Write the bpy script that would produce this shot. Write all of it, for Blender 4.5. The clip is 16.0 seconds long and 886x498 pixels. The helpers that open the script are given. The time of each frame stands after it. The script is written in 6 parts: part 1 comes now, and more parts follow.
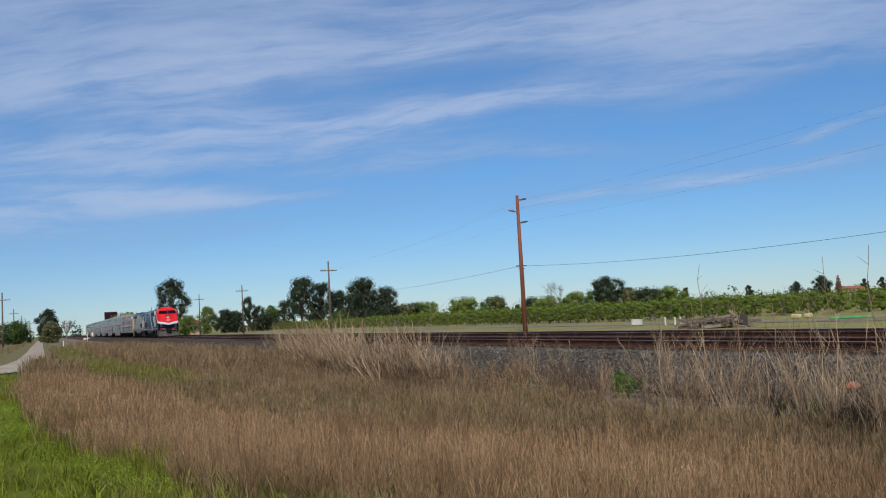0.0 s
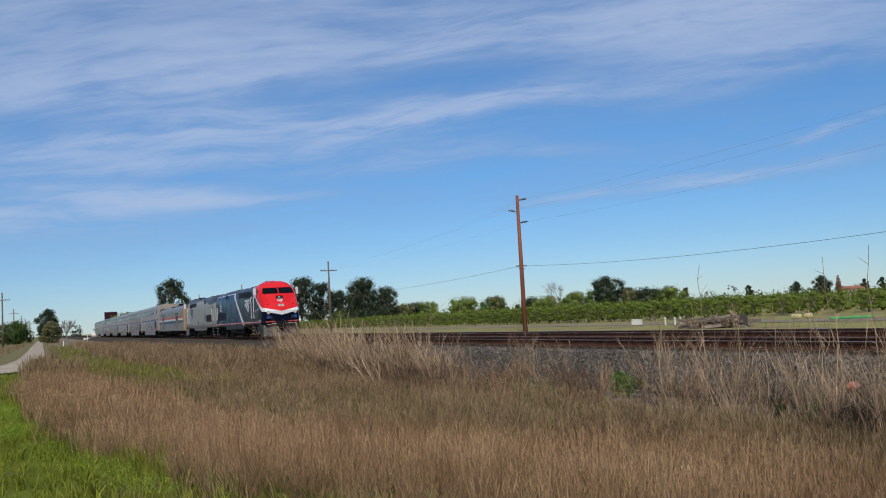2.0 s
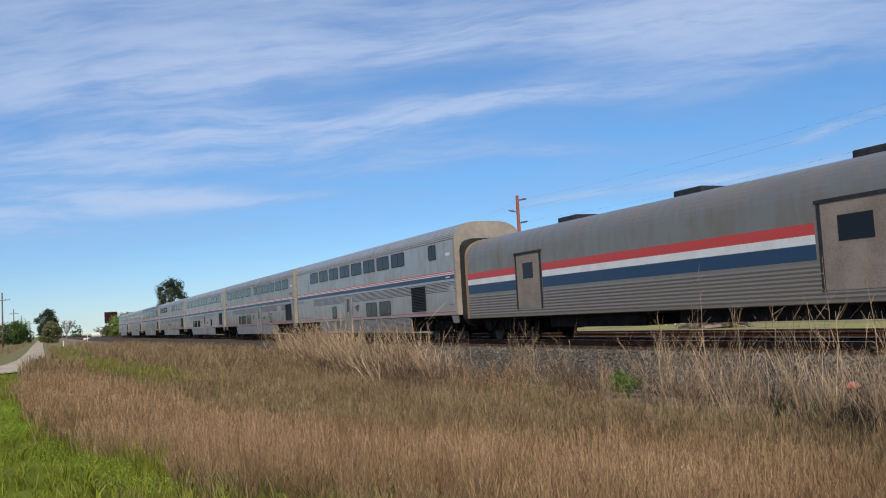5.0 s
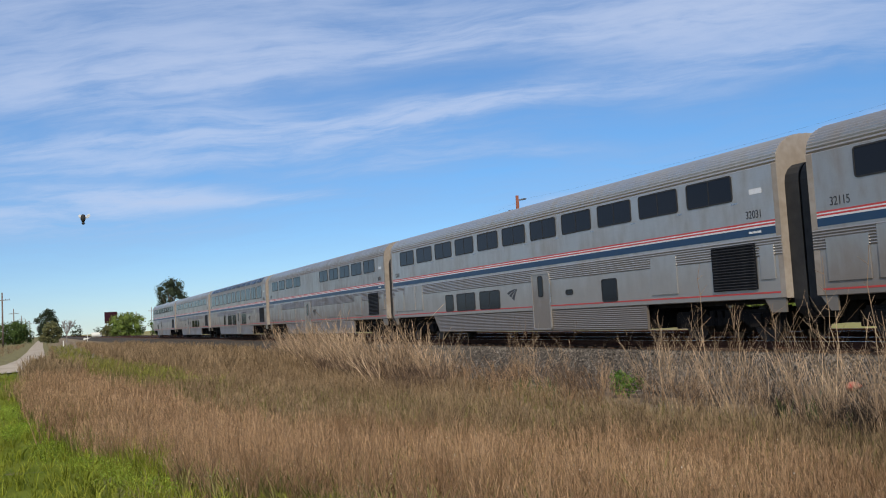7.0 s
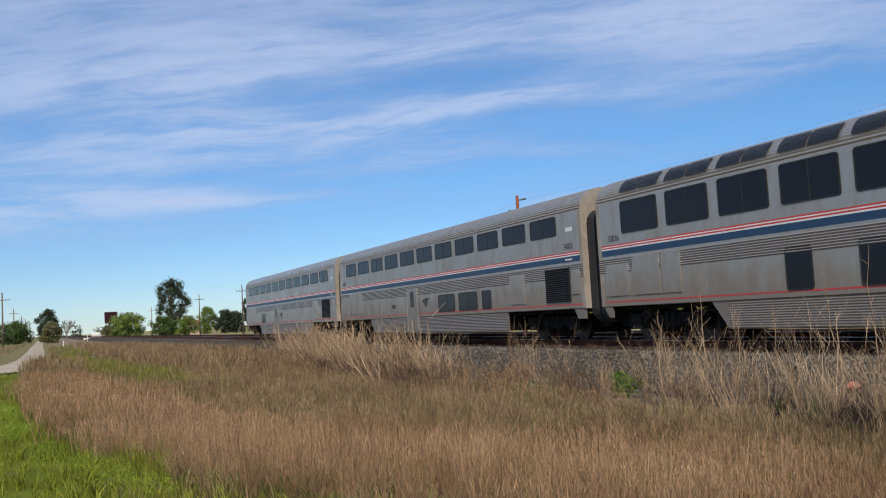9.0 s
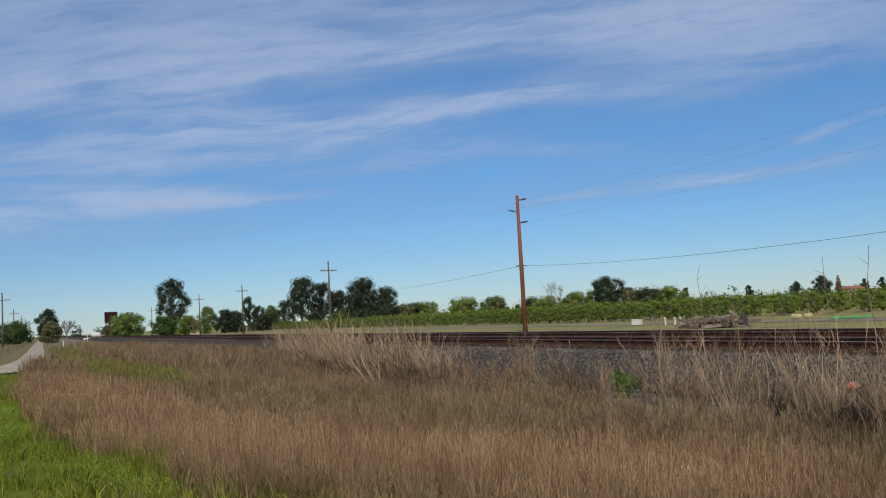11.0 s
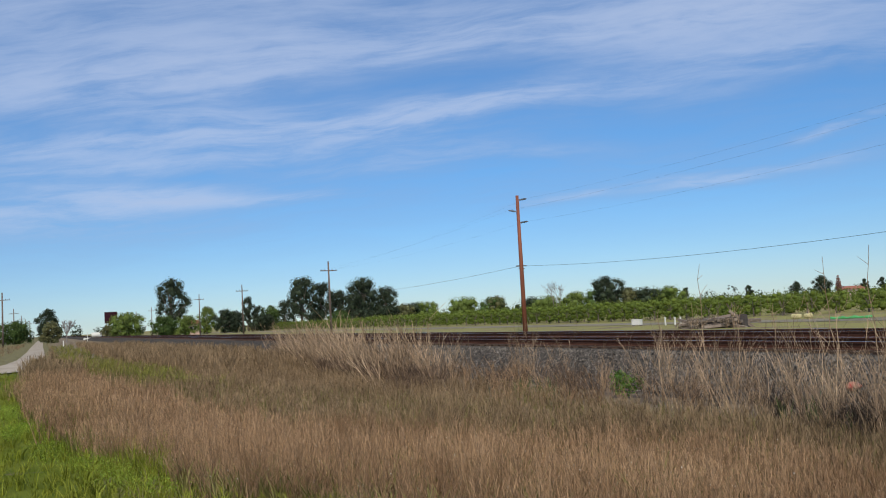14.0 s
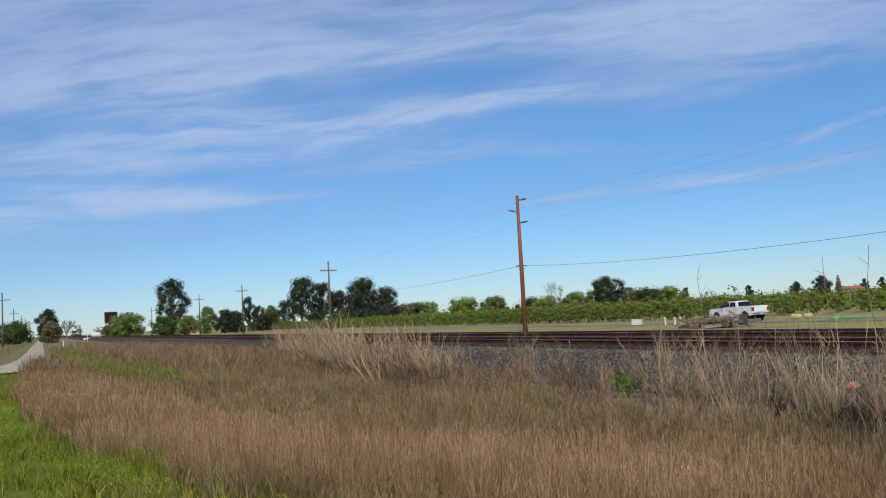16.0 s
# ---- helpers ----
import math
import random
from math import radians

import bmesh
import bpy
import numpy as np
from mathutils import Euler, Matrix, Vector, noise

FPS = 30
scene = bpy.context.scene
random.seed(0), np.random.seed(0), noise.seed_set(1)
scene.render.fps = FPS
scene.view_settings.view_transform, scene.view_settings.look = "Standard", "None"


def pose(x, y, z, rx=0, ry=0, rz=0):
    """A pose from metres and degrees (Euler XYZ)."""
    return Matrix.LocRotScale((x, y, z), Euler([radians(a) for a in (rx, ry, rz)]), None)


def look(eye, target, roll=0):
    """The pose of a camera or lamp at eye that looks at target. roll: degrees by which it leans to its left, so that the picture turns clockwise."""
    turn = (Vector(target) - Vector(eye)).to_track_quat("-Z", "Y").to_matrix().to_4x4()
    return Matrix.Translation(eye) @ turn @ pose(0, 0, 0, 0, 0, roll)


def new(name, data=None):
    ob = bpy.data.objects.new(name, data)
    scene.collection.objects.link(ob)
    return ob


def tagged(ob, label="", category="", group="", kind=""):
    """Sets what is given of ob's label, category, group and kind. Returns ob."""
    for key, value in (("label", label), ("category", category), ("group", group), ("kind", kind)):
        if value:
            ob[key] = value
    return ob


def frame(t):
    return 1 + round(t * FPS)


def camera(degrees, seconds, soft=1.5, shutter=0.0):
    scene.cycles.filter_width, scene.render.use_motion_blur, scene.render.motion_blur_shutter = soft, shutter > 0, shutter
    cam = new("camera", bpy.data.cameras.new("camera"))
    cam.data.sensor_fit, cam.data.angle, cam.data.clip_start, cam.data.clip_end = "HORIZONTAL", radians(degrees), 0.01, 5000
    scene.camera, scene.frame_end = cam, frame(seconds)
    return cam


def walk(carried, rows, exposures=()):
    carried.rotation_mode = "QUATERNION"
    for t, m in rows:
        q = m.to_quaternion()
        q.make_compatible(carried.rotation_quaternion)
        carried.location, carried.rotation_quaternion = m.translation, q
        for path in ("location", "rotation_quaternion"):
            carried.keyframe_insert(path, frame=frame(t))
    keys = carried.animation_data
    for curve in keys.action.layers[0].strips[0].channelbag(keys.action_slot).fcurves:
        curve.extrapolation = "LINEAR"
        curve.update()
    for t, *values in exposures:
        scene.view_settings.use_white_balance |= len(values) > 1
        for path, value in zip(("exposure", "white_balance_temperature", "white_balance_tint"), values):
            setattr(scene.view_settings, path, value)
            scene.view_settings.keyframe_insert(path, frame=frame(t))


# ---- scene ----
# camera: stands still on the trail beside the line
EYE = Vector((0.0, 0.0, 1.118))
YAW, TILT = radians(65.4815), radians(4.2027)
AIM = Vector((-math.sin(YAW) * math.cos(TILT), math.cos(YAW) * math.cos(TILT), math.sin(TILT)))
cam = camera(53.36, 16.0, soft=1.05)
STAND = look(EYE, EYE + AIM * 50, -3.2212)
walk(cam, [(0, STAND), (16, STAND)], exposures=[(0, -0.28, 6500, 10), (3.0, -0.26, 6500, 10), (3.5, -0.20, 6550, 10), (4.0, -0.06, 6600, 10), (6.3, 0.0, 6750, 11), (9.2, 0.0, 6750, 11), (11.3, -0.38, 6550, 10), (12.2, -0.22, 6500, 10), (16, -0.14, 6500, 10)])

# ---- daylight ----
SUN_DIR = Vector((0.70, -0.34, 0.66)).normalized()
sun = new("sun", bpy.data.lights.new("sun", "SUN"))
sun.data.energy, sun.data.angle, sun.data.color = 3.6, radians(0.6), (1.0, 0.94, 0.84)
sun.matrix_world = look(SUN_DIR * 100, (0, 0, 0))

world = bpy.data.worlds.new("sky")
scene.world = world
world.use_nodes = True


class Nodes:
    """Short writing for node trees: sockets or numbers go in, sockets come out."""

    def __init__(self, tree):
        self.tree = tree
        tree.nodes.clear()

    def add(self, kind):
        return self.tree.nodes.new(kind)

    def put(self, socket, value):
        if isinstance(value, bpy.types.NodeSocket):
            self.tree.links.new(value, socket)
        elif value is not None:
            socket.default_value = value

    def math(self, op, a, b=None, c=None):
        n = self.add("ShaderNodeMath")
        n.operation = op
        for s, v in zip(n.inputs, (a, b, c)):
            self.put(s, v)
        return n.outputs[0]

    def vmath(self, op, a, b):
        n = self.add("ShaderNodeVectorMath")
        n.operation = op
        self.put(n.inputs[0], a)
        self.put(n.inputs[1], b)
        return n.outputs["Value"] if op == "DOT_PRODUCT" else n.outputs[0]

    def noise(self, vec, scale, detail=4, rough=0.55, distort=0.0):
        n = self.add("ShaderNodeTexNoise")
        self.put(n.inputs["Vector"], vec)
        self.put(n.inputs["Scale"], scale)
        self.put(n.inputs["Detail"], detail)
        self.put(n.inputs["Roughness"], rough)
        self.put(n.inputs["Distortion"], distort)
        return n.outputs["Fac"]

    def step(self, value, lo, hi, a=0.0, b=1.0):
        n = self.add("ShaderNodeMapRange")
        n.interpolation_type = "SMOOTHSTEP"
        for s, v in zip(n.inputs, (value, lo, hi, a, b)):
            self.put(s, v)
        return n.outputs[0]

    def mix(self, fac, a, b, blend="MIX"):
        n = self.add("ShaderNodeMix")
        n.data_type, n.blend_type = "RGBA", blend
        for s, v in ((n.inputs[0], fac), (n.inputs[6], a), (n.inputs[7], b)):
            if isinstance(v, (tuple, list)):
                v = (*v, 1.0)[:4]
            self.put(s, v)
        return n.outputs[2]

    def xyz(self, vec):
        n = self.add("ShaderNodeSeparateXYZ")
        self.put(n.inputs[0], vec)
        return n.outputs

    def vec(self, x, y, z):
        n = self.add("ShaderNodeCombineXYZ")
        for s, v in zip(n.inputs, (x, y, z)):
            self.put(s, v)
        return n.outputs[0]


def build_sky():
    n = Nodes(world.node_tree)
    sky = n.add("ShaderNodeTexSky")
    sky.sky_type, sky.sun_disc = "NISHITA", False
    sky.sun_elevation = math.asin(SUN_DIR.z)
    sky.sun_rotation = math.atan2(SUN_DIR.x, SUN_DIR.y)
    sky.altitude, sky.air_density, sky.dust_density, sky.ozone_density = 10, 1.0, 0.0, 2.0
    d = n.add("ShaderNodeTexCoord").outputs["Generated"]
    x, y, z = n.xyz(d)
    # the cirrus, seen on a flat sheet before the north-west: right, height
    fwd = n.math("MAXIMUM", n.math("ABSOLUTE", n.vmath("DOT_PRODUCT", d, (-math.sin(YAW), math.cos(YAW), 0))), 0.30)
    right = n.math("DIVIDE", n.vmath("DOT_PRODUCT", d, (math.cos(YAW), math.sin(YAW), 0)), fwd)
    high = n.math("DIVIDE", z, fwd)
    bend = n.noise(n.vec(n.math("MULTIPLY", right, 3.0), n.math("MULTIPLY", high, 5.0), 3.1), 1.0, 3)
    high2 = n.math("ADD", n.math("ADD", high, n.math("MULTIPLY", bend, 0.06)), n.math("MULTIPLY", right, -0.05))
    broad = n.noise(n.vec(n.math("MULTIPLY", right, 2.2), n.math("MULTIPLY", high2, 9.0), 7.7), 1.0, 4, 0.55)
    streak = n.noise(n.vec(n.math("MULTIPLY", right, 5.0), n.math("MULTIPLY", high2, 42.0), 1.3), 1.0, 8, 0.62, 0.3)
    wisp = n.noise(n.vec(n.math("MULTIPLY", right, 14.0), n.math("MULTIPLY", high2, 75.0), 4.9), 1.0, 7, 0.65, 0.6)
    tex = n.math("ADD", n.math("MULTIPLY", broad, 0.62), n.math("ADD", n.math("MULTIPLY", streak, 0.66), n.math("MULTIPLY", wisp, 0.36)))
    # thicker high up, thin towards the horizon
    base = n.math("MULTIPLY", n.step(tex, 0.52, 1.20), n.step(high, 0.03, 0.23, 0.12, 1.0))
    milk = n.step(n.math("ADD", high, n.math("MULTIPLY", right, -0.16)), 0.05, 0.32, 0.0, 0.50)
    cover = n.math("ADD", n.math("MULTIPLY", base, 0.40), n.math("MULTIPLY", milk, n.step(n.math("ADD", n.math("MULTIPLY", broad, 0.6), n.math("MULTIPLY", streak, 0.4)), 0.30, 0.66, 0.55, 1.3)))
    # longer single streaks, and clearer lanes between them: middle, height, slope, half length, half width, strength
    for r0, h0, slope, half, wide, force in ((-0.34, 0.218, 0.01, 0.22, 0.011, 0.40), (-0.03, 0.228, 0.14, 0.13, 0.013, 0.46), (-0.37, 0.156, -0.03, 0.10, 0.013, 0.50), (-0.23, 0.147, -0.03, 0.12, 0.006, 0.42), (-0.45, 0.137, -0.03, 0.10, 0.011, 0.34),
                                             (0.125, 0.121, 0.15, 0.06, 0.004, 0.34), (0.33, 0.141, 0.07, 0.17, 0.008, 0.44), (0.468, 0.188, 0.226, 0.05, 0.006, 0.5), (0.33, 0.322, 0.06, 0.12, 0.018, 0.36), (-0.02, 0.312, 0.05, 0.30, 0.022, 0.26), (-0.36, 0.285, -0.03, 0.20, 0.030, 0.20),
                                             (0.12, 0.246, 0.04, 0.14, 0.012, 0.26), (-0.25, 0.238, -0.08, 0.14, 0.010, 0.26), (-0.30, 0.190, 0.04, 0.25, 0.010, 0.24), (0.05, 0.180, 0.05, 0.22, 0.012, 0.18), (-0.40, 0.115, -0.02, 0.16, 0.012, 0.16), (0.40, 0.275, -0.02, 0.16, 0.020, 0.16),
                                             (-0.02, 0.272, 0.03, 0.20, 0.016, -0.26), (0.24, 0.196, 0.02, 0.13, 0.016, -0.22), (0.46, 0.235, 0.02, 0.10, 0.016, -0.16), (-0.34, 0.172, -0.02, 0.14, 0.006, -0.18)):
        along = n.math("DIVIDE", n.math("SUBTRACT", right, r0), half)
        off = n.math("SUBTRACT", n.math("ADD", high, n.math("MULTIPLY", n.math("SUBTRACT", bend, 0.5), 0.035)), n.math("ADD", h0, n.math("MULTIPLY", n.math("SUBTRACT", right, r0), slope)))
        off = n.math("DIVIDE", off, wide * 1.15)
        g = n.math("POWER", 2.718, n.math("MULTIPLY", n.math("ADD", n.math("MULTIPLY", along, along), n.math("MULTIPLY", off, off)), -1.0))
        cover = n.math("ADD", cover, n.math("MULTIPLY", n.math("MULTIPLY", g, force * 1.25), n.step(n.math("ADD", n.math("MULTIPLY", streak, 0.6), n.math("MULTIPLY", wisp, 0.4)), 0.26, 0.70, 0.15, 1.5)))
    cover = n.math("MULTIPLY", n.math("SUBTRACT", 1.0, n.math("POWER", 2.718, n.math("MULTIPLY", n.math("MAXIMUM", cover, 0.0), -1.25))), 0.98)
    lit = n.mix(n.step(cover, 0.25, 0.75), (3.05, 4.25, 6.7), (5.1, 6.2, 8.5))
    blue = n.mix(1.0, sky.outputs[0], n.mix(n.step(z, 0.0, 0.22), (0.54, 0.745, 1.09), (0.42, 0.85, 1.25)), "MULTIPLY")
    col = n.mix(cover, blue, lit)
    bg = n.add("ShaderNodeBackground")
    n.put(bg.inputs["Color"], col)
    bg.inputs["Strength"].default_value = 0.10
    n.put(n.add("ShaderNodeOutputWorld").inputs[0], bg.outputs[0])


build_sky()


# ---- materials ----
def surface(name, shade):
    """A material; shade(n, coords) gives colour, roughness, metal and bump height (with its depth in metres)."""
    m = bpy.data.materials.new(name)
    m.use_nodes = True
    n = Nodes(m.node_tree)
    coords = n.add("ShaderNodeTexCoord").outputs["Object"]
    bsdf = n.add("ShaderNodeBsdfPrincipled")
    out = shade(n, coords)
    col = out["color"]
    n.put(bsdf.inputs["Base Color"], (*col, 1.0)[:4] if isinstance(col, tuple) else col)
    n.put(bsdf.inputs["Roughness"], out.get("rough", 0.6))
    n.put(bsdf.inputs["Metallic"], out.get("metal", 0.0))
    n.put(bsdf.inputs["Specular IOR Level"], out.get("spec", 0.5))
    if "glow" in out:
        n.put(bsdf.inputs["Emission Color"], (*out["glow"], 1.0))
        n.put(bsdf.inputs["Emission Strength"], out["power"])
    if "height" in out:
        b = n.add("ShaderNodeBump")
        n.put(b.inputs["Height"], out["height"])
        b.inputs["Distance"].default_value = out.get("depth", 0.01)
        b.inputs["Strength"].default_value = 1.0
        n.put(bsdf.inputs["Normal"], b.outputs[0])
    o = n.add("ShaderNodeOutputMaterial")
    n.put(o.inputs[0], bsdf.outputs[0])
    return m


def rough_stuff(name, a, b, scale=2.0, fine=25.0, rough=0.7, metal=0.0, depth=0.004, stretch=(1, 1, 1), island=0.0, each=0.0, spec=0.5, lo=0.35, hi=0.65):
    """Two colours mixed by noise at two scales, with fine relief; island and each vary the brightness piece by piece."""

    def shade(n, v):
        v = n.vmath("MULTIPLY", v, stretch)
        big, small = n.noise(v, scale, 5), n.noise(v, fine, 4)
        mixed = n.math("ADD", n.math("MULTIPLY", big, 0.6), n.math("MULTIPLY", small, 0.4))
        col = n.mix(n.step(mixed, lo, hi), a, b)
        if island:
            r = n.add("ShaderNodeNewGeometry").outputs["Random Per Island"]
            g = n.math("ADD", 1 - island, n.math("MULTIPLY", r, 2 * island))
            col = n.mix(1.0, col, n.vec(g, g, g), "MULTIPLY")
        if each:
            r = n.add("ShaderNodeObjectInfo").outputs["Random"]
            g = n.math("ADD", 1 - each, n.math("MULTIPLY", r, 2 * each))
            col = n.mix(1.0, col, n.vec(g, g, g), "MULTIPLY")
        out = {"color": col, "rough": n.step(small, 0.2, 0.8, max(rough - 0.12, 0.03), min(rough + 0.12, 1)), "metal": metal, "spec": spec}
        if depth:
            out.update(height=mixed, depth=depth)
        return out

    return surface(name, shade)


def stainless(name, tint=(0.52, 0.495, 0.455), dirt=(0.24, 0.20, 0.155), grime=0.5, road=0.42):
    """Brushed stainless steel with rain streaks and road dirt."""

    def shade(n, v):
        x, y, z = n.xyz(v)
        streak = n.noise(n.vec(n.math("MULTIPLY", x, 2.2), y, n.math("MULTIPLY", z, 0.7)), 1.3, 6, 0.6)
        patch = n.noise(v, 0.55, 3)
        fine = n.noise(n.vec(n.math("MULTIPLY", x, 0.3), y, n.math("MULTIPLY", z, 8.0)), 12.0, 3)
        d = n.math("ADD", n.math("MULTIPLY", streak, 0.6), n.math("MULTIPLY", patch, 0.4))
        fac = n.math("MULTIPLY", n.step(d, 0.40, 0.72), grime)
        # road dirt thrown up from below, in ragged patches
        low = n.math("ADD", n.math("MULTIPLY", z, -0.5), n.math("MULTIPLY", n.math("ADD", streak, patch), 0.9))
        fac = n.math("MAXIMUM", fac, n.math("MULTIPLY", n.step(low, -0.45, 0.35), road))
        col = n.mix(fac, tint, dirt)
        col = n.mix(n.math("MULTIPLY", n.step(fine, 0.3, 0.7), 0.15), col, (0.3, 0.3, 0.3))
        return {"color": col, "rough": n.step(d, 0.35, 0.7, 0.30, 0.52), "metal": n.math("SUBTRACT", 0.78, n.math("MULTIPLY", fac, 0.6)), "height": fine, "depth": 0.0006}

    return surface(name, shade)


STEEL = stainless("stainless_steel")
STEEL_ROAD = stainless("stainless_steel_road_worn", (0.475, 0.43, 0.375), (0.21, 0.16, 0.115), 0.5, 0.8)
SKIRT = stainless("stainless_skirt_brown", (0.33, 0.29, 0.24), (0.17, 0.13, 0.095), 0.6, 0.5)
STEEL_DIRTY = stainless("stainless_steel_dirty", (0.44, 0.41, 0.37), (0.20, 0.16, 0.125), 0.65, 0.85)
END_TAN = rough_stuff("end_wall_tan", (0.37, 0.315, 0.255), (0.27, 0.222, 0.172), 0.8, 5, 0.55, depth=0.0)
GLASS = surface("tinted_glass", lambda n, v: {"color": (0.010, 0.012, 0.017), "rough": 0.10, "spec": 0.22})
RUBBER = rough_stuff("black_rubber", (0.012, 0.012, 0.012), (0.03, 0.028, 0.026), 3, 40, 0.75)
GRIME = rough_stuff("running_gear_grime", (0.010, 0.009, 0.009), (0.028, 0.024, 0.020), 2.5, 25, 0.85, depth=0.004, spec=0.06)
WHEEL = rough_stuff("wheel_steel", (0.03, 0.025, 0.021), (0.07, 0.055, 0.045), 4, 40, 0.6, 0.3)
RED = rough_stuff("red_stripe", (0.58, 0.045, 0.04), (0.48, 0.06, 0.05), 2, 30, 0.4, depth=0)
WHITE = rough_stuff("white_stripe", (0.74, 0.74, 0.72), (0.62, 0.60, 0.57), 2, 30, 0.4, depth=0)
BLUE = rough_stuff("blue_stripe", (0.010, 0.045, 0.108), (0.016, 0.050, 0.10), 2, 30, 0.4, depth=0)
INK = rough_stuff("dark_lettering", (0.03, 0.03, 0.035), (0.05, 0.05, 0.05), 3, 30, 0.5, depth=0)
PALE = rough_stuff("white_lettering", (0.72, 0.73, 0.74), (0.6, 0.6, 0.6), 3, 30, 0.5, depth=0)
GRILLE = rough_stuff("louvre_black", (0.008, 0.009, 0.011), (0.02, 0.02, 0.022), 3, 30, 0.6, spec=0.15)
HANDRAIL = rough_stuff("pale_handrail", (0.70, 0.70, 0.70), (0.55, 0.55, 0.54), 5, 40, 0.45, depth=0)
LAMP = surface("headlight_glass", lambda n, v: {"color": (0.50, 0.45, 0.36), "rough": 0.12, "glow": (1.0, 0.90, 0.70), "power": 0.08})
CHROME = rough_stuff("bare_metal", (0.55, 0.55, 0.55), (0.4, 0.4, 0.4), 6, 40, 0.3, 0.9, depth=0)


# ---- mesh helpers ----
def part(name, bm, material, parent=None, label="", at=None, smooth=False):
    """One bmesh as one mesh object under a thing or a part."""
    me = bpy.data.meshes.new(name)
    bm.normal_update()
    bm.to_mesh(me)
    bm.free()
    if smooth:
        me.shade_smooth()
    me.materials.append(material)
    return share(name, me, parent, label, at)


def share(name, me, parent=None, label="", at=None):
    ob = new(name, me)
    ob.parent = parent
    if at is not None:
        ob.matrix_basis = at
    return tagged(ob, label)


def box(bm, lo, hi, bevel=0.0, m=None):
    """Adds a box between two corners."""
    lo, hi = Vector(lo), Vector(hi)
    made = bmesh.ops.create_cube(bm, size=1.0, matrix=(m or Matrix()) @ Matrix.LocRotScale((lo + hi) / 2, None, hi - lo))["verts"]
    if bevel:
        edges = list({e for v in made for e in v.link_edges})
        bmesh.ops.bevel(bm, geom=edges, offset=bevel, segments=2, affect="EDGES", profile=0.6)
    return bm


def rod(bm, a, b, r0, r1=None, n=10):
    """Adds a round bar from a to b."""
    a, b = Vector(a), Vector(b)
    q = (b - a).to_track_quat("Z", "Y").to_matrix().to_4x4()
    bmesh.ops.create_cone(bm, cap_ends=True, segments=n, radius1=r0, radius2=r0 if r1 is None else r1, depth=(b - a).length, matrix=Matrix.Translation((a + b) / 2) @ q)
    return bm


def prism(bm, outline, y0, y1):
    """Adds an outline in x and z, drawn out from y0 to y1."""
    front = [bm.verts.new((x, y0, z)) for x, z in outline]
    back = [bm.verts.new((x, y1, z)) for x, z in outline]
    k = len(outline)
    faces = [bm.faces.new(front), bm.faces.new(back[::-1])]
    for i in range(k):
        faces.append(bm.faces.new((front[(i + 1) % k], front[i], back[i], back[(i + 1) % k])))
    bmesh.ops.recalc_face_normals(bm, faces=faces)
    return bm


def tube(bm, section, stations, caps=True):
    """Adds a body whose closed outline in y and z is set at stations along x; section(x) gives the outline."""
    rings = [[bm.verts.new((x, y, z)) for y, z in section(x)] for x in stations]
    k = len(rings[0])
    faces = []
    for a, b in zip(rings, rings[1:]):
        for i in range(k):
            faces.append(bm.faces.new((a[i], a[(i + 1) % k], b[(i + 1) % k], b[i])))
    if caps:
        faces += [bm.faces.new(rings[0][::-1]), bm.faces.new(rings[-1])]
    bmesh.ops.recalc_face_normals(bm, faces=faces)
    return bm


def rounded(w, h, r, n=4):
    """A rounded rectangle round the origin."""
    pts = []
    for cx, cz, a0 in ((w / 2 - r, h / 2 - r, 0), (-w / 2 + r, h / 2 - r, 90), (-w / 2 + r, -h / 2 + r, 180), (w / 2 - r, -h / 2 + r, 270)):
        pts += [(cx + r * math.cos(radians(a0 + 90 * i / n)), cz + r * math.sin(radians(a0 + 90 * i / n))) for i in range(n + 1)]
    return pts


MESHES = {}


def kept(key, make, material, smooth=False):
    """A mesh that alike pieces share."""
    if key not in MESHES:
        bm = bmesh.new()
        make(bm)
        me = bpy.data.meshes.new(key[0])
        bm.normal_update()
        bm.to_mesh(me)
        bm.free()
        if smooth:
            me.shade_smooth()
        me.materials.append(material)
        MESHES[key] = me
    return MESHES[key]


def ring(bm, w, h, r, t, y0, y1):
    """Adds a rounded frame of width t round an opening."""
    o, i = rounded(w, h, r), rounded(w - 2 * t, h - 2 * t, max(r - t, 0.01))
    k = len(o)
    rows = [[bm.verts.new((x, y, z)) for x, z in pts] for pts, y in ((i, y1), (i, y0), (o, y0), (o, y1))]
    faces = [bm.faces.new((a[j], a[(j + 1) % k], b[(j + 1) % k], b[j])) for a, b in zip(rows, rows[1:] + rows[:1]) for j in range(k)]
    bmesh.ops.recalc_face_normals(bm, faces=faces)


def window(parent, x, z, w, h, side, y, mullion=True, name="window"):
    """A rubber-gasketed window on a car side: frame, with its pane (and a mullion) under it. side is -1 or 1."""
    m = pose(x, side * y, z, 0, 0, 0 if side < 0 else 180)
    fr = share(name, kept(("window_frame", w, h), lambda b: ring(b, w, h, 0.09, 0.035, -0.016, 0.02), RUBBER), parent, "", m)
    share("pane", kept(("pane", w, h), lambda b: prism(b, rounded(w - 0.06, h - 0.06, 0.06), -0.008, 0.02), GLASS), fr)
    if mullion:
        share("mullion", kept(("mullion", h), lambda b: box(b, (-0.016, -0.013, -h / 2 + 0.03), (0.016, 0.0, h / 2 - 0.03)), RUBBER), fr)
    return fr


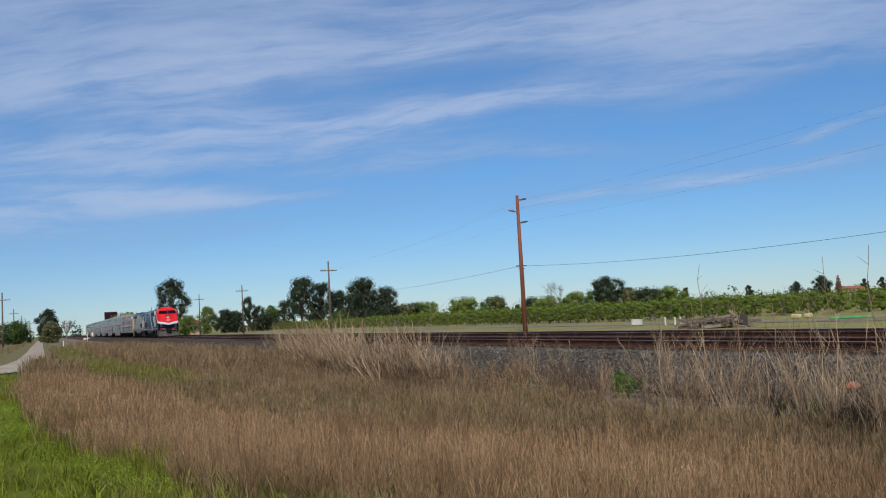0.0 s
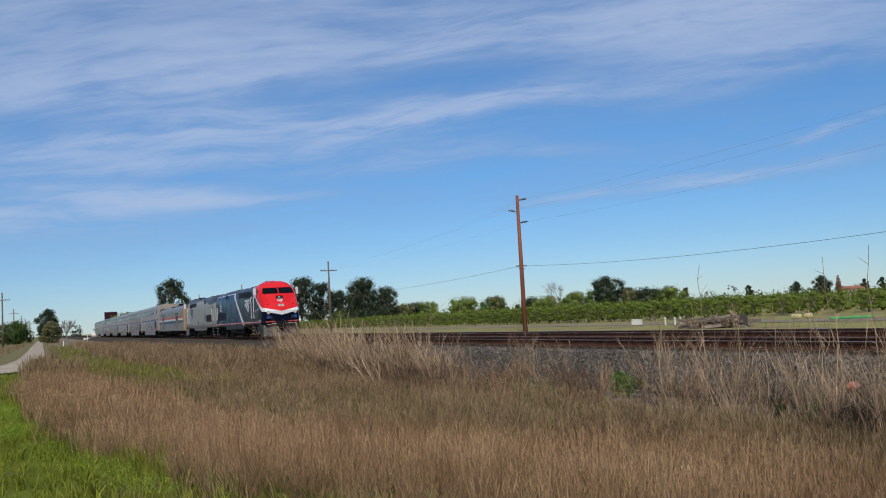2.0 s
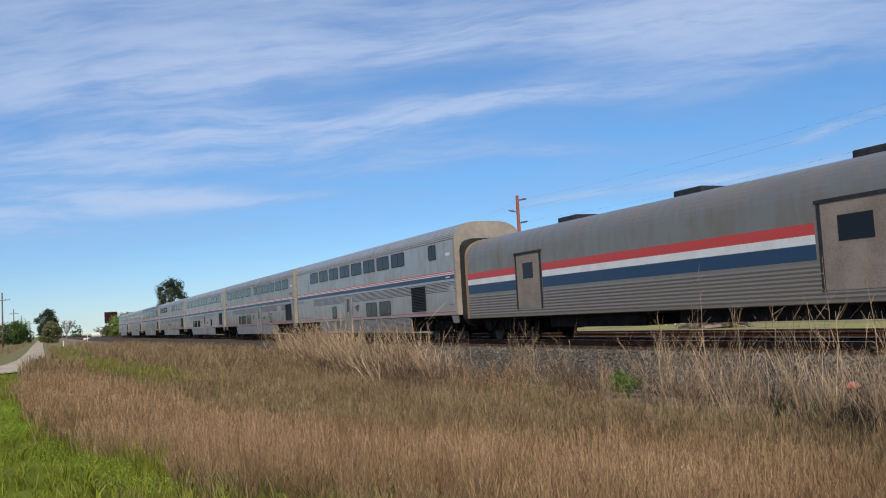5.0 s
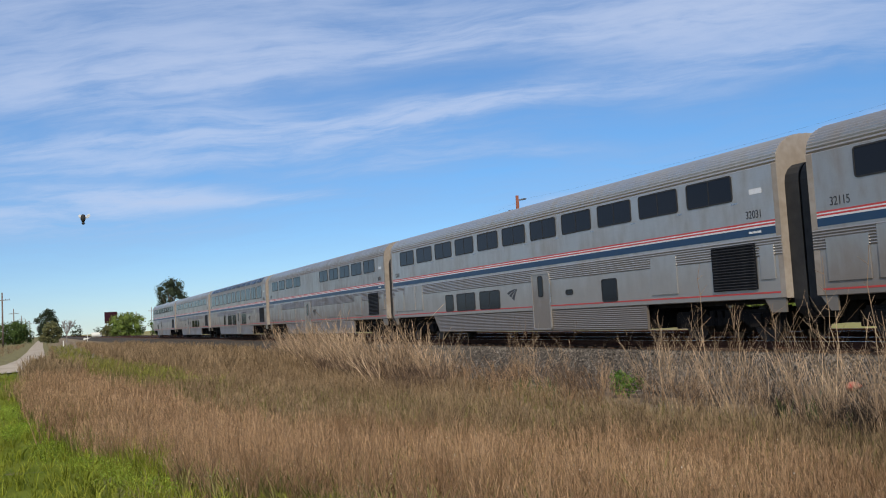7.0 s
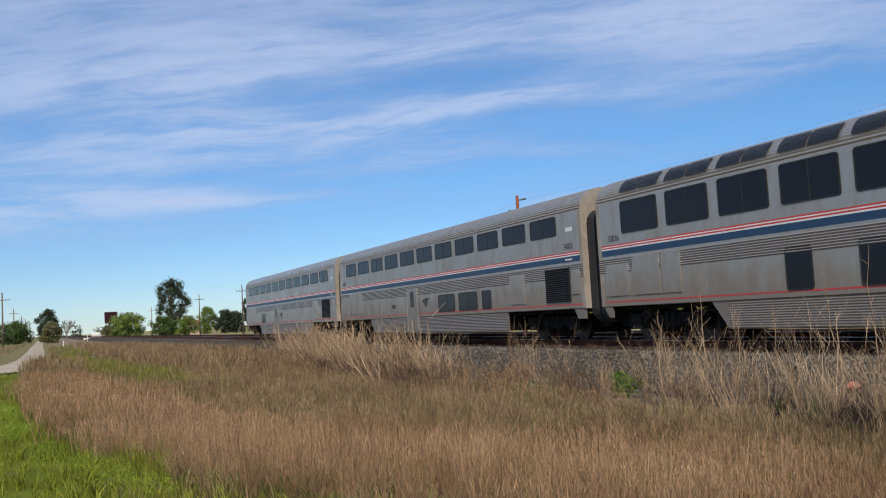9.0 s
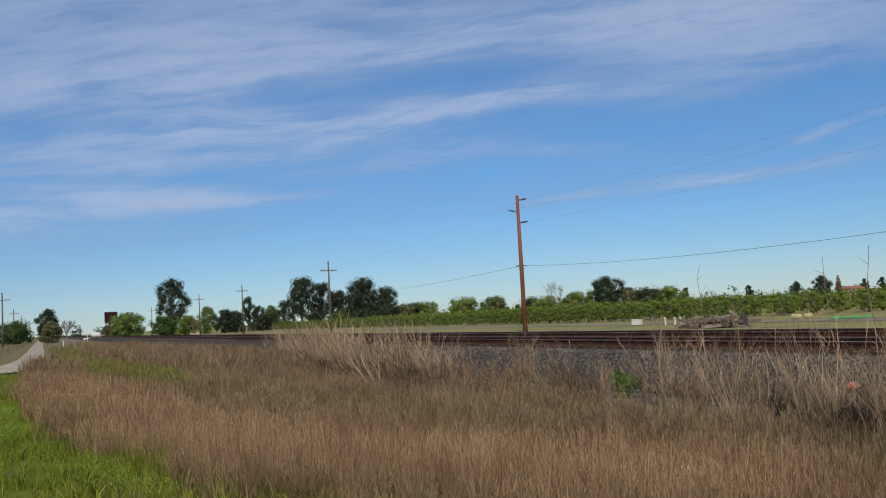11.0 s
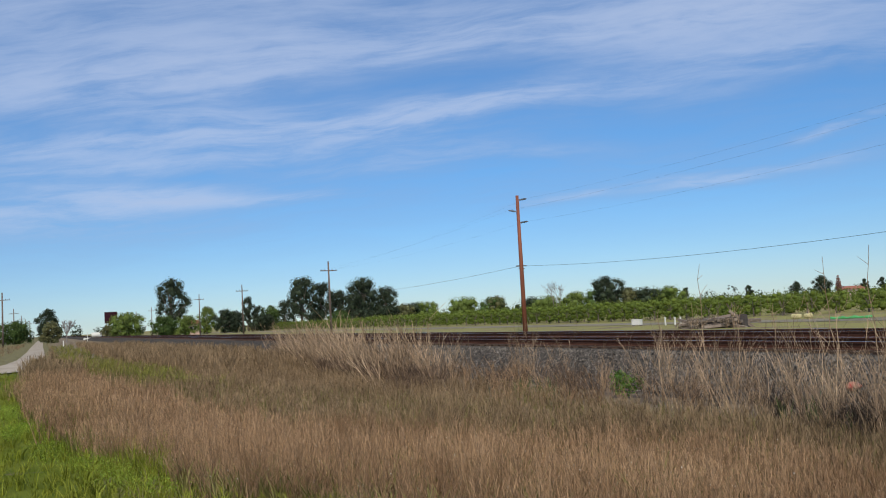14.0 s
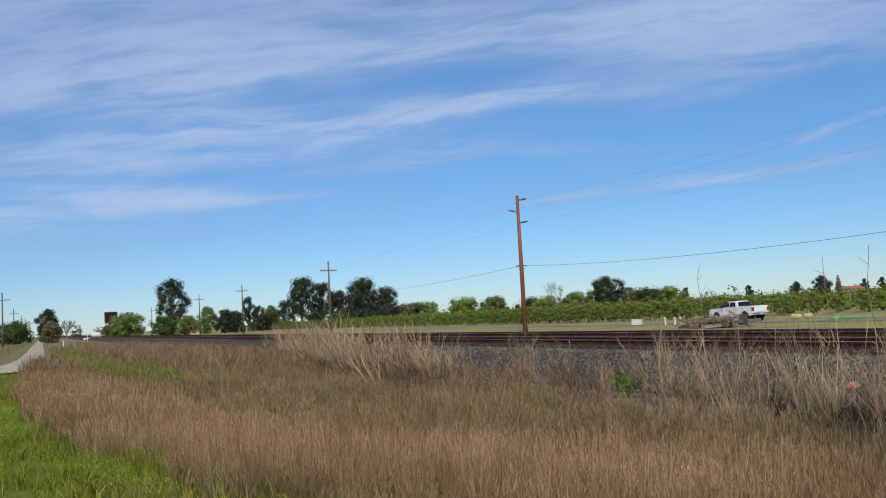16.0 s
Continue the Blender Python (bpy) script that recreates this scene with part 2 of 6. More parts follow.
def words(text, size, material, parent, at, name="lettering", squeeze=1.0):
    """Letters as a thin mesh; they stand upright and face -y before the pose is set."""
    cu = bpy.data.curves.new(name, "FONT")
    cu.body, cu.size, cu.extrude, cu.align_x, cu.align_y = text, size, 0.003, "CENTER", "CENTER"
    ob = bpy.data.objects.new(name, cu)
    scene.collection.objects.link(ob)
    me = bpy.data.meshes.new_from_object(ob.evaluated_get(bpy.context.evaluated_depsgraph_get()))
    bpy.data.objects.remove(ob)
    me.materials.clear()
    me.materials.append(material)
    return share(name, me, parent, "", at @ pose(0, 0, 0, 90, 0, 0) @ Matrix.Diagonal((squeeze, 1, 1, 1)))


# ---- the line: where it lies and how the train runs ----
TRACK_Y, TRACK_GAP = 17.05, 4.3
SPEED, AT_SEVEN = 34.745, -40.65
CAR = 25.91


def train_x(t, u):
    return AT_SEVEN + SPEED * (t - 7.0) + u


RUNNING = []


def thing(name, label, category, group="", m=None):
    ob = new(name)
    ob.empty_display_size = 0.3
    if m is not None:
        ob.matrix_basis = m
    return tagged(ob, label, category, group)


# ---- ground, ballast and rails ----
def lerp_rows(rows, v):
    for (a, p), (b, q) in zip(rows, rows[1:]):
        if v <= b:
            return p + (q - p) * (v - a) / (b - a)
    return rows[-1][1]


PROFILE = [(-3500, -0.9), (-8, -0.62), (-2.5, -0.55), (2.5, -0.56), (5.5, -0.72), (8.5, -0.95), (12.6, -0.98), (26, -1.02), (45, -1.1), (60, -1.2), (3500, -1.2)]


def ground_z(x, y):
    z = lerp_rows(PROFILE, y)
    if y < 12 and abs(x) < 120:
        z += 0.05 * noise.noise((x * 0.35, y * 0.35, 0.0)) + 0.02 * noise.noise((x * 1.7, y * 1.7, 5.0))
    return z


def ground_shade(n, v):
    x, y, z = n.xyz(v)
    big, mid, fine = n.noise(v, 0.22, 4), n.noise(v, 1.6, 5), n.noise(v, 22, 5)
    soil = n.mix(n.step(fine, 0.3, 0.7), (0.13, 0.095, 0.065), (0.22, 0.17, 0.12))
    straw = n.mix(n.step(fine, 0.3, 0.7), (0.22, 0.165, 0.10), (0.33, 0.26, 0.16))
    green = n.mix(n.step(mid, 0.3, 0.7), (0.095, 0.125, 0.012), (0.16, 0.18, 0.025))
    col = n.mix(n.step(mid, 0.4, 0.6), soil, straw)
    # fresh grass on the trail side, and in patches beyond the line
    verge = n.math("MULTIPLY", n.step(n.math("ADD", y, n.math("MULTIPLY", big, 3.0)), 3.2, 2.0), n.step(n.math("ADD", x, n.math("MULTIPLY", big, 30)), -40, -25, 0.35, 1.0))
    col = n.mix(n.math("MULTIPLY", verge, n.step(mid, 0.18, 0.38)), col, green)
    beyond = n.math("MULTIPLY", n.step(y, 25, 30), n.step(n.math("ADD", big, n.math("MULTIPLY", mid, 0.4)), 0.50, 0.75))
    col = n.mix(beyond, col, (0.29, 0.265, 0.095))
    return {"color": col, "rough": 0.9, "height": n.math("ADD", mid, fine), "depth": 0.03, "spec": 0.04}


def build_ground():
    xs = sorted({-3500, -2000, -1200, -800, -500, -350, -250, -180, -130, 40, 60, 120, 300, 1000, 3500, *(-100 + 1.0 * i for i in range(131))})
    ys = sorted({*(p[0] for p in PROFILE), -1500, -600, -250, -100, -50, -25, -14, 80, 110, 160, 250, 500, 1200, *(-6 + 0.5 * i for i in range(38))})
    bm = bmesh.new()
    g = [[bm.verts.new((x, y, ground_z(x, y))) for y in ys] for x in xs]
    for i in range(len(xs) - 1):
        for j in range(len(ys) - 1):
            bm.faces.new((g[i][j], g[i + 1][j], g[i + 1][j + 1], g[i][j + 1]))
    tagged(part("ground", bm, surface("dry_field_soil", ground_shade), smooth=True), "dry weedy soil with patches of fresh green grass", "ground", kind="structure")


build_ground()

BALLAST = rough_stuff("grey_ballast", (0.032, 0.027, 0.022), (0.105, 0.089, 0.072), 6, 26, 0.95, depth=0.03, spec=0.03, lo=0.4, hi=0.6)
STONE = rough_stuff("ballast_stone", (0.062, 0.053, 0.043), (0.19, 0.164, 0.133), 5, 30, 0.85, depth=0.004, island=0.8, spec=0.05)
RAIL_RUST = rough_stuff("rusty_rail", (0.055, 0.024, 0.015), (0.105, 0.048, 0.030), 3, 30, 0.85, 0.0, stretch=(0.2, 1, 1), spec=0.08)
RAIL_HEAD = rough_stuff("polished_rail_head", (0.42, 0.42, 0.43), (0.30, 0.30, 0.31), 3, 30, 0.28, 0.95, depth=0)
TIE = rough_stuff("creosoted_tie", (0.055, 0.035, 0.025), (0.12, 0.08, 0.055), 2, 18, 0.85, stretch=(3, 0.4, 3), each=0.35, spec=0.1)


def bank_z(y):
    return lerp_rows([(11.0, -1.25), (12.5, -0.97), (14.7, -0.27), (15.2, -0.235), (23.4, -0.235), (24.0, -0.3), (26.2, -1.1)], y)


def build_ballast():
    bm = bmesh.new()
    xs = sorted({-3000, -1500, -700, -400, -250, -160, -110, 45, 90, 300, 1500, *(-80 + 0.4 * i for i in range(280))})
    ys = [11.6 + 0.25 * i for i in range(17)] + [16.4, 17.7, 19.2, 20.7, 22.0, 23.4, 24.0, 25.0, 26.2]
    g = [[bm.verts.new((x, y, bank_z(y) + (0.05 * noise.noise((x * 1.1, y * 1.1, 2)) if y < 15 and abs(x) < 90 else 0))) for y in ys] for x in xs]
    for i in range(len(xs) - 1):
        for j in range(len(ys) - 1):
            bm.faces.new((g[i][j], g[i + 1][j], g[i + 1][j + 1], g[i][j + 1]))
    tagged(part("ballast_bank", bm, BALLAST, smooth=True), "grey crushed-stone ballast bank under the two tracks", "ballast", kind="structure")


build_ballast()


def quick_mesh(name, verts, faces, material, smooth=False):
    """A joined mesh from arrays: verts (n, 3), faces (m, k)."""
    verts, faces = np.asarray(verts, np.float32), np.asarray(faces, np.int32)
    k = faces.shape[1]
    me = bpy.data.meshes.new(name)
    me.vertices.add(len(verts))
    me.vertices.foreach_set("co", verts.ravel())
    me.loops.add(faces.size)
    me.loops.foreach_set("vertex_index", faces.ravel())
    me.polygons.add(len(faces))
    me.polygons.foreach_set("loop_start", np.arange(0, faces.size, k, dtype=np.int32))
    me.update(calc_edges=True)
    me.validate()
    if smooth:
        me.shade_smooth()
    me.materials.append(material)
    return new(name, me)


def build_stones():
    """Loose stones on the near shoulder of the bank."""
    rng = np.random.default_rng(4)
    count = 40000
    # more of them where the bank comes near
    x = -8.5 - 46 * rng.random(count) ** 1.5
    y = 12.2 + 3.0 * rng.random(count)
    z = np.array([bank_z(v) for v in y])
    size = 0.015 + 0.024 * rng.random(count) ** 1.5
    octa = np.array([(1, 0, -0.5), (-1, 0, -0.5), (0, 1, -0.5), (0, -1, -0.5), (0, 0, 1)], float)
    tris = np.array([(0, 2, 4), (2, 1, 4), (1, 3, 4), (3, 0, 4)])
    v = octa[None] * (0.7 + 0.6 * rng.random((count, 5, 1))) + 0.4 * (rng.random((count, 5, 3)) - 0.5)
    a = rng.random(count) * 6.283
    c, s = np.cos(a)[:, None], np.sin(a)[:, None]
    v = np.stack([v[..., 0] * c - v[..., 1] * s, v[..., 0] * s + v[..., 1] * c, v[..., 2] * 0.8], -1) * size[:, None, None]
    v += np.stack([x, y, z + size * 0.35 + 0.03 * (rng.random(count) - 0.4)], -1)[:, None]
    f = tris[None] + 5 * np.arange(count)[:, None, None]
    ob = quick_mesh("ballast_stones", v.reshape(-1, 3), f.reshape(-1, 3), STONE)
    tagged(ob, "loose grey crushed stones on the track shoulder", "stones", kind="stuff")


build_stones()


def rail_outline(y):
    half = [(0.070, -0.180), (0.070, -0.168), (0.012, -0.150), (0.010, -0.050), (0.036, -0.040), (0.037, -0.012), (0.030, -0.002)]
    return [(y - a, b) for a, b in half] + [(y + a, b) for a, b in half[::-1]]


def build_track(yc, label):
    tr = thing("railway_track", label, "railway track", "tracks", pose(0, yc, 0))
    tagged(tr, kind="structure")
    for s in (-0.755, 0.755):
        rail = part("rail", tube(bmesh.new(), lambda x: rail_outline(s), (-2500, -300, -60, 60, 1500)), RAIL_RUST, tr, "rusty steel rail")
        part("rail_head", box(bmesh.new(), (-2500, s - 0.029, -0.004), (1500, s + 0.029, 0.001)), RAIL_HEAD, rail, "worn shiny running face")
    return tr


near_track = build_track(TRACK_Y, "near railway track, rusty rails on dark timber ties")
far_track = build_track(TRACK_Y + TRACK_GAP, "second railway track beyond, rusty rails on timber ties")


# ---- rolling stock ----
def bogie(parent, x, base, r, deep=0.0):
    """A two-axle bogie with its side frames, wheels and springs; base is the wheelbase."""
    b = bmesh.new()
    box(b, (-0.35, -1.0, 0.55), (0.35, 1.0, 0.85), 0.03)
    # brake rigging and cross beams between the wheels
    box(b, (-base / 2 - 0.15, -0.62, 0.22), (base / 2 + 0.15, 0.62, 0.74), 0.05)
    for dx in (-base / 2 - 0.62, base / 2 + 0.62):
        box(b, (dx - 0.10, -0.95, 0.34), (dx + 0.10, 0.95, 0.72), 0.03)
    bg = part("bogie", b, GRIME, parent, "dark grimy two-axle bogie", pose(x, 0, 0))
    for s in (-1, 1):
        f = bmesh.new()
        h = base / 2
        prism(f, [(-h - 0.45, 0.62), (-h - 0.35, 0.80), (-0.55, 0.80), (-0.4, 0.62), (0.4, 0.62), (0.55, 0.80), (h + 0.35, 0.80), (h + 0.45, 0.62), (h + 0.3, 0.38), (h - 0.3, 0.38), (h - 0.55, 0.56), (0.6, 0.42), (-0.6, 0.42), (-h + 0.55, 0.56), (-h + 0.3, 0.38), (-h - 0.3, 0.38)], s * 1.02, s * 1.16)
        for dx in (-h, h):
            box(f, (dx - 0.19, s * 1.14 - 0.1, 0.36), (dx + 0.19, s * 1.14 + 0.1, 0.70), 0.02)
        for dx in (-0.28, 0.0, 0.28):
            rod(f, (dx, s * 1.14, 0.42), (dx, s * 1.14, 0.80), 0.085, n=10)
        rod(f, (-h + 0.35, s * 1.22, 0.5), (-0.5, s * 1.22, 0.86), 0.05)
        part("side_frame", f, GRIME, bg)
        for dx in (-h, h):
            def wheel(bm):
                rod(bm, (0, -0.065, 0), (0, 0.065, 0), r, n=28)
                rod(bm, (0, 0.065, 0), (0, 0.09, 0), r + 0.025, n=28)
                rod(bm, (0, -0.11, 0), (0, -0.05, 0), 0.16, n=14)
                rod(bm, (0, -0.075, 0), (0, -0.055, 0), r * 0.82, r * 0.88, n=28)
            share("wheel", kept(("wheel", r), wheel, WHEEL), bg, "", pose(dx, s * 0.755, r, 0, 0, 0 if s < 0 else 180))
    for dx in (-base / 2, base / 2):
        part("axle", rod(bmesh.new(), (dx, -0.75, r), (dx, 0.75, r), 0.08), GRIME, bg)
    return bg


def coupler(parent, x, d):
    b = bmesh.new()
    box(b, (min(x, x + d * 0.45), -0.09, 0.78), (max(x, x + d * 0.45), 0.09, 0.98), 0.02)
    box(b, (min(x + d * 0.3, x + d * 0.6), -0.17, 0.72), (max(x + d * 0.3, x + d * 0.6), 0.17, 1.04), 0.03)
    # hoses and cables hang under the draft gear
    box(b, (min(x, x - d * 0.5), -0.75, 0.42), (max(x, x - d * 0.5), 0.75, 1.0), 0.05)
    for y in (-0.5, -0.3, 0.3, 0.5):
        rod(b, (x, y, 0.85), (x + d * 0.25, y * 0.8, 0.42), 0.035, n=7)
    return part("coupler", b, GRIME, parent, "rusty knuckle coupler")


def fluted(points, amp):
    """Ribs along a polyline of (y, z): every second point is pushed out."""
    out = []
    for i, (y, z) in enumerate(points):
        a, b = points[max(i - 1, 0)], points[min(i + 1, len(points) - 1)]
        t = Vector((b[0] - a[0], b[1] - a[1])).normalized()
        k = amp if i % 2 else 0.0
        out.append((y + t.y * k, z - t.x * k))
    return out


HALF = 1.549


def superliner_side():
    """The right half of the section of a two-level car, from the sill to the middle of the roof."""
    pts = [(HALF - 0.03, 1.04), (HALF, 1.06), (HALF, 2.04)]
    pts += fluted([(HALF, 2.05 + 0.0315 * i) for i in range(15)], 0.024)
    pts += [(HALF, 2.50), (HALF, 4.17)]
    curve = []
    for i in range(29):
        a = radians(90 * i / 28)
        curve.append((HALF - 0.012 - 1.53 * (1 - math.cos(a) ** 0.62), 4.19 + 0.72 * math.sin(a) ** 0.95))
    pts += fluted(curve, 0.02)[:-1] + [(0.0, 4.915)]
    return pts


SIDE = superliner_side()
SECTION = SIDE + [(-y, z) for y, z in SIDE[-2::-1]]


def plain_section(grow):
    pts = [(HALF - 0.03, 1.04), (HALF, 1.06), (HALF, 4.17)] + [(HALF - 0.012 - 1.53 * (1 - math.cos(radians(7.5 * i)) ** 0.62), 4.19 + 0.72 * math.sin(radians(7.5 * i)) ** 0.95) for i in range(12)] + [(0.0, 4.915)]
    pts = [(y + grow * (1 if y > 0.3 else 0), z + grow) for y, z in pts]
    return pts + [(-y, z) for y, z in pts[-2::-1]]


def louvre(parent, x0, x1, z0, z1, side, y):
    b = bmesh.new()
    box(b, (x0, side * y - 0.012, z0), (x1, side * y + 0.012, z1))
    v = part("vent", b, GRILLE, parent, "black louvred air intake")
    k = int((z1 - z0) / 0.068)
    me = kept(("slat", x1 - x0), lambda bm: box(bm, (-(x1 - x0) / 2 + 0.03, -0.02, -0.016), ((x1 - x0) / 2 - 0.03, 0.02, 0.016), 0, pose(0, 0, 0, 35)), STEEL_DARK)
    for i in range(k):
        share("slat", me, v, "", pose((x0 + x1) / 2, side * (y + 0.014), z0 + (i + 0.5) * (z1 - z0) / k, 0, 0, 0 if side < 0 else 180))
    return v


STEEL_DARK = rough_stuff("weathered_dark_metal", (0.022, 0.023, 0.026), (0.045, 0.045, 0.046), 4, 30, 0.6, 0.2, depth=0, spec=0.2)


def car_door(parent, x0, x1, side, y):
    b = bmesh.new()
    w = x1 - x0
    xc = (x0 + x1) / 2
    prism(b, [(px + xc, pz + 1.36) for px, pz in rounded(w, 1.86, 0.06)], side * y - 0.014, side * y + 0.014)
    d = part("door", b, STEEL_DIRTY, parent, "stainless side door with tall rounded window")
    m = pose(xc, side * y, 1.36, 0, 0, 0 if side < 0 else 180)
    share("frame", kept(("door_frame", w), lambda bm: ring(bm, w + 0.1, 1.94, 0.1, 0.055, -0.03, 0.02), STEEL), d, "", m)
    window(d, xc, 1.86, 0.34, 0.72, side, y + 0.012, False)
    g = bmesh.new()
    rod(g, (x1 + 0.12, side * (y + 0.05), 1.25), (x1 + 0.12, side * (y + 0.05), 1.95), 0.017)
    part("grab_rail", g, CHROME, d)
    return d


SWOOSH = (((0.0, 0.66), (0.13, 0.52), (0.34, 0.68), (0.62, 0.83), (1.0, 1.0), (0.60, 0.96), (0.25, 0.84)),
          ((0.19, 0.44), (0.38, 0.30), (0.52, 0.52), (0.72, 0.74), (1.0, 0.97), (0.66, 0.80), (0.38, 0.62)),
          ((0.46, 0.20), (0.68, 0.02), (0.74, 0.34), (0.84, 0.66), (1.0, 0.94), (0.78, 0.72), (0.60, 0.46)))


def mark(parent, x, z, w, h, side, y, material, name="emblem"):
    """The swooping emblem: three tapering bands that fan out from a point below."""
    b = bmesh.new()
    for k, band in enumerate(SWOOSH):
        prism(b, [((px - 0.5) * w, (pz - 0.5) * h) for px, pz in band], -0.004, 0.004)
    return part(name, b, material, parent, "", pose(x, side * y, z, 0, 0, 0 if side < 0 else 180))


def bars(parent, x, z, w, h, side, y, material, n=1, name="lettering"):
    """A line of writing as plain bars."""
    b = bmesh.new()
    step = w / n
    for i in range(n):
        box(b, (-w / 2 + i * step + step * 0.08, -0.004, -h / 2), (-w / 2 + (i + 1) * step - step * 0.08, 0.004, h / 2))
    return part(name, b, material, parent, "", pose(x, side * y, z, 0, 0, 0 if side < 0 else 180))


ROOF_GLASS = surface("roof_glass", lambda n, v: {"color": (0.034, 0.038, 0.050), "rough": 0.14, "spec": 0.8})
PITCH, WIN = 2.062, 1.69


def passenger_car(u, label, upper, lower, door, vent, number, lounge=False, extra=(), steel=None):
    """A two-level car. u: its rear coupling on the train; x runs forwards from there."""
    steel = steel or STEEL
    car = thing("passenger_car", label, "train car", "passenger cars of the train", pose(train_x(0, u), TRACK_Y, 0))
    r, f = 0.44, CAR - 0.44
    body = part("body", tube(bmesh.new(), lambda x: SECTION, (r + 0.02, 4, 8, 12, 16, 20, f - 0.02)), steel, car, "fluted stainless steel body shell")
    for a, b, nm in ((r, r + 0.16, "end_hood"), (f - 0.16, f, "end_hood")):
        part(nm, tube(bmesh.new(), lambda x: plain_section(0.012 if 0.3 < x - r < 24.7 else 0.004), (a, b)), END_TAN, car, "weathered tan end hood")
    # end passage: dark bellows with its face plate
    for x0, x1 in ((0.03, r), (f, CAR - 0.03)):
        part("diaphragm", tube(bmesh.new(), lambda x: [(a, c + 2.36) for a, c in rounded(2.66, 3.60, 0.45)], (x0, x1)), RUBBER, car, "black rubber passage bellows")
    # skirt between the bogies, ribbed, and the short aprons at the ends
    sk = [(HALF - 0.05, 0.34)] + fluted([(HALF - 0.025, 0.36 + 0.0295 * i) for i in range(24)], 0.011) + [(HALF - 0.03, 1.05), (HALF - 0.1, 1.05), (HALF - 0.1, 0.34)]
    for s in (-1, 1):
        b = bmesh.new()
        tube(b, lambda x: [(s * y, z) for y, z in sk], (5.85, 9, 12, 15, 20.25))
        prism(b, [(5.25, 1.05), (5.84, 1.05), (5.84, 0.34)], s * (HALF - 0.03), s * (HALF - 0.08))
        part("skirt", b, SKIRT, car, "ribbed stainless skirt, brown with road dirt")
        for x0, x1, x2 in ((0.5, 0.95, 0.75), (24.75, 25.4, 24.95)):
            b = bmesh.new()
            prism(b, [(x0, 1.05), (x1, 1.05), (x1, 0.72), (x2, 0.72)], s * (HALF - 0.03), s * (HALF - 0.08))
            part("apron", b, SKIRT, car)
    b = bmesh.new()
    box(b, (5.6, -1.3, 0.36), (20.3, 1.3, 0.95))
    box(b, (0.5, -1.25, 0.92), (25.4, 1.25, 1.06))
    part("underframe", b, GRIME, car, "dark underframe and equipment boxes")
    for x in (3.0, 22.8):
        bogie(car, x, 2.59, 0.457)
    coupler(car, 0.3, -1)
    coupler(car, CAR - 0.3, 1)
    for s in (-1, 1):
        for z0, z1, m, nm in ((2.845, 2.885, RED, "red_stripe"), (2.775, 2.815, RED, "red_stripe"), (2.735, 2.775, WHITE, "white_stripe"), (2.815, 2.845, WHITE, "white_stripe"), (2.555, 2.733, BLUE, "blue_stripe"), (1.165, 1.205, RED, "pinstripe")):
            b = bmesh.new()
            gaps = sorted(door) if nm == "pinstripe" and door else None
            spans = [(r + 0.17, gaps[0] - 0.05), (gaps[1] + 0.05, f - 0.17)] if gaps else [(r + 0.17, f - 0.17)]
            for a, c in spans:
                box(b, (a, s * HALF - 0.004, z0), (c, s * HALF + 0.004, z1))
            part(nm, b, m, car)
        # flat access panels at the ends of the ribbed band
        for x0, x1, z0, z1 in ((0.8, 1.9, 1.35, 2.3), (2.1, 3.3, 1.35, 2.45), (3.4, 4.2, 1.35, 2.45), (20.6, 21.7, 1.3, 2.35), (24.75, 25.2, 1.5, 2.3), *extra):
            b = bmesh.new()
            box(b, (x0, s * (HALF + 0.012) - 0.014, z0), (x1, s * (HALF + 0.012) + 0.014, z1), 0.008)
            part("access_panel", b, steel, car)
        # upper windows
        for k, w in upper:
            x = 1.68 + PITCH * k + WIN / 2
            if lounge:
                window(car, x, 3.635, w, 0.95, s, HALF)
                # curved roof light above
                arc = [(HALF - 0.012 - 1.53 * (1 - math.cos(radians(q)) ** 0.62), 4.19 + 0.72 * math.sin(radians(q)) ** 0.95) for q in range(12, 52, 5)]
                for x0, x1 in ((x - 0.86, x - 0.03), (x + 0.03, x + 0.86)):
                    g = bmesh.new()
                    rows = [[g.verts.new((xx, s * (y + 0.03), z + 0.03)) for y, z in arc] for xx in (x0, x1)]
                    for i in range(len(arc) - 1):
                        g.faces.new((rows[0][i], rows[1][i], rows[1][i + 1], rows[0][i + 1]))
                    bmesh.ops.solidify(g, geom=g.faces[:], thickness=0.012)
                    bmesh.ops.recalc_face_normals(g, faces=g.faces[:])
                    part("roof_light", g, ROOF_GLASS, car, "curved dark roof window")
            else:
                window(car, x, 3.795, w, 0.66, s, HALF)
                b = bmesh.new()
                box(b, (x + 0.78, s * HALF - 0.006, 3.38), (x + 1.0, s * HALF + 0.006, 3.42))
                part("step_plate", b, CHROME, car)
        for x0, x1, z0, z1 in lower:
            window(car, (x0 + x1) / 2, (z0 + z1) / 2, x1 - x0, z1 - z0, s, HALF, x1 - x0 > 1.2)
        if door:
            car_door(car, door[0], door[1], s, HALF + 0.008)
        if vent:
            louvre(car, vent[0], vent[1], 1.28, 2.39, s, HALF + 0.02)
        if door:
            mark(car, 19.2 if lounge else door[0] - 1.5 if door[0] > 13 else door[1] + 0.9, 1.66, 0.76, 0.42, s, HALF + 0.004, INK)
        bars(car, 24.65, 2.64, 0.42, 0.05, s, HALF + 0.006, WHITE, 3)
        b = bmesh.new()
        box(b, (24.55, s * HALF - 0.004, 3.55), (24.95, s * HALF + 0.004, 3.68))
        part("route_sign", b, WHITE, car)
        if number:
            for x in (24.65, 1.25):
                words(number, 0.27, INK, car, pose(x, s * (HALF + 0.004), 3.06, 0, 0, 0 if s < 0 else 180), squeeze=0.8)
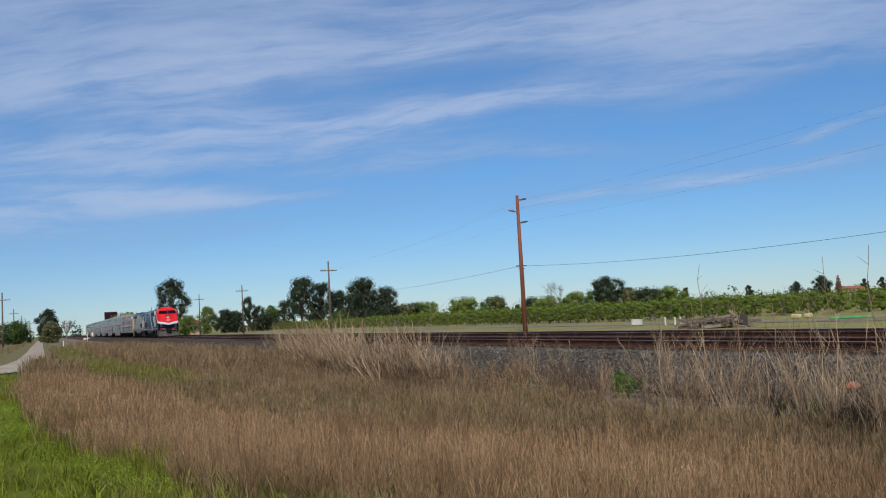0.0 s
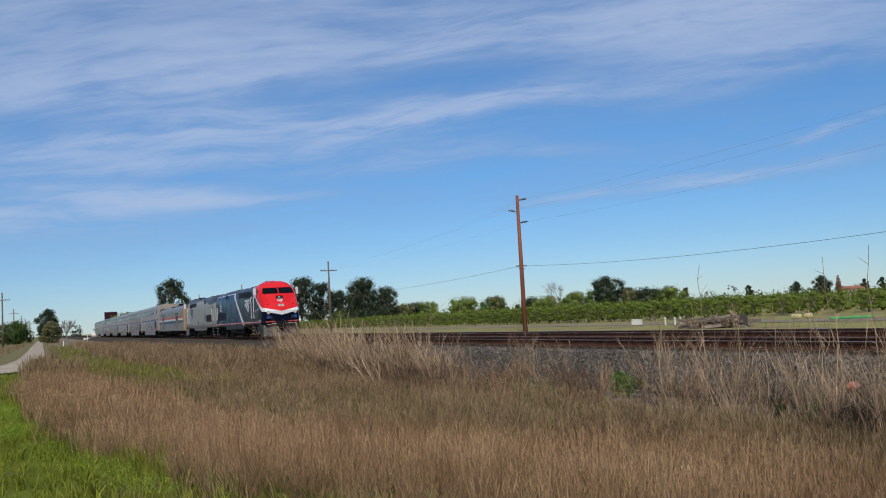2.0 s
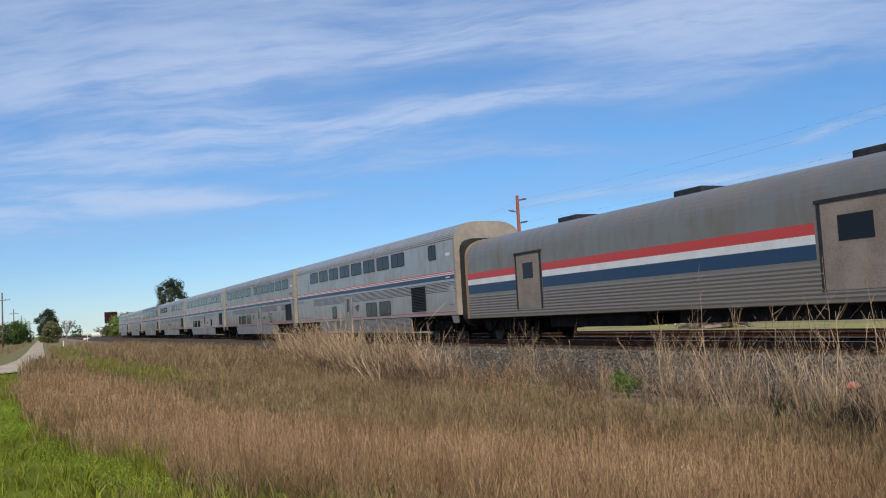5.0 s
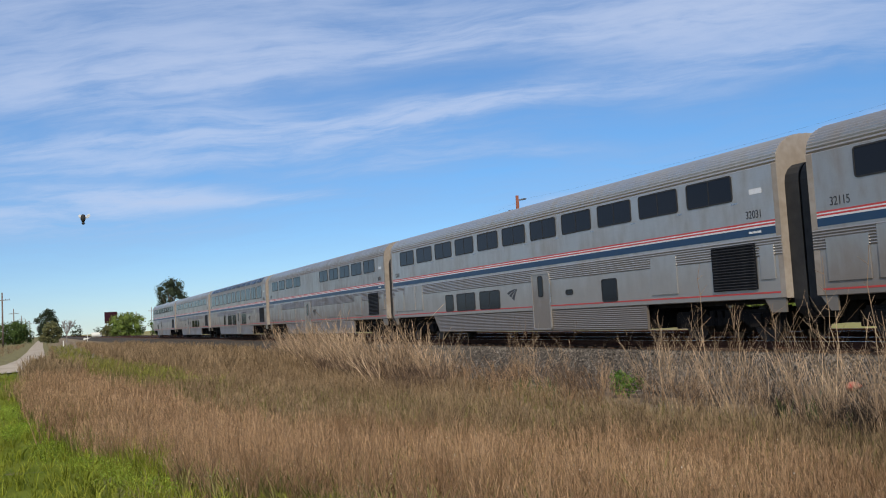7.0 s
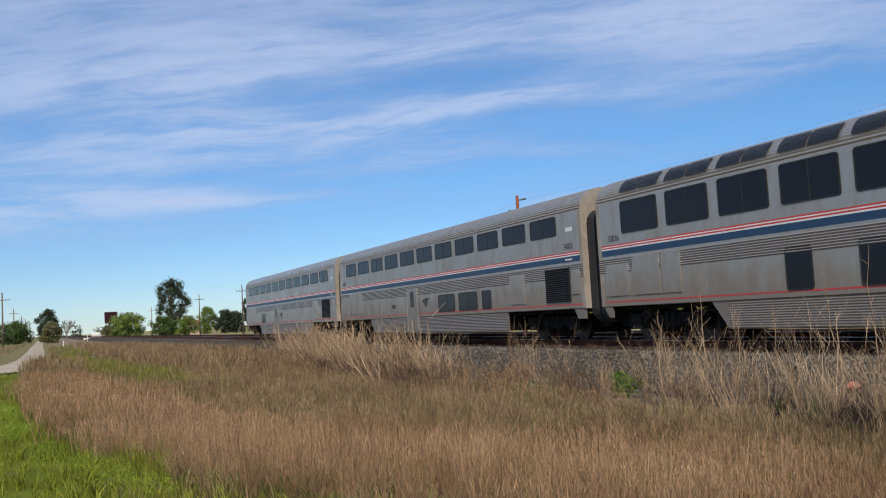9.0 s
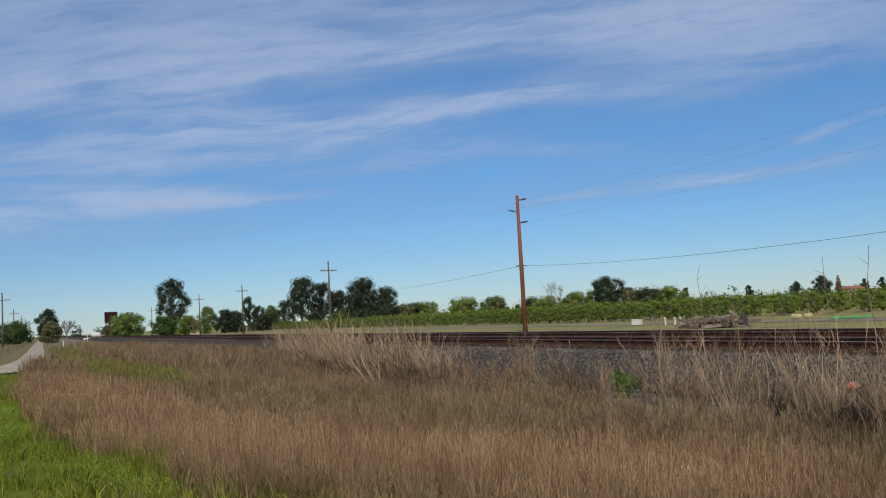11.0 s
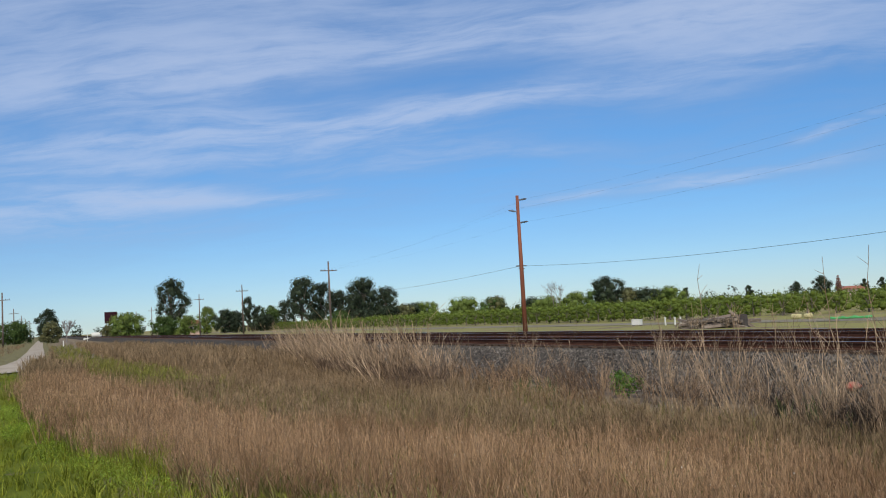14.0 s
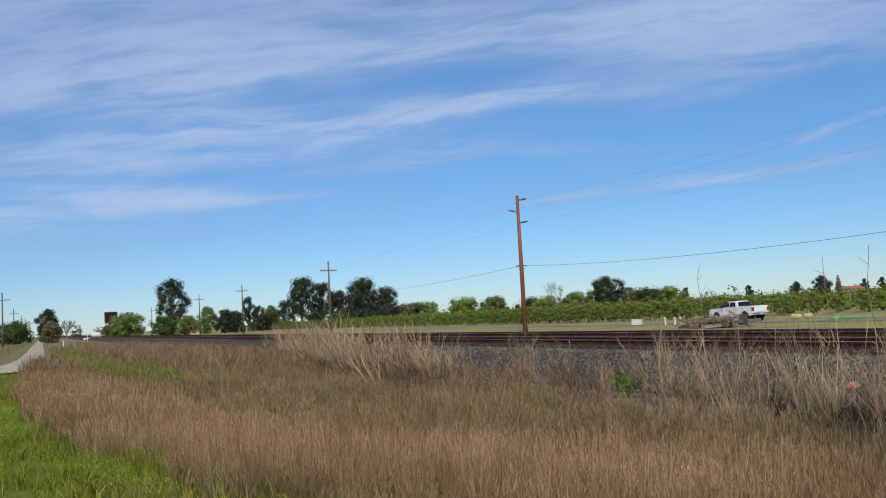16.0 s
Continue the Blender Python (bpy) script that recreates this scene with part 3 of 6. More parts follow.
    RUNNING.append((car, u, 0))
    return car


ALL = [(k, WIN) for k in range(11)]
LOWER_A = [(6.65, 7.43, 1.2, 1.9), (7.75, 9.45, 1.2, 1.9), (9.85, 11.54, 1.2, 1.9), (18.15, 18.95, 1.2, 1.9), (16.1, 16.55, 1.5, 1.68)]
LOWER_D = [(14.13, 15.8, 1.2, 1.93), (16.18, 17.88, 1.2, 1.93), (18.3, 19.07, 1.2, 1.93), (8.6, 9.0, 1.5, 1.68)]
passenger_car(2 * CAR, "stainless two-level sleeping car with dark windows, behind the baggage car", [(k, WIN) for k in range(1, 9)] + [(10, 0.8)], [(8.2, 9.0, 1.2, 1.9), (14.2, 15.8, 1.2, 1.9), (16.2, 17.8, 1.2, 1.9)], (10.6, 11.8), (20.6, 22.2), "")
passenger_car(CAR, "dusty stainless two-level sleeping car with red and blue stripes", [(k, WIN) for k in (0, 1, 2, 3, 4)] + [(5.26, 0.82)] + [(k, WIN) for k in (6, 7, 8, 9, 10)], LOWER_A, (14.0, 15.2), (23.1, 24.62), "32115", steel=STEEL_DIRTY)
passenger_car(0, "clean stainless two-level sleeping car with an even row of windows", ALL, LOWER_A, (14.0, 15.1), (23.1, 24.62), "32031")
passenger_car(-CAR, "dirty stainless dining car with two groups of upper windows", [(k, WIN) for k in (0, 1, 2, 3, 6, 7, 8, 9, 10)], [], (10.5, 11.7), (22.9, 24.35), "38021", extra=((5.0, 8.0, 1.3, 1.95), (13.8, 18.6, 1.3, 2.0)), steel=STEEL_DIRTY)
passenger_car(-2 * CAR, "stainless lounge car with tall windows and curved roof windows", ALL, [(7.84, 8.63, 1.2, 2.2), (9.87, 11.61, 1.2, 2.2), (12.0, 13.64, 1.2, 2.2), (16.1, 17.83, 1.2, 2.2)], (14.15, 15.2), (23.1, 24.6), "33036", lounge=True, steel=STEEL_ROAD)
passenger_car(-3 * CAR, "stainless two-level coach with an even row of windows", ALL, LOWER_D, (10.6, 11.8), (23.15, 24.65), "34072", steel=STEEL_ROAD)
passenger_car(-4 * CAR, "stainless two-level coach at the tail of the train", ALL, [(6.2, 7.4, 1.2, 1.9)], (10.2, 11.4), (22.6, 24.2), "")


def baggage_car(u):
    car = thing("baggage_car", "brownish stainless baggage car with red, white and blue stripes", "train car", "", pose(train_x(0, u), TRACK_Y, 0))
    r, f, h = 0.42, 25.5, 1.52
    side = [(h - 0.03, 0.86), (h, 0.88)] + fluted([(h, 0.95 + 0.05 * i) for i in range(17)], 0.009) + [(h, 1.80), (h, 3.28)]
    side += [(h * math.cos(radians(a)) ** 0.7, 3.30 + 0.78 * math.sin(radians(a)) ** 0.9) for a in range(8, 90, 9)] + [(0.0, 4.09)]
    sec = side + [(-y, z) for y, z in side[-2::-1]]
    part("body", tube(bmesh.new(), lambda x: sec, (r + 0.02, 6, 12, 18, f - 0.02)), stainless("baggage_steel", (0.33, 0.285, 0.235), (0.17, 0.125, 0.085), 0.6), car, "brown-stained stainless body with ribbed lower side")
    plain = [(h, 0.86), (h, 3.28)] + [(h * math.cos(radians(a)) ** 0.7, 3.30 + 0.78 * math.sin(radians(a)) ** 0.9) for a in range(8, 90, 9)] + [(0.0, 4.09)]
    plain = [(y + 0.008, z + 0.008) for y, z in plain]
    plain = plain + [(-y, z) for y, z in plain[-2::-1]]
    for a, b in ((r, r + 0.2), (f - 0.75, f)):
        part("end_hood", tube(bmesh.new(), lambda x: plain, (a, b)), rough_stuff("end_ochre", (0.40, 0.25, 0.12), (0.28, 0.17, 0.085), 0.9, 6, 0.6, depth=0), car, "ochre-brown end hood")
    for x0, x1 in ((0.03, r), (f, CAR - 0.03)):
        part("diaphragm", box(bmesh.new(), (x0, -0.9, 0.9), (x1, 0.9, 3.4), 0.05), RUBBER, car, "black rubber passage bellows")
    for s in (-1, 1):
        for z0, z1, m, nm in ((2.40, 2.66, RED, "red_stripe"), (2.19, 2.40, WHITE, "white_stripe"), (1.84, 2.19, BLUE, "blue_stripe")):
            b = bmesh.new()
            for a, c in ((r + 0.2, 4.5), (6.4, 18.15), (20.3, f - 0.76)):
                box(b, (a, s * h - 0.004, z0), (c, s * h + 0.004, z1))
            part(nm, b, m, car)
        for x0, x1 in ((4.6, 6.3), (18.3, 20.2)):
            b = bmesh.new()
            box(b, (x0, s * h - 0.012, 1.15), (x1, s * h + 0.012, 3.05), 0.006)
            d = part("door", b, rough_stuff("baggage_door", (0.30, 0.24, 0.19), (0.20, 0.155, 0.12), 1.5, 25, 0.6), car, "brown sliding baggage door")
            b = bmesh.new()
            box(b, (x0 + 0.5, s * (h + 0.012) - 0.008, 2.2), (x1 - 0.5, s * (h + 0.012) + 0.008, 2.75))
            part("pane", b, GLASS, d)
            b = bmesh.new()
            box(b, (x0 - 0.1, s * h - 0.03, 3.06), (x1 + 0.1, s * h + 0.03, 3.14))
            for dx in (x0, x1):
                box(b, (dx - 0.05, s * h - 0.02, 1.12), (dx + 0.05, s * h + 0.02, 3.06))
            part("door_track", b, STEEL_DARK, d)
    for x in (6.5, 12.8, 19.0):
        part("roof_vent", box(bmesh.new(), (x - 0.6, -0.45, 4.0), (x + 0.6, 0.45, 4.26), 0.05), STEEL_DARK, car, "dark roof ventilator")
    b = bmesh.new()
    box(b, (6.2, -1.2, 0.45), (11.5, 1.2, 0.9), 0.04)
    box(b, (13.0, -1.2, 0.5), (19.5, 1.2, 0.9), 0.04)
    box(b, (0.5, -1.3, 0.8), (25.4, 1.3, 0.92))
    part("underframe", b, GRIME, car, "dark equipment boxes under the floor")
    for x in (3.0, 22.9):
        bogie(car, x, 2.59, 0.457)
    coupler(car, 0.3, -1)
    coupler(car, CAR - 0.3, 1)
    RUNNING.append((car, u, 0))


baggage_car(3 * CAR)


# ---- the two diesel locomotives ----
NOSE = 20.85


def new_livery(n, v):
    """Blue rear, navy front, pale slash between, red cab with a pale band under it."""
    x, y, z = n.xyz(v)
    ay = n.math("ABSOLUTE", y)
    grain, fine = n.noise(v, 0.8, 4), n.noise(v, 25, 3)
    blue = n.mix(n.step(grain, 0.35, 0.65), (0.0012, 0.022, 0.066), (0.0016, 0.027, 0.076))
    navy = n.mix(n.step(grain, 0.35, 0.65), (0.003, 0.005, 0.016), (0.004, 0.007, 0.020))
    pale = n.mix(n.step(fine, 0.3, 0.7), (0.68, 0.68, 0.68), (0.78, 0.78, 0.77))
    # the slash runs from the roof edge down to the sill; its two edges as x at the height z
    left = n.math("ADD", 9.25, n.math("MULTIPLY", n.math("SUBTRACT", 4.0, z), 1.33))
    wide = n.math("ADD", 0.48, n.math("MULTIPLY", n.math("SUBTRACT", 4.0, z), 0.12))
    past = n.math("SUBTRACT", x, left)
    col = n.mix(n.step(past, -0.01, 0.01), blue, pale)
    col = n.mix(n.step(n.math("SUBTRACT", past, wide), -0.01, 0.01), col, navy)
    # thin pale line along the roof edge of the blue part, dark roof above
    edge = n.math("MULTIPLY", n.step(z, 3.90, 3.91), n.step(z, 3.96, 3.95))
    col = n.mix(n.math("MULTIPLY", edge, n.step(x, 9.6, 9.5)), col, pale)
    col = n.mix(n.step(z, 3.965, 3.975), col, (0.02, 0.023, 0.032))
    # the red cab: lower edge falls forwards in three straight runs, and dips in the middle of the nose
    run1 = n.math("SUBTRACT", 4.12, n.math("MULTIPLY", n.math("SUBTRACT", x, 16.9), 0.50))
    run2 = n.math("SUBTRACT", 3.47, n.math("MULTIPLY", n.math("SUBTRACT", x, 18.2), 0.42))
    low = n.math("MAXIMUM", n.math("MINIMUM", run1, n.math("ADD", run2, 0.0)), 2.36)
    dip = n.math("MULTIPLY", n.step(x, NOSE - 0.75, NOSE - 0.45), n.math("MULTIPLY", n.math("SUBTRACT", 1.35, n.math("MINIMUM", ay, 1.35)), 0.22))
    low = n.math("SUBTRACT", low, dip)
    thick = n.step(x, 17.0, NOSE, 0.13, 0.29)
    over = n.math("SUBTRACT", z, low)
    col = n.mix(n.math("MULTIPLY", n.step(n.math("ADD", over, thick), -0.006, 0.006), n.step(x, 16.3, 16.4)), col, pale)
    red = n.mix(n.step(grain, 0.35, 0.65), (0.66, 0.020, 0.026), (0.74, 0.028, 0.034))
    col = n.mix(n.math("MULTIPLY", n.step(over, -0.006, 0.006), n.step(x, 16.3, 16.4)), col, red)
    dust = n.math("MULTIPLY", n.step(n.math("ADD", n.noise(n.vec(n.math("MULTIPLY", x, 0.5), y, n.math("MULTIPLY", z, 3)), 2.0, 5), n.math("MULTIPLY", z, -0.25)), 0.05, 0.35), 0.02)
    col = n.mix(dust, col, (0.13, 0.115, 0.10))
    return {"color": col, "rough": n.step(grain, 0.3, 0.7, 0.22, 0.34), "spec": 0.07, "height": grain, "depth": 0.002}


def old_livery(n, v):
    """Silver sides, slate-blue roof with a waving edge, slate-blue nose, brown dirt low down."""
    x, y, z = n.xyz(v)
    grain, fine = n.noise(v, 0.7, 5), n.noise(v, 25, 3)
    streak = n.noise(n.vec(n.math("MULTIPLY", x, 1.6), y, n.math("MULTIPLY", z, 0.8)), 1.1, 5)
    silver = n.mix(n.step(streak, 0.4, 0.7), (0.35, 0.335, 0.285), (0.305, 0.285, 0.235))
    slate = n.mix(n.step(grain, 0.35, 0.65), (0.045, 0.056, 0.075), (0.065, 0.075, 0.09))
    wave = n.math("ADD", 3.62, n.math("MULTIPLY", n.math("SINE", n.math("MULTIPLY", n.math("ADD", x, 0.2), 0.62)), -0.26))
    wave = n.mix(n.step(x, 6.5, 8.0), n.vec(wave, 0, 0), n.vec(3.92, 0, 0))
    wave = n.xyz(wave)[0]
    col = n.mix(n.step(n.math("SUBTRACT", z, wave), -0.02, 0.05), silver, slate)
    nose = n.step(n.math("ADD", x, n.math("MULTIPLY", z, 0.35)), 20.35, 20.5)
    col = n.mix(nose, col, slate)
    col = n.mix(n.step(x, 0.42, 0.30), col, (0.31, 0.255, 0.18))
    dirt = n.step(n.math("ADD", n.math("MULTIPLY", streak, 0.8), n.math("MULTIPLY", z, -0.75)), -0.95, -0.45)
    col = n.mix(n.math("MULTIPLY", dirt, 0.9), col, (0.17, 0.12, 0.085))
    return {"color": col, "rough": n.step(fine, 0.2, 0.8, 0.35, 0.55), "metal": 0.25, "height": grain, "depth": 0.004}


# half section of the hood: width and height from the sill up
HOOD = [(1.46, 1.06), (1.52, 1.12), (1.52, 2.10), (1.52, 2.42), (1.52, 3.10), (1.51, 3.48), (1.46, 3.70), (1.32, 3.96), (1.06, 4.16), (0.70, 4.28), (0.30, 4.32)]


def nose_x(z):
    """How far the front reaches at the height z: upright below, raked back above."""
    if z < 2.15:
        return NOSE - 0.10 * (2.15 - z) / 1.1
    return lerp_rows([(2.15, NOSE), (3.40, NOSE - 0.83), (3.46, NOSE - 0.88), (3.98, NOSE - 1.34), (4.20, NOSE - 1.52), (4.42, NOSE - 1.85), (4.62, NOSE - 2.6)], min(z, 4.61))


def hood_bmesh():
    bm = bmesh.new()
    full = HOOD + [(-y, z) for y, z in HOOD[::-1]]
    stations = [[(x, y, z) for y, z in full] for x in (0.62, 4, 8, 12, 16, 17.6)]
    lift = [(y, z if z < 3.5 else 3.5 + (z - 3.5) * 1.28) for y, z in full]
    stations[-1] = [(16.6, y, z) for y, z in full]
    stations.append([(18.3, y, z) for y, z in lift])
    rear = [(0.38, y * 0.93, z - (0.06 if z > 3.9 else 0)) for y, z in full]
    cheek = [(nose_x(z) - 0.72, y, z) for y, z in lift]
    round1 = [(nose_x(z) - 0.28, y * 0.955, z) for y, z in lift]
    front = [(nose_x(z) - 0.04, y * 0.86, z) for y, z in lift]
    rings = [[bm.verts.new(p) for p in r] for r in [rear] + stations + [cheek, round1, front]]
    k = len(full)
    for a, b in zip(rings, rings[1:]):
        for i in range(k - 1):
            bm.faces.new((a[i], a[i + 1], b[i + 1], b[i]))
        bm.faces.new((a[k - 1], a[0], b[0], b[k - 1]))
    bm.faces.new(rings[0][::-1])
    # the front: a strip of quads across, bulging forwards in the middle
    last = rings[-1]
    h = k // 2
    left, right = last[:h], last[h:][::-1]
    mids = []
    for f in (0.25, 0.5, 0.75):
        mids.append([bm.verts.new(a.co.lerp(b.co, f) + Vector((0.10 * (1 - (2 * f - 1) ** 2) if a.co.z < 4.4 else 0.0, 0, 0))) for a, b in zip(left, right)])
    cols = [left] + mids + [right]
    for a, b in zip(cols, cols[1:]):
        for i in range(h - 1):
            bm.faces.new((a[i], a[i + 1], b[i + 1], b[i]))
    bmesh.ops.recalc_face_normals(bm, faces=bm.faces[:])
    return bm


def front_point(f, z, lift=0.0):
    """A place on the front, f from -1 (right cheek) to 1, at the height z."""
    hw = 0.86 * lerp_rows([(b if b < 3.5 else 3.5 + (b - 3.5) * 1.28, a) for a, b in HOOD], z)
    return Vector((nose_x(z) - 0.04 + 0.10 * (1 - f * f) + lift, f * hw, z))


def front_panel(loco, name, f0, f1, z0, z1, material, lift=0.012, label="", z0b=None):
    """A thin panel that follows the front between two places and two heights."""
    b = bmesh.new()
    g = []
    for i in range(7):
        f = f0 + (f1 - f0) * i / 6
        zl = z0 if z0b is None else z0 + (z0b - z0) * i / 6
        g.append([b.verts.new(front_point(f, zl + (z1 - zl) * j / 3, lift)) for j in range(4)])
    for i in range(6):
        for j in range(3):
            b.faces.new((g[i][j], g[i + 1][j], g[i + 1][j + 1], g[i][j + 1]))
    bmesh.ops.solidify(b, geom=b.faces[:], thickness=0.02)
    return part(name, b, material, loco, label)


def locomotive(u, turned, number, label, livery, pale, ink, sill, skirt):
    loco = thing("locomotive", label, "locomotive", "diesel locomotives", pose(train_x(0, u), TRACK_Y, 0, 0, 0, turned))
    hull = part("body", hood_bmesh(), surface("locomotive_paint", livery), loco, "painted steel body with raked nose", smooth=True)
    hull.data.set_sharp_from_angle(angle=radians(30))
    H = 1.52
    for s in (-1, 1):
        # sill stripe and skirt along the fuel tank
        part("sill_stripe", box(bmesh.new(), (0.6, s * (H + 0.005) - 0.012, 1.22), (NOSE - 0.75, s * (H + 0.005) + 0.012, 1.30)), sill, loco)
        if sill is RED:
            part("sill_line", box(bmesh.new(), (0.6, s * (H + 0.005) - 0.010, 1.30), (NOSE - 0.75, s * (H + 0.005) + 0.010, 1.325)), WHITE, loco)
        b = bmesh.new()
        prism(b, [(4.9, 1.2), (5.7, 0.78), (13.2, 0.78), (14.2, 1.2)], s * (H - 0.02), s * (H - 0.09))
        part("side_skirt", b, skirt, loco, "grey side skirt above the fuel tank")
        # rear engine-room door with its rails, radiator louvres
        b = bmesh.new()
        prism(b, [(px + 1.24, pz + 2.3) for px, pz in rounded(0.62, 1.9, 0.05)], s * H - 0.012, s * H + 0.012)
        d = part("door", b, skirt if sill is not RED else REAR_BLUE, loco, "narrow engine-room door")
        window(d, 1.24, 2.95, 0.4, 0.5, s, H + 0.01, False)
        for x in (0.86, 1.64):
            b = bmesh.new()
            rod(b, (x, s * (H + 0.06), 1.72), (x, s * (H + 0.06), 2.92), 0.022)
            part("handrail", b, HANDRAIL, loco, "pale upright handrail")
        for x0, x1 in ((1.95, 3.52), (3.62, 5.35)):
            louvre(loco, x0, x1, 1.68, 2.38, s, H + 0.004)
        part("hatch", box(bmesh.new(), (5.8, s * (H - 0.045) - 0.02, 3.42), (6.55, s * (H - 0.045) + 0.02, 3.92)), GRILLE, loco, "dark square vent")
        for x0, x1 in ((11.9, 13.2), (13.25, 14.55)):
            b = bmesh.new()
            box(b, (x0, s * (H - 0.03) - 0.03, 3.42), (x1, s * (H - 0.03) + 0.03, 3.86))
            part("filter_panel", b, GRILLE, loco, "dark air filter panel")
        louvre(loco, 14.65, 16.55, 3.35, 3.84, s, H - 0.002)
        # cab door with tall rails and steps
        b = bmesh.new()
        box(b, (17.25, s * H - 0.012, 1.70), (17.86, s * H + 0.012, 3.40), 0.01)
        d = part("cab_door", b, skirt if sill is not RED else NAVY, loco, "narrow cab side door")
        window(d, 17.55, 3.0, 0.36, 0.5, s, H + 0.01, False)
        for x in (17.05, 18.02):
            b = bmesh.new()
            rod(b, (x, s * (H + 0.07), 1.66), (x, s * (H + 0.07), 3.3), 0.026)
            rod(b, (x, s * (H + 0.07), 3.3), (x + 0.05, s * H, 3.36), 0.026)
            rod(b, (x, s * (H + 0.07), 1.66), (x, s * H, 1.64), 0.026)
            part("handrail", b, HANDRAIL, loco, "pale upright handrail")
        for x in (1.24, 17.5):
            for z in (0.35, 0.62, 0.90, 1.66 if x > 5 else 1.14):
                part("step", box(bmesh.new(), (x - 0.24, s * (H + 0.02) - 0.03, z), (x + 0.24, s * (H + 0.02) + 0.03, z + 0.035)), HANDRAIL, loco)
            b = bmesh.new()
            for dx in (-0.25, 0.25):
                rod(b, (x + dx, s * (H + 0.02), 0.34), (x + dx, s * (H + 0.02), 1.2), 0.018)
            part("step_frame", b, STEEL_DARK, loco)
        # cab side windows and mirror
        window(loco, 18.48, 3.70, 0.58, 0.46, s, H - 0.03, False, "cab_window")
        window(loco, 19.0, 3.68, 0.36, 0.44, s, H - 0.03, False, "cab_window")
        b = bmesh.new()
        box(b, (19.12, s * 1.72 - 0.10, 3.42), (19.2, s * 1.72 + 0.10, 3.98), 0.02)
        rod(b, (19.15, s * 1.5, 3.85), (19.15, s * 1.68, 3.85), 0.012)
        part("mirror", b, HANDRAIL, loco, "white wing mirror")
        mark(loco, 15.25, 2.62, 2.1, 0.95, s, H + 0.004, pale if sill is RED else BLUE)
        bars(loco, 15.25, 3.12, 1.9, 0.17, s, H + 0.004, pale if sill is RED else INK, 6)
        words(number, 0.92 if sill is RED else 1.3, ink, loco, pose(3.15, s * (H + 0.004), 2.78, 0, 0, 0 if s < 0 else 180) if sill is RED else pose(6.3, s * (H + 0.004), 2.16, 0, 0, 0 if s < 0 else 180), squeeze=0.72 if sill is RED else 0.85)
        if sill is RED:
            words(number, 0.30, ink, loco, pose(19.3, s * (H + 0.004), 2.26, 0, 0, 0 if s < 0 else 180), squeeze=0.75)
            flag = part("flag", box(bmesh.new(), (18.25, s * H - 0.005, 2.1), (18.6, s * H + 0.005, 2.32)), WHITE, loco, "small flag panel")
            for i in range(4):
                part("stripe", box(bmesh.new(), (18.25, s * H - 0.007, 2.1 + 0.062 * i), (18.6, s * H + 0.007, 2.13 + 0.062 * i)), RED, flag)
            part("canton", box(bmesh.new(), (18.25 if s < 0 else 18.44, s * H - 0.009, 2.21), (18.41 if s < 0 else 18.6, s * H + 0.009, 2.32)), BLUE, flag)
            bars(loco, 19.75, 1.42, 0.5, 0.07, s, H + 0.004, pale, 3)
        part("marker_lamp", rod(bmesh.new(), (10.66, s * (H - 0.02), 1.66), (10.66, s * (H + 0.02), 1.66), 0.12, n=16), RUBBER, loco)
    # roof: hatches, fans, horns
    for x0, x1, w, z in ((1.2, 2.6, 0.6, 4.35), (3.2, 4.7, 0.6, 4.37), (6.3, 7.9, 0.6, 4.38), (9.3, 10.9, 0.55, 4.36)):
        part("roof_hatch", box(bmesh.new(), (x0, -w, 4.2), (x1, w, z), 0.06), STEEL_DARK, loco, "dark roof hatch over the engine")
    b = bmesh.new()
    for y in (-0.25, 0.0, 0.25):
        rod(b, (16.6, y, 4.56), (17.2, y, 4.56), 0.03, 0.09, 12)
    box(b, (16.6, -0.35, 4.28), (16.75, 0.35, 4.52))
    part("horn", b, STEEL_DARK, loco, "air horns on the cab roof")
    b = bmesh.new()
    rod(b, (12.2, 0, 4.25), (12.2, 0, 4.39), 0.5, 0.45, 20)
    rod(b, (13.6, 0, 4.25), (13.6, 0, 4.39), 0.5, 0.45, 20)
    part("roof_fan", b, STEEL_DARK, loco, "round cooling fans")
    # front
    front_panel(loco, "windscreen", -0.97, -0.025, 3.48, 3.97, GLASS, 0.014, "dark raked windscreen half")
    front_panel(loco, "windscreen", 0.025, 0.97, 3.48, 3.97, GLASS, 0.014, "dark raked windscreen half")
    board = front_panel(loco, "number_board", -0.22, 0.22, 3.06, 3.30, RUBBER, 0.02, "black number board")
    tilt = math.degrees(math.atan2(0.83, 1.25))
    words(number, 0.21, PALE, loco, Matrix.Translation((nose_x(3.18) + 0.095, 0, 3.18)) @ pose(0, 0, 0, 0, -tilt, 0) @ pose(0, 0, 0, 0, 0, 90), squeeze=0.8)
    em = bmesh.new()
    for band in SWOOSH:
        prism(em, [((px - 0.5) * 0.52, (pz - 0.5) * 0.26) for px, pz in band], -0.004, 0.006)
    part("emblem", em, PALE, loco, "", Matrix.Translation((nose_x(2.88) + 0.085, 0, 2.88)) @ pose(0, 0, 0, 0, -tilt, 0) @ pose(0, 0, 0, 0, 0, 90))
    for k in range(6):
        f = -0.17 + 0.068 * k
        front_panel(loco, "lettering", f - 0.024, f + 0.024, 2.985, 3.035, PALE, 0.016)
    for f0, f1 in ((-0.75, -0.45), (0.2, 0.5)):
        p, q = front_point(f0, 3.46, 0.05), front_point(f1, 3.80, 0.05)
        part("wiper", rod(bmesh.new(), p, q, 0.012, 0.008, 6), RUBBER, loco, "black wiper arm")
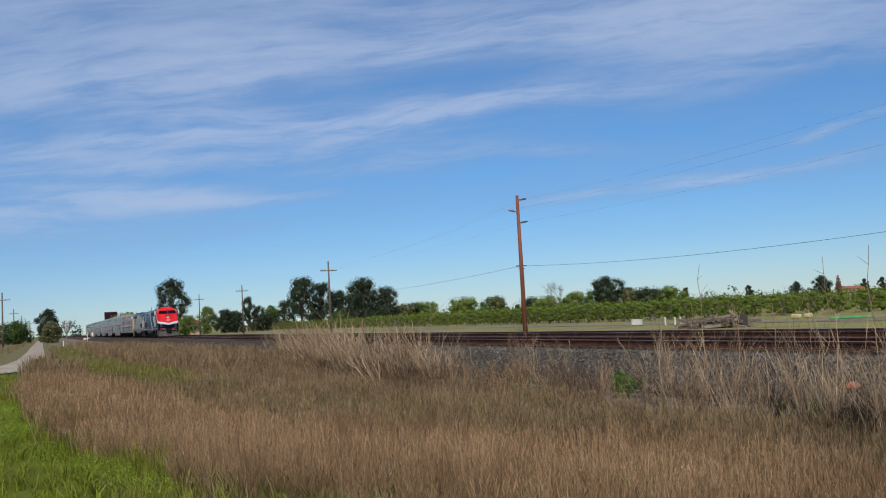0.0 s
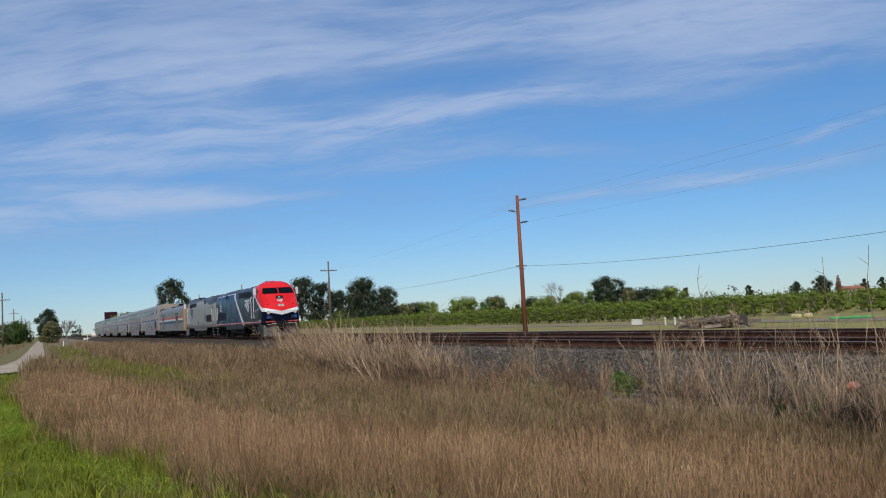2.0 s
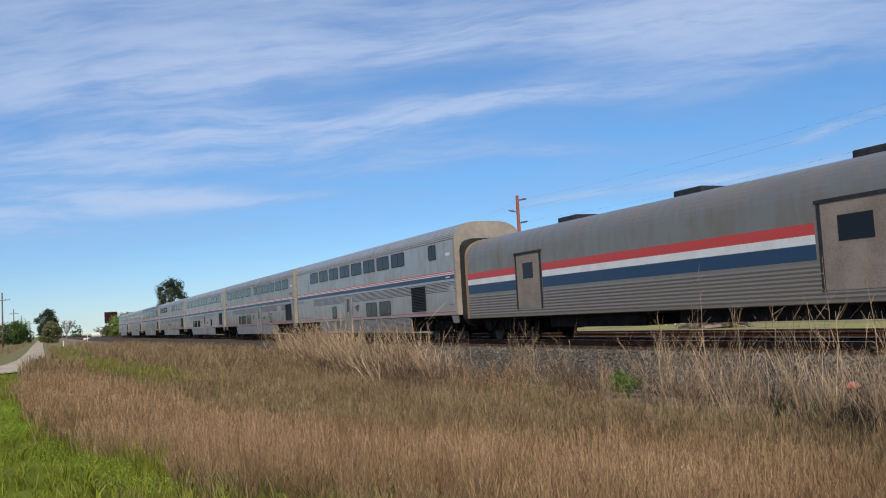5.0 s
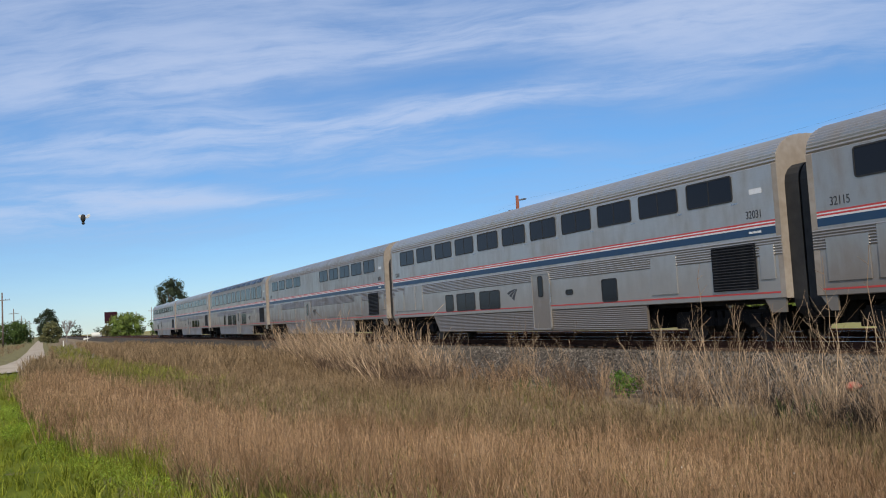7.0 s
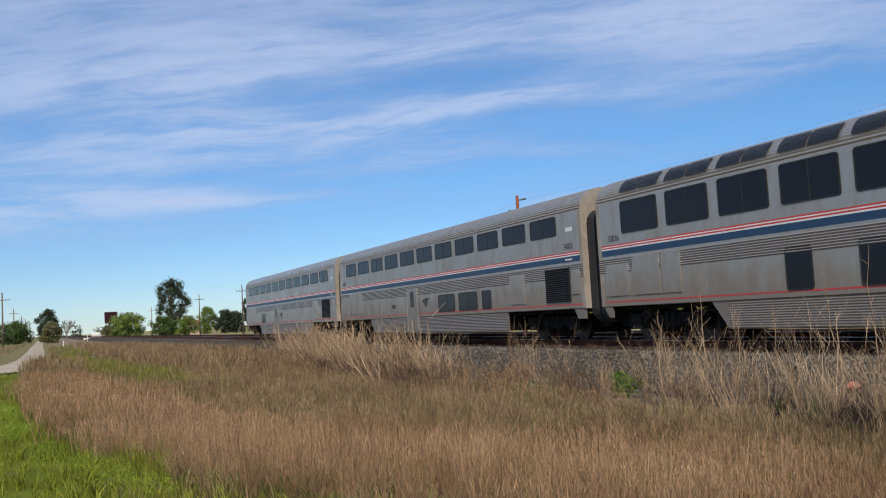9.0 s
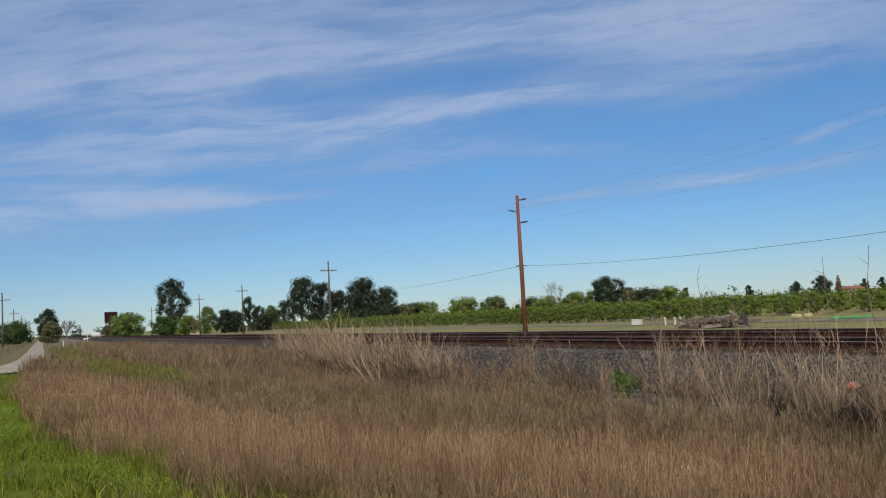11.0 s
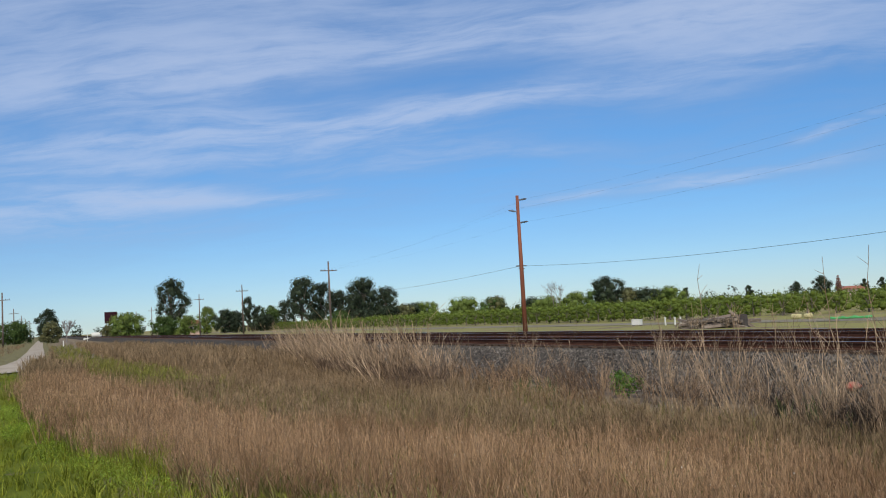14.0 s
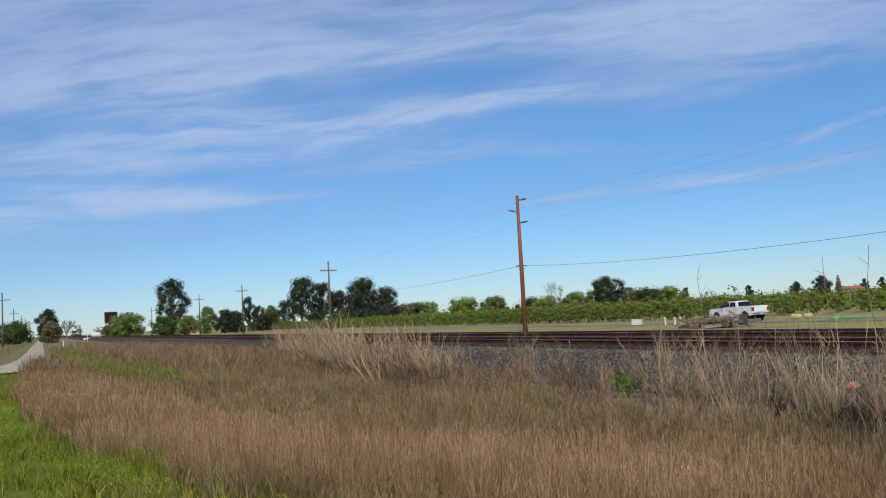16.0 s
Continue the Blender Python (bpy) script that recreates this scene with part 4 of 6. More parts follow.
    for f in (-0.78, 0.78):
        p = front_point(f, 2.62, 0.0)
        part("marker_light", rod(bmesh.new(), p - Vector((0.05, 0, 0)), p + Vector((0.03, 0, 0.01)), 0.055, n=14), TAIL_RED, loco, "small red marker light")
    for y in (-0.13, 0.13):
        p = Vector((nose_x(2.52) + 0.06, y, 2.52))
        rim = part("headlight", rod(bmesh.new(), p - Vector((0.06, 0, 0)), p + Vector((0.02, 0, 0.01)), 0.125, n=18), CHROME, loco, "twin round headlight")
        part("lens", rod(bmesh.new(), p, p + Vector((0.03, 0, 0.01)), 0.10, n=18), LAMP, rim)
    for y in (-1, 1):
        p = Vector((NOSE - 0.06, y * 1.06, 1.98))
        rim = part("ditch_light", rod(bmesh.new(), p - Vector((0.12, 0, 0)), p + Vector((0.07, 0, 0)), 0.135, n=18), CHROME, loco, "round ditch light")
        part("lens", rod(bmesh.new(), p, p + Vector((0.085, 0, 0)), 0.105, n=18), LAMP, rim)
        part("jumper_box", box(bmesh.new(), (NOSE - 0.2, y * 0.98 - 0.22, 1.48), (NOSE + 0.02, y * 0.98 + 0.22, 1.72), 0.02), RUBBER, loco)
        part("cable_plug", box(bmesh.new(), (NOSE - 0.1, y * 1.08 - 0.09, 1.50), (NOSE + 0.10, y * 1.08 + 0.09, 1.74), 0.03), PLUG_BLUE, loco, "bright blue cable plug")
        part("front_stripe", box(bmesh.new(), (NOSE - 0.16, y * 0.88 - 0.40, 1.22), (NOSE + 0.0, y * 0.88 + 0.40, 1.30), 0.01), sill, loco)
        b = bmesh.new()
        rod(b, (NOSE + 0.05, y * 0.45, 1.10), (NOSE + 0.05, y * 1.2, 1.05), 0.02)
        part("front_rail", b, HANDRAIL, loco)
    b = bmesh.new()
    box(b, (NOSE - 0.5, -1.3, 0.98), (NOSE + 0.06, 1.3, 1.10), 0.03)
    box(b, (NOSE - 0.3, -0.42, 0.95), (NOSE + 0.12, 0.42, 1.28), 0.03)
    for y in (-0.3, -0.18, 0.18, 0.3):
        rod(b, (NOSE + 0.1, y, 1.05), (NOSE + 0.2, y * 1.1, 0.6), 0.03)
    part("buffer_beam", b, GRIME, loco, "dark buffer beam with hoses")
    # snow-plough pilot: two bent wings
    b = bmesh.new()
    for y in (-1, 1):
        pts = [(NOSE - 0.05, y * 0.3, 1.0), (NOSE - 0.35, y * 1.42, 1.0), (NOSE - 0.30, y * 1.45, 0.14), (NOSE + 0.25, y * 0.3, 0.14)]
        bm_v = [b.verts.new(p) for p in pts]
        b.faces.new(bm_v if y > 0 else bm_v[::-1])
    box(b, (NOSE - 0.05, -0.32, 0.14), (NOSE + 0.22, 0.32, 0.55))
    bmesh.ops.solidify(b, geom=b.faces[:], thickness=0.03)
    part("pilot", b, rough_stuff("pilot_grey", (0.055, 0.052, 0.048), (0.15, 0.135, 0.115), 1.5, 25, 0.75, spec=0.15), loco, "dusty grey plough pilot")
    for s in (-1, 1):
        part("front_skirt", prism(bmesh.new(), [(18.7, 1.12), (20.1, 1.12), (20.35, 0.9), (20.3, 0.2), (18.9, 0.35), (18.7, 0.6)], s * 1.46, s * 1.36), skirt, loco, "grey skirt behind the pilot")
    b = bmesh.new()
    box(b, (6.6, -1.35, 0.32), (13.0, 1.35, 1.1), 0.12)
    for y in (-1.3, 1.3):
        rod(b, (8.0, y, 0.55), (10.2, y, 0.55), 0.2, n=14)
    box(b, (0.5, -1.35, 1.0), (19.9, 1.35, 1.14))
    box(b, (0.8, -0.6, 0.42), (19.9, 0.6, 1.02))
    part("fuel_tank", b, GRIME, loco, "dark fuel tank and underframe")
    for x in (3.2, 17.0):
        bogie(loco, x, 2.74, 0.508)
    coupler(loco, 0.3, -1)
    coupler(loco, NOSE - 0.1, 1)
    part("diaphragm", box(bmesh.new(), (0.05, -0.5, 1.1), (0.42, 0.5, 3.3), 0.05), RUBBER, loco)
    RUNNING.append((loco, u, turned))
    return loco


TAIL_RED = rough_stuff("red_marker_glass", (0.30, 0.012, 0.012), (0.22, 0.01, 0.01), 4, 20, 0.2, depth=0)
PLUG_BLUE = rough_stuff("bright_blue_plug", (0.010, 0.055, 0.30), (0.015, 0.07, 0.36), 2, 30, 0.4, depth=0)
REAR_BLUE = rough_stuff("deep_blue_paint", (0.0014, 0.022, 0.062), (0.002, 0.028, 0.072), 1, 30, 0.35, depth=0, spec=0.1)
NAVY = rough_stuff("navy_paint", (0.004, 0.006, 0.018), (0.006, 0.009, 0.023), 1, 30, 0.35, depth=0, spec=0.1)
GREY_PAINT = rough_stuff("grey_paint", (0.020, 0.025, 0.030), (0.036, 0.040, 0.044), 1, 30, 0.5, depth=0, spec=0.15)
DOVE = rough_stuff("silver_paint_dusty", (0.17, 0.155, 0.135), (0.11, 0.095, 0.08), 1, 30, 0.5, depth=0)
BROWN_SILL = rough_stuff("brown_dusty_sill", (0.20, 0.15, 0.11), (0.14, 0.10, 0.08), 1, 30, 0.6, depth=0)
locomotive(125.0, 0, "82", "dark blue diesel locomotive with a red raked cab and pale slash", new_livery, PALE, PALE, RED, GREY_PAINT)
locomotive(125.0, 180, "19", "dusty silver diesel locomotive with slate-blue roof, running backwards", old_livery, BLUE, INK, BROWN_SILL, DOVE)


# ---- trail, road and what stands along them ----
CONCRETE = rough_stuff("pale_trail_paving", (0.34, 0.275, 0.20), (0.47, 0.39, 0.29), 0.6, 12, 0.9, depth=0.004, spec=0.06)
ASPHALT = rough_stuff("sun_bleached_asphalt", (0.20, 0.175, 0.12), (0.29, 0.25, 0.17), 0.15, 4, 0.9, depth=0.004, spec=0.04)
POLE_WOOD = rough_stuff("red_brown_pole", (0.28, 0.085, 0.04), (0.18, 0.055, 0.03), 1.5, 14, 0.8, stretch=(3, 3, 0.3))
POLE_GREY = rough_stuff("weathered_pole", (0.17, 0.12, 0.09), (0.10, 0.07, 0.055), 1.5, 14, 0.85, stretch=(3, 3, 0.3))
WIRE = rough_stuff("dark_wire", (0.03, 0.03, 0.032), (0.05, 0.05, 0.05), 2, 20, 0.6, depth=0)
INSULATOR = rough_stuff("grey_insulator", (0.10, 0.10, 0.11), (0.16, 0.16, 0.17), 3, 30, 0.4, depth=0)


def ribbon(name, pairs, material, label, lift):
    """A flat strip between pairs of edge points, laid on the ground."""
    bm = bmesh.new()
    rows = []
    close = [pairs[0]]
    for p, q in zip(pairs, pairs[1:]):
        k = max(1, int(abs(p[0][0] - q[0][0]) + abs(p[0][1] - q[0][1]))) if abs(q[0][0]) < 125 and abs(q[0][1]) < 10 else 1
        close += [tuple(tuple(a + (b - a) * i / k for a, b in zip(e, f)) for e, f in zip(p, q)) for i in range(1, k + 1)]
    for (ax, ay), (bx, by) in close:
        rows.append([bm.verts.new((ax + (bx - ax) * i / 6, ay + (by - ay) * i / 6, ground_z(ax + (bx - ax) * i / 6, ay + (by - ay) * i / 6) + lift)) for i in range(7)])
    for a, b in zip(rows, rows[1:]):
        for i in range(6):
            bm.faces.new((a[i], b[i], b[i + 1], a[i + 1]))
    bmesh.ops.recalc_face_normals(bm, faces=bm.faces[:])
    return tagged(part(name, bm, material, smooth=True), label, name.split("_")[-1], kind="structure")


# the trail comes along the line, then bends away to the south
ribbon("trail_path", [((-900, -2.3), (-900, -0.3)), ((-300, -2.2), (-300, -0.35)), ((-150, -1.9), (-150, -0.2)), ((-104, -1.7), (-100, 0.0)), ((-80, -1.75), (-75, 0.0)), ((-70, -1.8), (-63, -0.15)), ((-62, -2.1), (-54, -0.45)), ((-57.6, -2.5), (-48, -1.0)), ((-54, -3.6), (-45.3, -1.8)), ((-51, -7), (-43.5, -4.5)), ((-50, -60), (-42, -60))], CONCRETE, "pale worn trail that bends away from the railway", 0.07)
ribbon("farm_road", [((x, 55.6), (x, 62.2)) for x in (-1500, -500, -250, -150, -90, -60, -30, 0, 60, 200, 900)], ASPHALT, "bleached asphalt road between railway and orchard", 0.035)


def wire(a, b, sag, r, parent, label="dark sagging wire"):
    bm = bmesh.new()
    a, b = Vector(a), Vector(b)
    pts = [a.lerp(b, i / 14) - Vector((0, 0, sag * 4 * (i / 14) * (1 - i / 14))) for i in range(15)]
    rings = [[bm.verts.new(p + Vector((0, r * math.cos(k * 2.094), r * math.sin(k * 2.094)))) for k in range(3)] for p in pts]
    for p, q in zip(rings, rings[1:]):
        for k in range(3):
            bm.faces.new((p[k], p[(k + 1) % 3], q[(k + 1) % 3], q[k]))
    return part("wire", bm, WIRE, parent, label)


def utility_pole(x, y, top, lean=0.0, arms="cross", material=None, r=0.15, label="weathered wooden utility pole with a crossarm"):
    base = ground_z(x, y) - 0.05
    p = thing("utility_pole", label, "utility pole", "poles along the railway", pose(x, y, base))
    h = top - base
    part("post", rod(bmesh.new(), (0, 0, 0), (lean, 0, h), r * 1.25, r * 0.8, 12), material or POLE_GREY, p, smooth=True)
    if arms == "cross":
        for z in (h - 1.5,):
            b = bmesh.new()
            box(b, (-0.06, -1.35, z - 0.07), (0.06, 1.35, z + 0.07))
            arm = part("crossarm", b, material or POLE_GREY, p)
            for dy in (-1.25, -0.6, 0.6, 1.25):
                part("insulator", rod(bmesh.new(), (0, dy, z + 0.06), (0, dy, z + 0.28), 0.06, 0.04, 8), INSULATOR, arm)
    else:
        for z, s in ((h - 0.45, 1), (h - 1.62, -1), (h - 2.72, 1)):
            b = bmesh.new()
            rod(b, (0.0, s * 0.15, z), (0.0, s * 1.05, z + 0.14), 0.05, 0.05, 8)
            for i in range(7):
                rod(b, (0, s * (0.3 + 0.1 * i), z + 0.02 + 0.016 * i), (0, s * (0.34 + 0.1 * i), z + 0.03 + 0.016 * i), 0.1, 0.06, 10)
            part("line_post", b, INSULATOR, p, "grey ribbed stand-off insulator")
        b = bmesh.new()
        box(b, (-0.1, -0.55, h - 7.05), (0.1, 0.55, h - 6.95))
        box(b, (-0.1, -0.3, h - 7.3), (0.1, 0.3, h - 7.22))
        part("bracket", b, POLE_GREY, p, "small timber bracket")
    return p, base, h


big_pole, base0, h0 = utility_pole(-75.9, 43.0, 12.4, 0.0, "posts", POLE_WOOD, 0.19, "tall red-brown utility pole with three stand-off insulators")
POLES = [(-137, 42.0, 10.6), (-208, 42.5, 10.6), (-271, 42.5, 11.0), (-335, 42.5, 11), (-400, 42.5, 11), (-470, 42.5, 11), (-560, 42.5, 11)]
for x, y, top in POLES:
    utility_pole(x, y, top, 0.0)
far_pole, fb, fh = utility_pole(-14.0, 43.5, 12.8, 0.0, "posts", POLE_WOOD, 0.19, "tall red-brown utility pole with three stand-off insulators")
for k, (z, s) in enumerate(((-0.3, 1.05), (-1.48, -1.05), (-2.58, 1.05))):
    wire((-75.9, 43.0 + s, 12.4 + z), (-14.0, 43.5 + s, 12.8 + z), 0.7, 0.004, None).name = "power_line"
    wire((-137, 42.0 + s, 9.3), (-75.9, 43.0 + s, 12.4 + z), 0.5, 0.003, None).name = "power_line"
wire((-75.9, 43.0, 5.4), (-14.0, 43.5, 5.0), 0.9, 0.014, None).name = "power_line"
wire((-137, 42.0, 5.0), (-75.9, 43.0, 5.4), 0.5, 0.014, None).name = "power_line"
for o in [o for o in scene.objects if o.name.startswith("power_line")]:
    tagged(o, "dark sagging wire strung between the utility poles", "wire", "wires")
for x, y, top in ((-195, -7.4, 10.2), (-300, -8.3, 10.0), (-420, -8.7, 10.5), (-500, -8.5, 10.5), (-600, -8.0, 11)):
    utility_pole(x, y, top)


# ---- foliage ----
def leaf_quads(rng, centers, radii, count, size, shell=0.55, flat=1.0):
    """Small four-sided leaves in clumps: verts (4n, 3) and faces (n, 4)."""
    centers, radii = np.asarray(centers, float), np.asarray(radii, float)
    pick = rng.choice(len(centers), count, p=(radii ** 2) / (radii ** 2).sum())
    d = rng.normal(size=(count, 3))
    d /= np.linalg.norm(d, axis=1)[:, None]
    rr = radii[pick] * (shell + (1.05 - shell) * rng.random(count) ** 0.6)
    pos = centers[pick] + d * rr[:, None] * np.array([1, 1, flat])
    a = rng.normal(size=(count, 3))
    a /= np.linalg.norm(a, axis=1)[:, None]
    b = np.cross(a, rng.normal(size=(count, 3)))
    b /= np.linalg.norm(b, axis=1)[:, None]
    s = size * (0.6 + 0.8 * rng.random(count))[:, None]
    v = np.stack([pos - a * s, pos - b * s * 0.55, pos + a * s, pos + b * s * 0.55], 1).reshape(-1, 3)
    return v, np.arange(4 * count).reshape(-1, 4)


LUMP_V = np.array([(i, j, k) for i in (-1, 0, 1) for j in (-1, 0, 1) for k in (-1, 0, 1)], float)
LUMP_F = []
for axis in range(3):
    for side in (-1, 1):
        for p in (-1, 0):
            for q in (-1, 0):
                quad = []
                for dp, dq in ((0, 0), (1, 0), (1, 1), (0, 1)):
                    c = [0, 0, 0]
                    c[axis], c[(axis + 1) % 3], c[(axis + 2) % 3] = side, p + dp, q + dq
                    quad.append((c[0] + 1) * 9 + (c[1] + 1) * 3 + c[2] + 1)
                LUMP_F.append(quad if side > 0 else quad[::-1])
LUMP_F = np.array(LUMP_F)
LUMP_V /= np.maximum(np.linalg.norm(LUMP_V, axis=1), 1e-6)[:, None]


def with_cores(rng, leaves, centers, radii, fill=0.72, flat=1.0):
    """Leaves over the dense uneven inner mass of each clump."""
    vs, fs, n = [leaves[0]], [leaves[1]], len(leaves[0])
    for c, r in zip(centers, radii):
        v = LUMP_V * (fill * r * (0.75 + 0.5 * rng.random((27, 1)))) * np.array([1, 1, flat]) + np.asarray(c, float)
        vs.append(v)
        fs.append(LUMP_F + n)
        n += 27
    return np.concatenate(vs), np.concatenate(fs)


def foliage(name, a, b, island=0.35):
    return rough_stuff(name, a, b, 0.35, 2.5, 0.75, depth=0, island=island, spec=0.12)


LEAF_DARK = foliage("gum_leaves", (0.026, 0.037, 0.022), (0.050, 0.064, 0.034), 0.5)
LEAF_MID = foliage("broad_leaves", (0.050, 0.083, 0.022), (0.085, 0.125, 0.034), 0.5)
LEAF_SPRING = foliage("spring_leaves", (0.095, 0.135, 0.028), (0.15, 0.19, 0.045), 0.45)
LEAF_DULL = foliage("olive_leaves", (0.10, 0.105, 0.045), (0.15, 0.14, 0.06))
LEAF_ORCHARD = foliage("orchard_leaves", (0.082, 0.112, 0.018), (0.130, 0.165, 0.028), 0.3)
BARK = rough_stuff("grey_bark", (0.12, 0.09, 0.07), (0.20, 0.16, 0.13), 1.5, 12, 0.9, stretch=(2, 2, 0.4))
TWIG = rough_stuff("bare_twigs", (0.17, 0.145, 0.13), (0.26, 0.225, 0.20), 1.5, 12, 0.9, depth=0)


def tree(x, y, h, w, leaf, label, seed, open_trunk=0.2, dense=1.0):
    """A tapered trunk, limbs and a ragged crown in clumps."""
    rng = np.random.default_rng(seed)
    t = thing("tree", label, "tree", "trees behind the line", pose(x, y, ground_z(x, y) - 0.1))
    b = bmesh.new()
    rod(b, (0, 0, 0), (w * 0.02, 0, h * 0.5), h * 0.028 + 0.05, h * 0.015 + 0.02, 8)
    n = int(20 + 1.7 * w)
    cs, rs = [], []
    for i in range(n):
        f = (i + 0.5) / n
        z = h * (open_trunk + 0.08 + (0.84 - open_trunk) * f)
        reach = w * 0.5 * math.sqrt(max(0.08, 1 - (2 * (0.15 + 0.8 * f) - 1) ** 2)) * (0.15 + 1.0 * rng.random() ** 0.7)
        a = i * 2.4 + rng.random()
        r = w * (0.10 + 0.10 * rng.random())
        c = (max(reach - r * 0.6, 0) * math.cos(a), max(reach - r * 0.6, 0) * math.sin(a), min(z, h - r))
        cs.append(c)
        rs.append(r)
        if i % 2 == 0:
            rod(b, (w * 0.01, 0, h * (0.2 + 0.25 * f)), c, h * 0.012 + 0.02, h * 0.004 + 0.01, 5)
    part("trunk", b, BARK, t, smooth=True)
    v, f = with_cores(rng, leaf_quads(rng, cs, rs, int(dense * 150 * n), 0.13 + 0.006 * w, 0.35), cs, rs, 0.46)
    cr = quick_mesh("crown", v, f, leaf)
    cr.parent = t
    return t


def bare_tree(x, y, h, w, seed):
    rng = random.Random(seed)
    t = thing("tree", "leafless pale grey tree behind the orchard", "tree", "trees behind the line", pose(x, y, ground_z(x, y) - 0.1))
    b = bmesh.new()

    def grow(p, d, length, r, level):
        q = p + d * length
        rod(b, p, q, r, r * 0.6, 4)
        if level:
            for _ in range(3 if level > 1 else 4):
                e = (d + Vector((rng.uniform(-0.7, 0.7), rng.uniform(-0.7, 0.7), rng.uniform(-0.1, 0.5)))).normalized()
                grow(q, e, length * rng.uniform(0.55, 0.8), r * 0.6, level - 1)
    for k in range(3):
        grow(Vector((w * 0.2 * (k - 1), 0, 0)), Vector((0.12 * (k - 1), 0.05, 1)).normalized(), h * 0.36, 0.16, 4)
    part("branchwork", b, TWIG, t)


for i, (x, y, h, w, leaf, dense, label) in enumerate((
        (-327.4, 41.6, 20.9, 12.7, LEAF_DARK, 1.4, "tall dark gum tree with a ragged open crown"),
        (-299, 24.1, 8.5, 12.0, LEAF_SPRING, 1, "round bright green tree beside the railway"),
        (-306, 19.6, 4.6, 6.0, LEAF_DULL, 1, "dull olive bushy tree beside the railway"),
        (-288, 33.6, 6.9, 7.5, LEAF_MID, 1, "leafy green tree below the gum tree"),
        (-287, 40.5, 6.5, 7.5, LEAF_SPRING, 1, "bright green low tree below the gum tree"),
        (-302, 37.5, 6.2, 7.0, LEAF_MID, 1, "leafy green tree below the gum tree"),
        (-296, 48.6, 9.3, 7.5, LEAF_SPRING, 1, "bright green tree beside the road"),
        (-283, 52.0, 8.0, 6.5, LEAF_DARK, 1, "dark dense tree beside the road"),
        (-285, 56.0, 7.2, 7.0, LEAF_DARK, 1, "dark dense tree beside the road"),
        (-323, 67.9, 13.0, 6.0, LEAF_DARK, 1, "slim dark gum tree above the hedge"),
        (-325, 71.6, 9.5, 6.0, LEAF_DARK, 1, "slim dark tree above the hedge"),
        (-321, 75.8, 9.3, 10.0, LEAF_MID, 1, "broad green tree at the orchard's end"),
        (-320, 80.7, 10.9, 8.0, LEAF_DARK, 1, "broad dark tree at the orchard's end"),
        (-330, 62.0, 8.0, 9.0, LEAF_MID, 1, "broad green tree at the orchard's end"),
        (-289.5, 78.8, 18.0, 12.0, LEAF_DARK, 1.3, "tall dark gum tree in a group"),
        (-292, 86.5, 16.0, 9.5, LEAF_DARK, 1.2, "tall dark gum tree in a group"),
        (-295, 94.1, 13.0, 10.0, LEAF_DARK, 1.2, "dark gum tree in a group"),
        (-283, 98.3, 16.6, 12.5, LEAF_DARK, 1.3, "tall dark gum tree in a group"),
        (-285, 107.0, 13.2, 11.0, LEAF_DARK, 1.2, "dark gum tree in a group"),
        (-300, 102.0, 11.5, 10.0, LEAF_DARK, 1.2, "dark gum tree in a group"),
        (-278, 80.0, 6.0, 8.0, LEAF_DARK, 1, "dark shrubby tree below the gum trees"),
        (-279, 88.0, 5.6, 8.0, LEAF_MID, 1, "green shrubby tree below the gum trees"),
        (-278, 96.0, 6.0, 9.0, LEAF_DARK, 1, "dark shrubby tree below the gum trees"),
        (-276, 105.0, 6.4, 9.0, LEAF_DARK, 1, "dark shrubby tree below the gum trees"),
        (-300, 68.0, 6.0, 9.0, LEAF_DARK, 1, "dark shrubby tree at the orchard's end"),
        (-287, 199.9, 13.8, 14.0, LEAF_DARK, 1.3, "round dark tree behind the orchard"),
        (-339, 248, 10.2, 7.0, LEAF_DARK, 1, "small dark tree behind the orchard"),
        (-335, 253.5, 8.2, 13.0, LEAF_MID, 1, "low green tree behind the orchard"),
        (-330, 262.0, 7.4, 10.0, LEAF_MID, 1, "low green tree behind the orchard"),
        (-323, 268, 8.4, 4.5, LEAF_DARK, 1, "small dark tree behind the orchard"),
        (-305, 288.6, 7.9, 4.6, LEAF_DARK, 1, "small dark tree behind the orchard"),
        (-277, 288.5, 8.0, 5.6, LEAF_DARK, 1, "small dark tree behind the orchard"),
        (-270, 295.2, 10.0, 9.0, LEAF_DARK, 1.2, "spreading dark tree behind the orchard"),
        (-262, 311.0, 7.4, 4.0, LEAF_DARK, 1, "small dark tree by the farmhouse"),
        (-259, 318.0, 7.8, 4.5, LEAF_DARK, 1, "small dark tree by the farmhouse"),
        (-255, 325.0, 7.4, 6.5, LEAF_DULL, 1, "reddish olive tree by the farmhouse"),
        (-250, 0.9, 9.0, 6.0, LEAF_DARK, 1, "dark tree at the trail side"),
        (-222, 1.6, 5.2, 5.5, LEAF_DULL, 1, "brownish bush at the trail side"),
        (-260, -7.2, 6.4, 9.5, LEAF_MID, 1, "broad green bush by the trail"),
        (-266, -13.5, 6.4, 9.0, LEAF_DULL, 1, "brownish bush by the trail"),
        (-262, -20.0, 6.0, 9.0, LEAF_DARK, 1, "dark bush by the trail"))):
    tree(x, y, h, w, leaf, label, 20 + i, 0.20 if h > 12.5 else 0.0, dense)
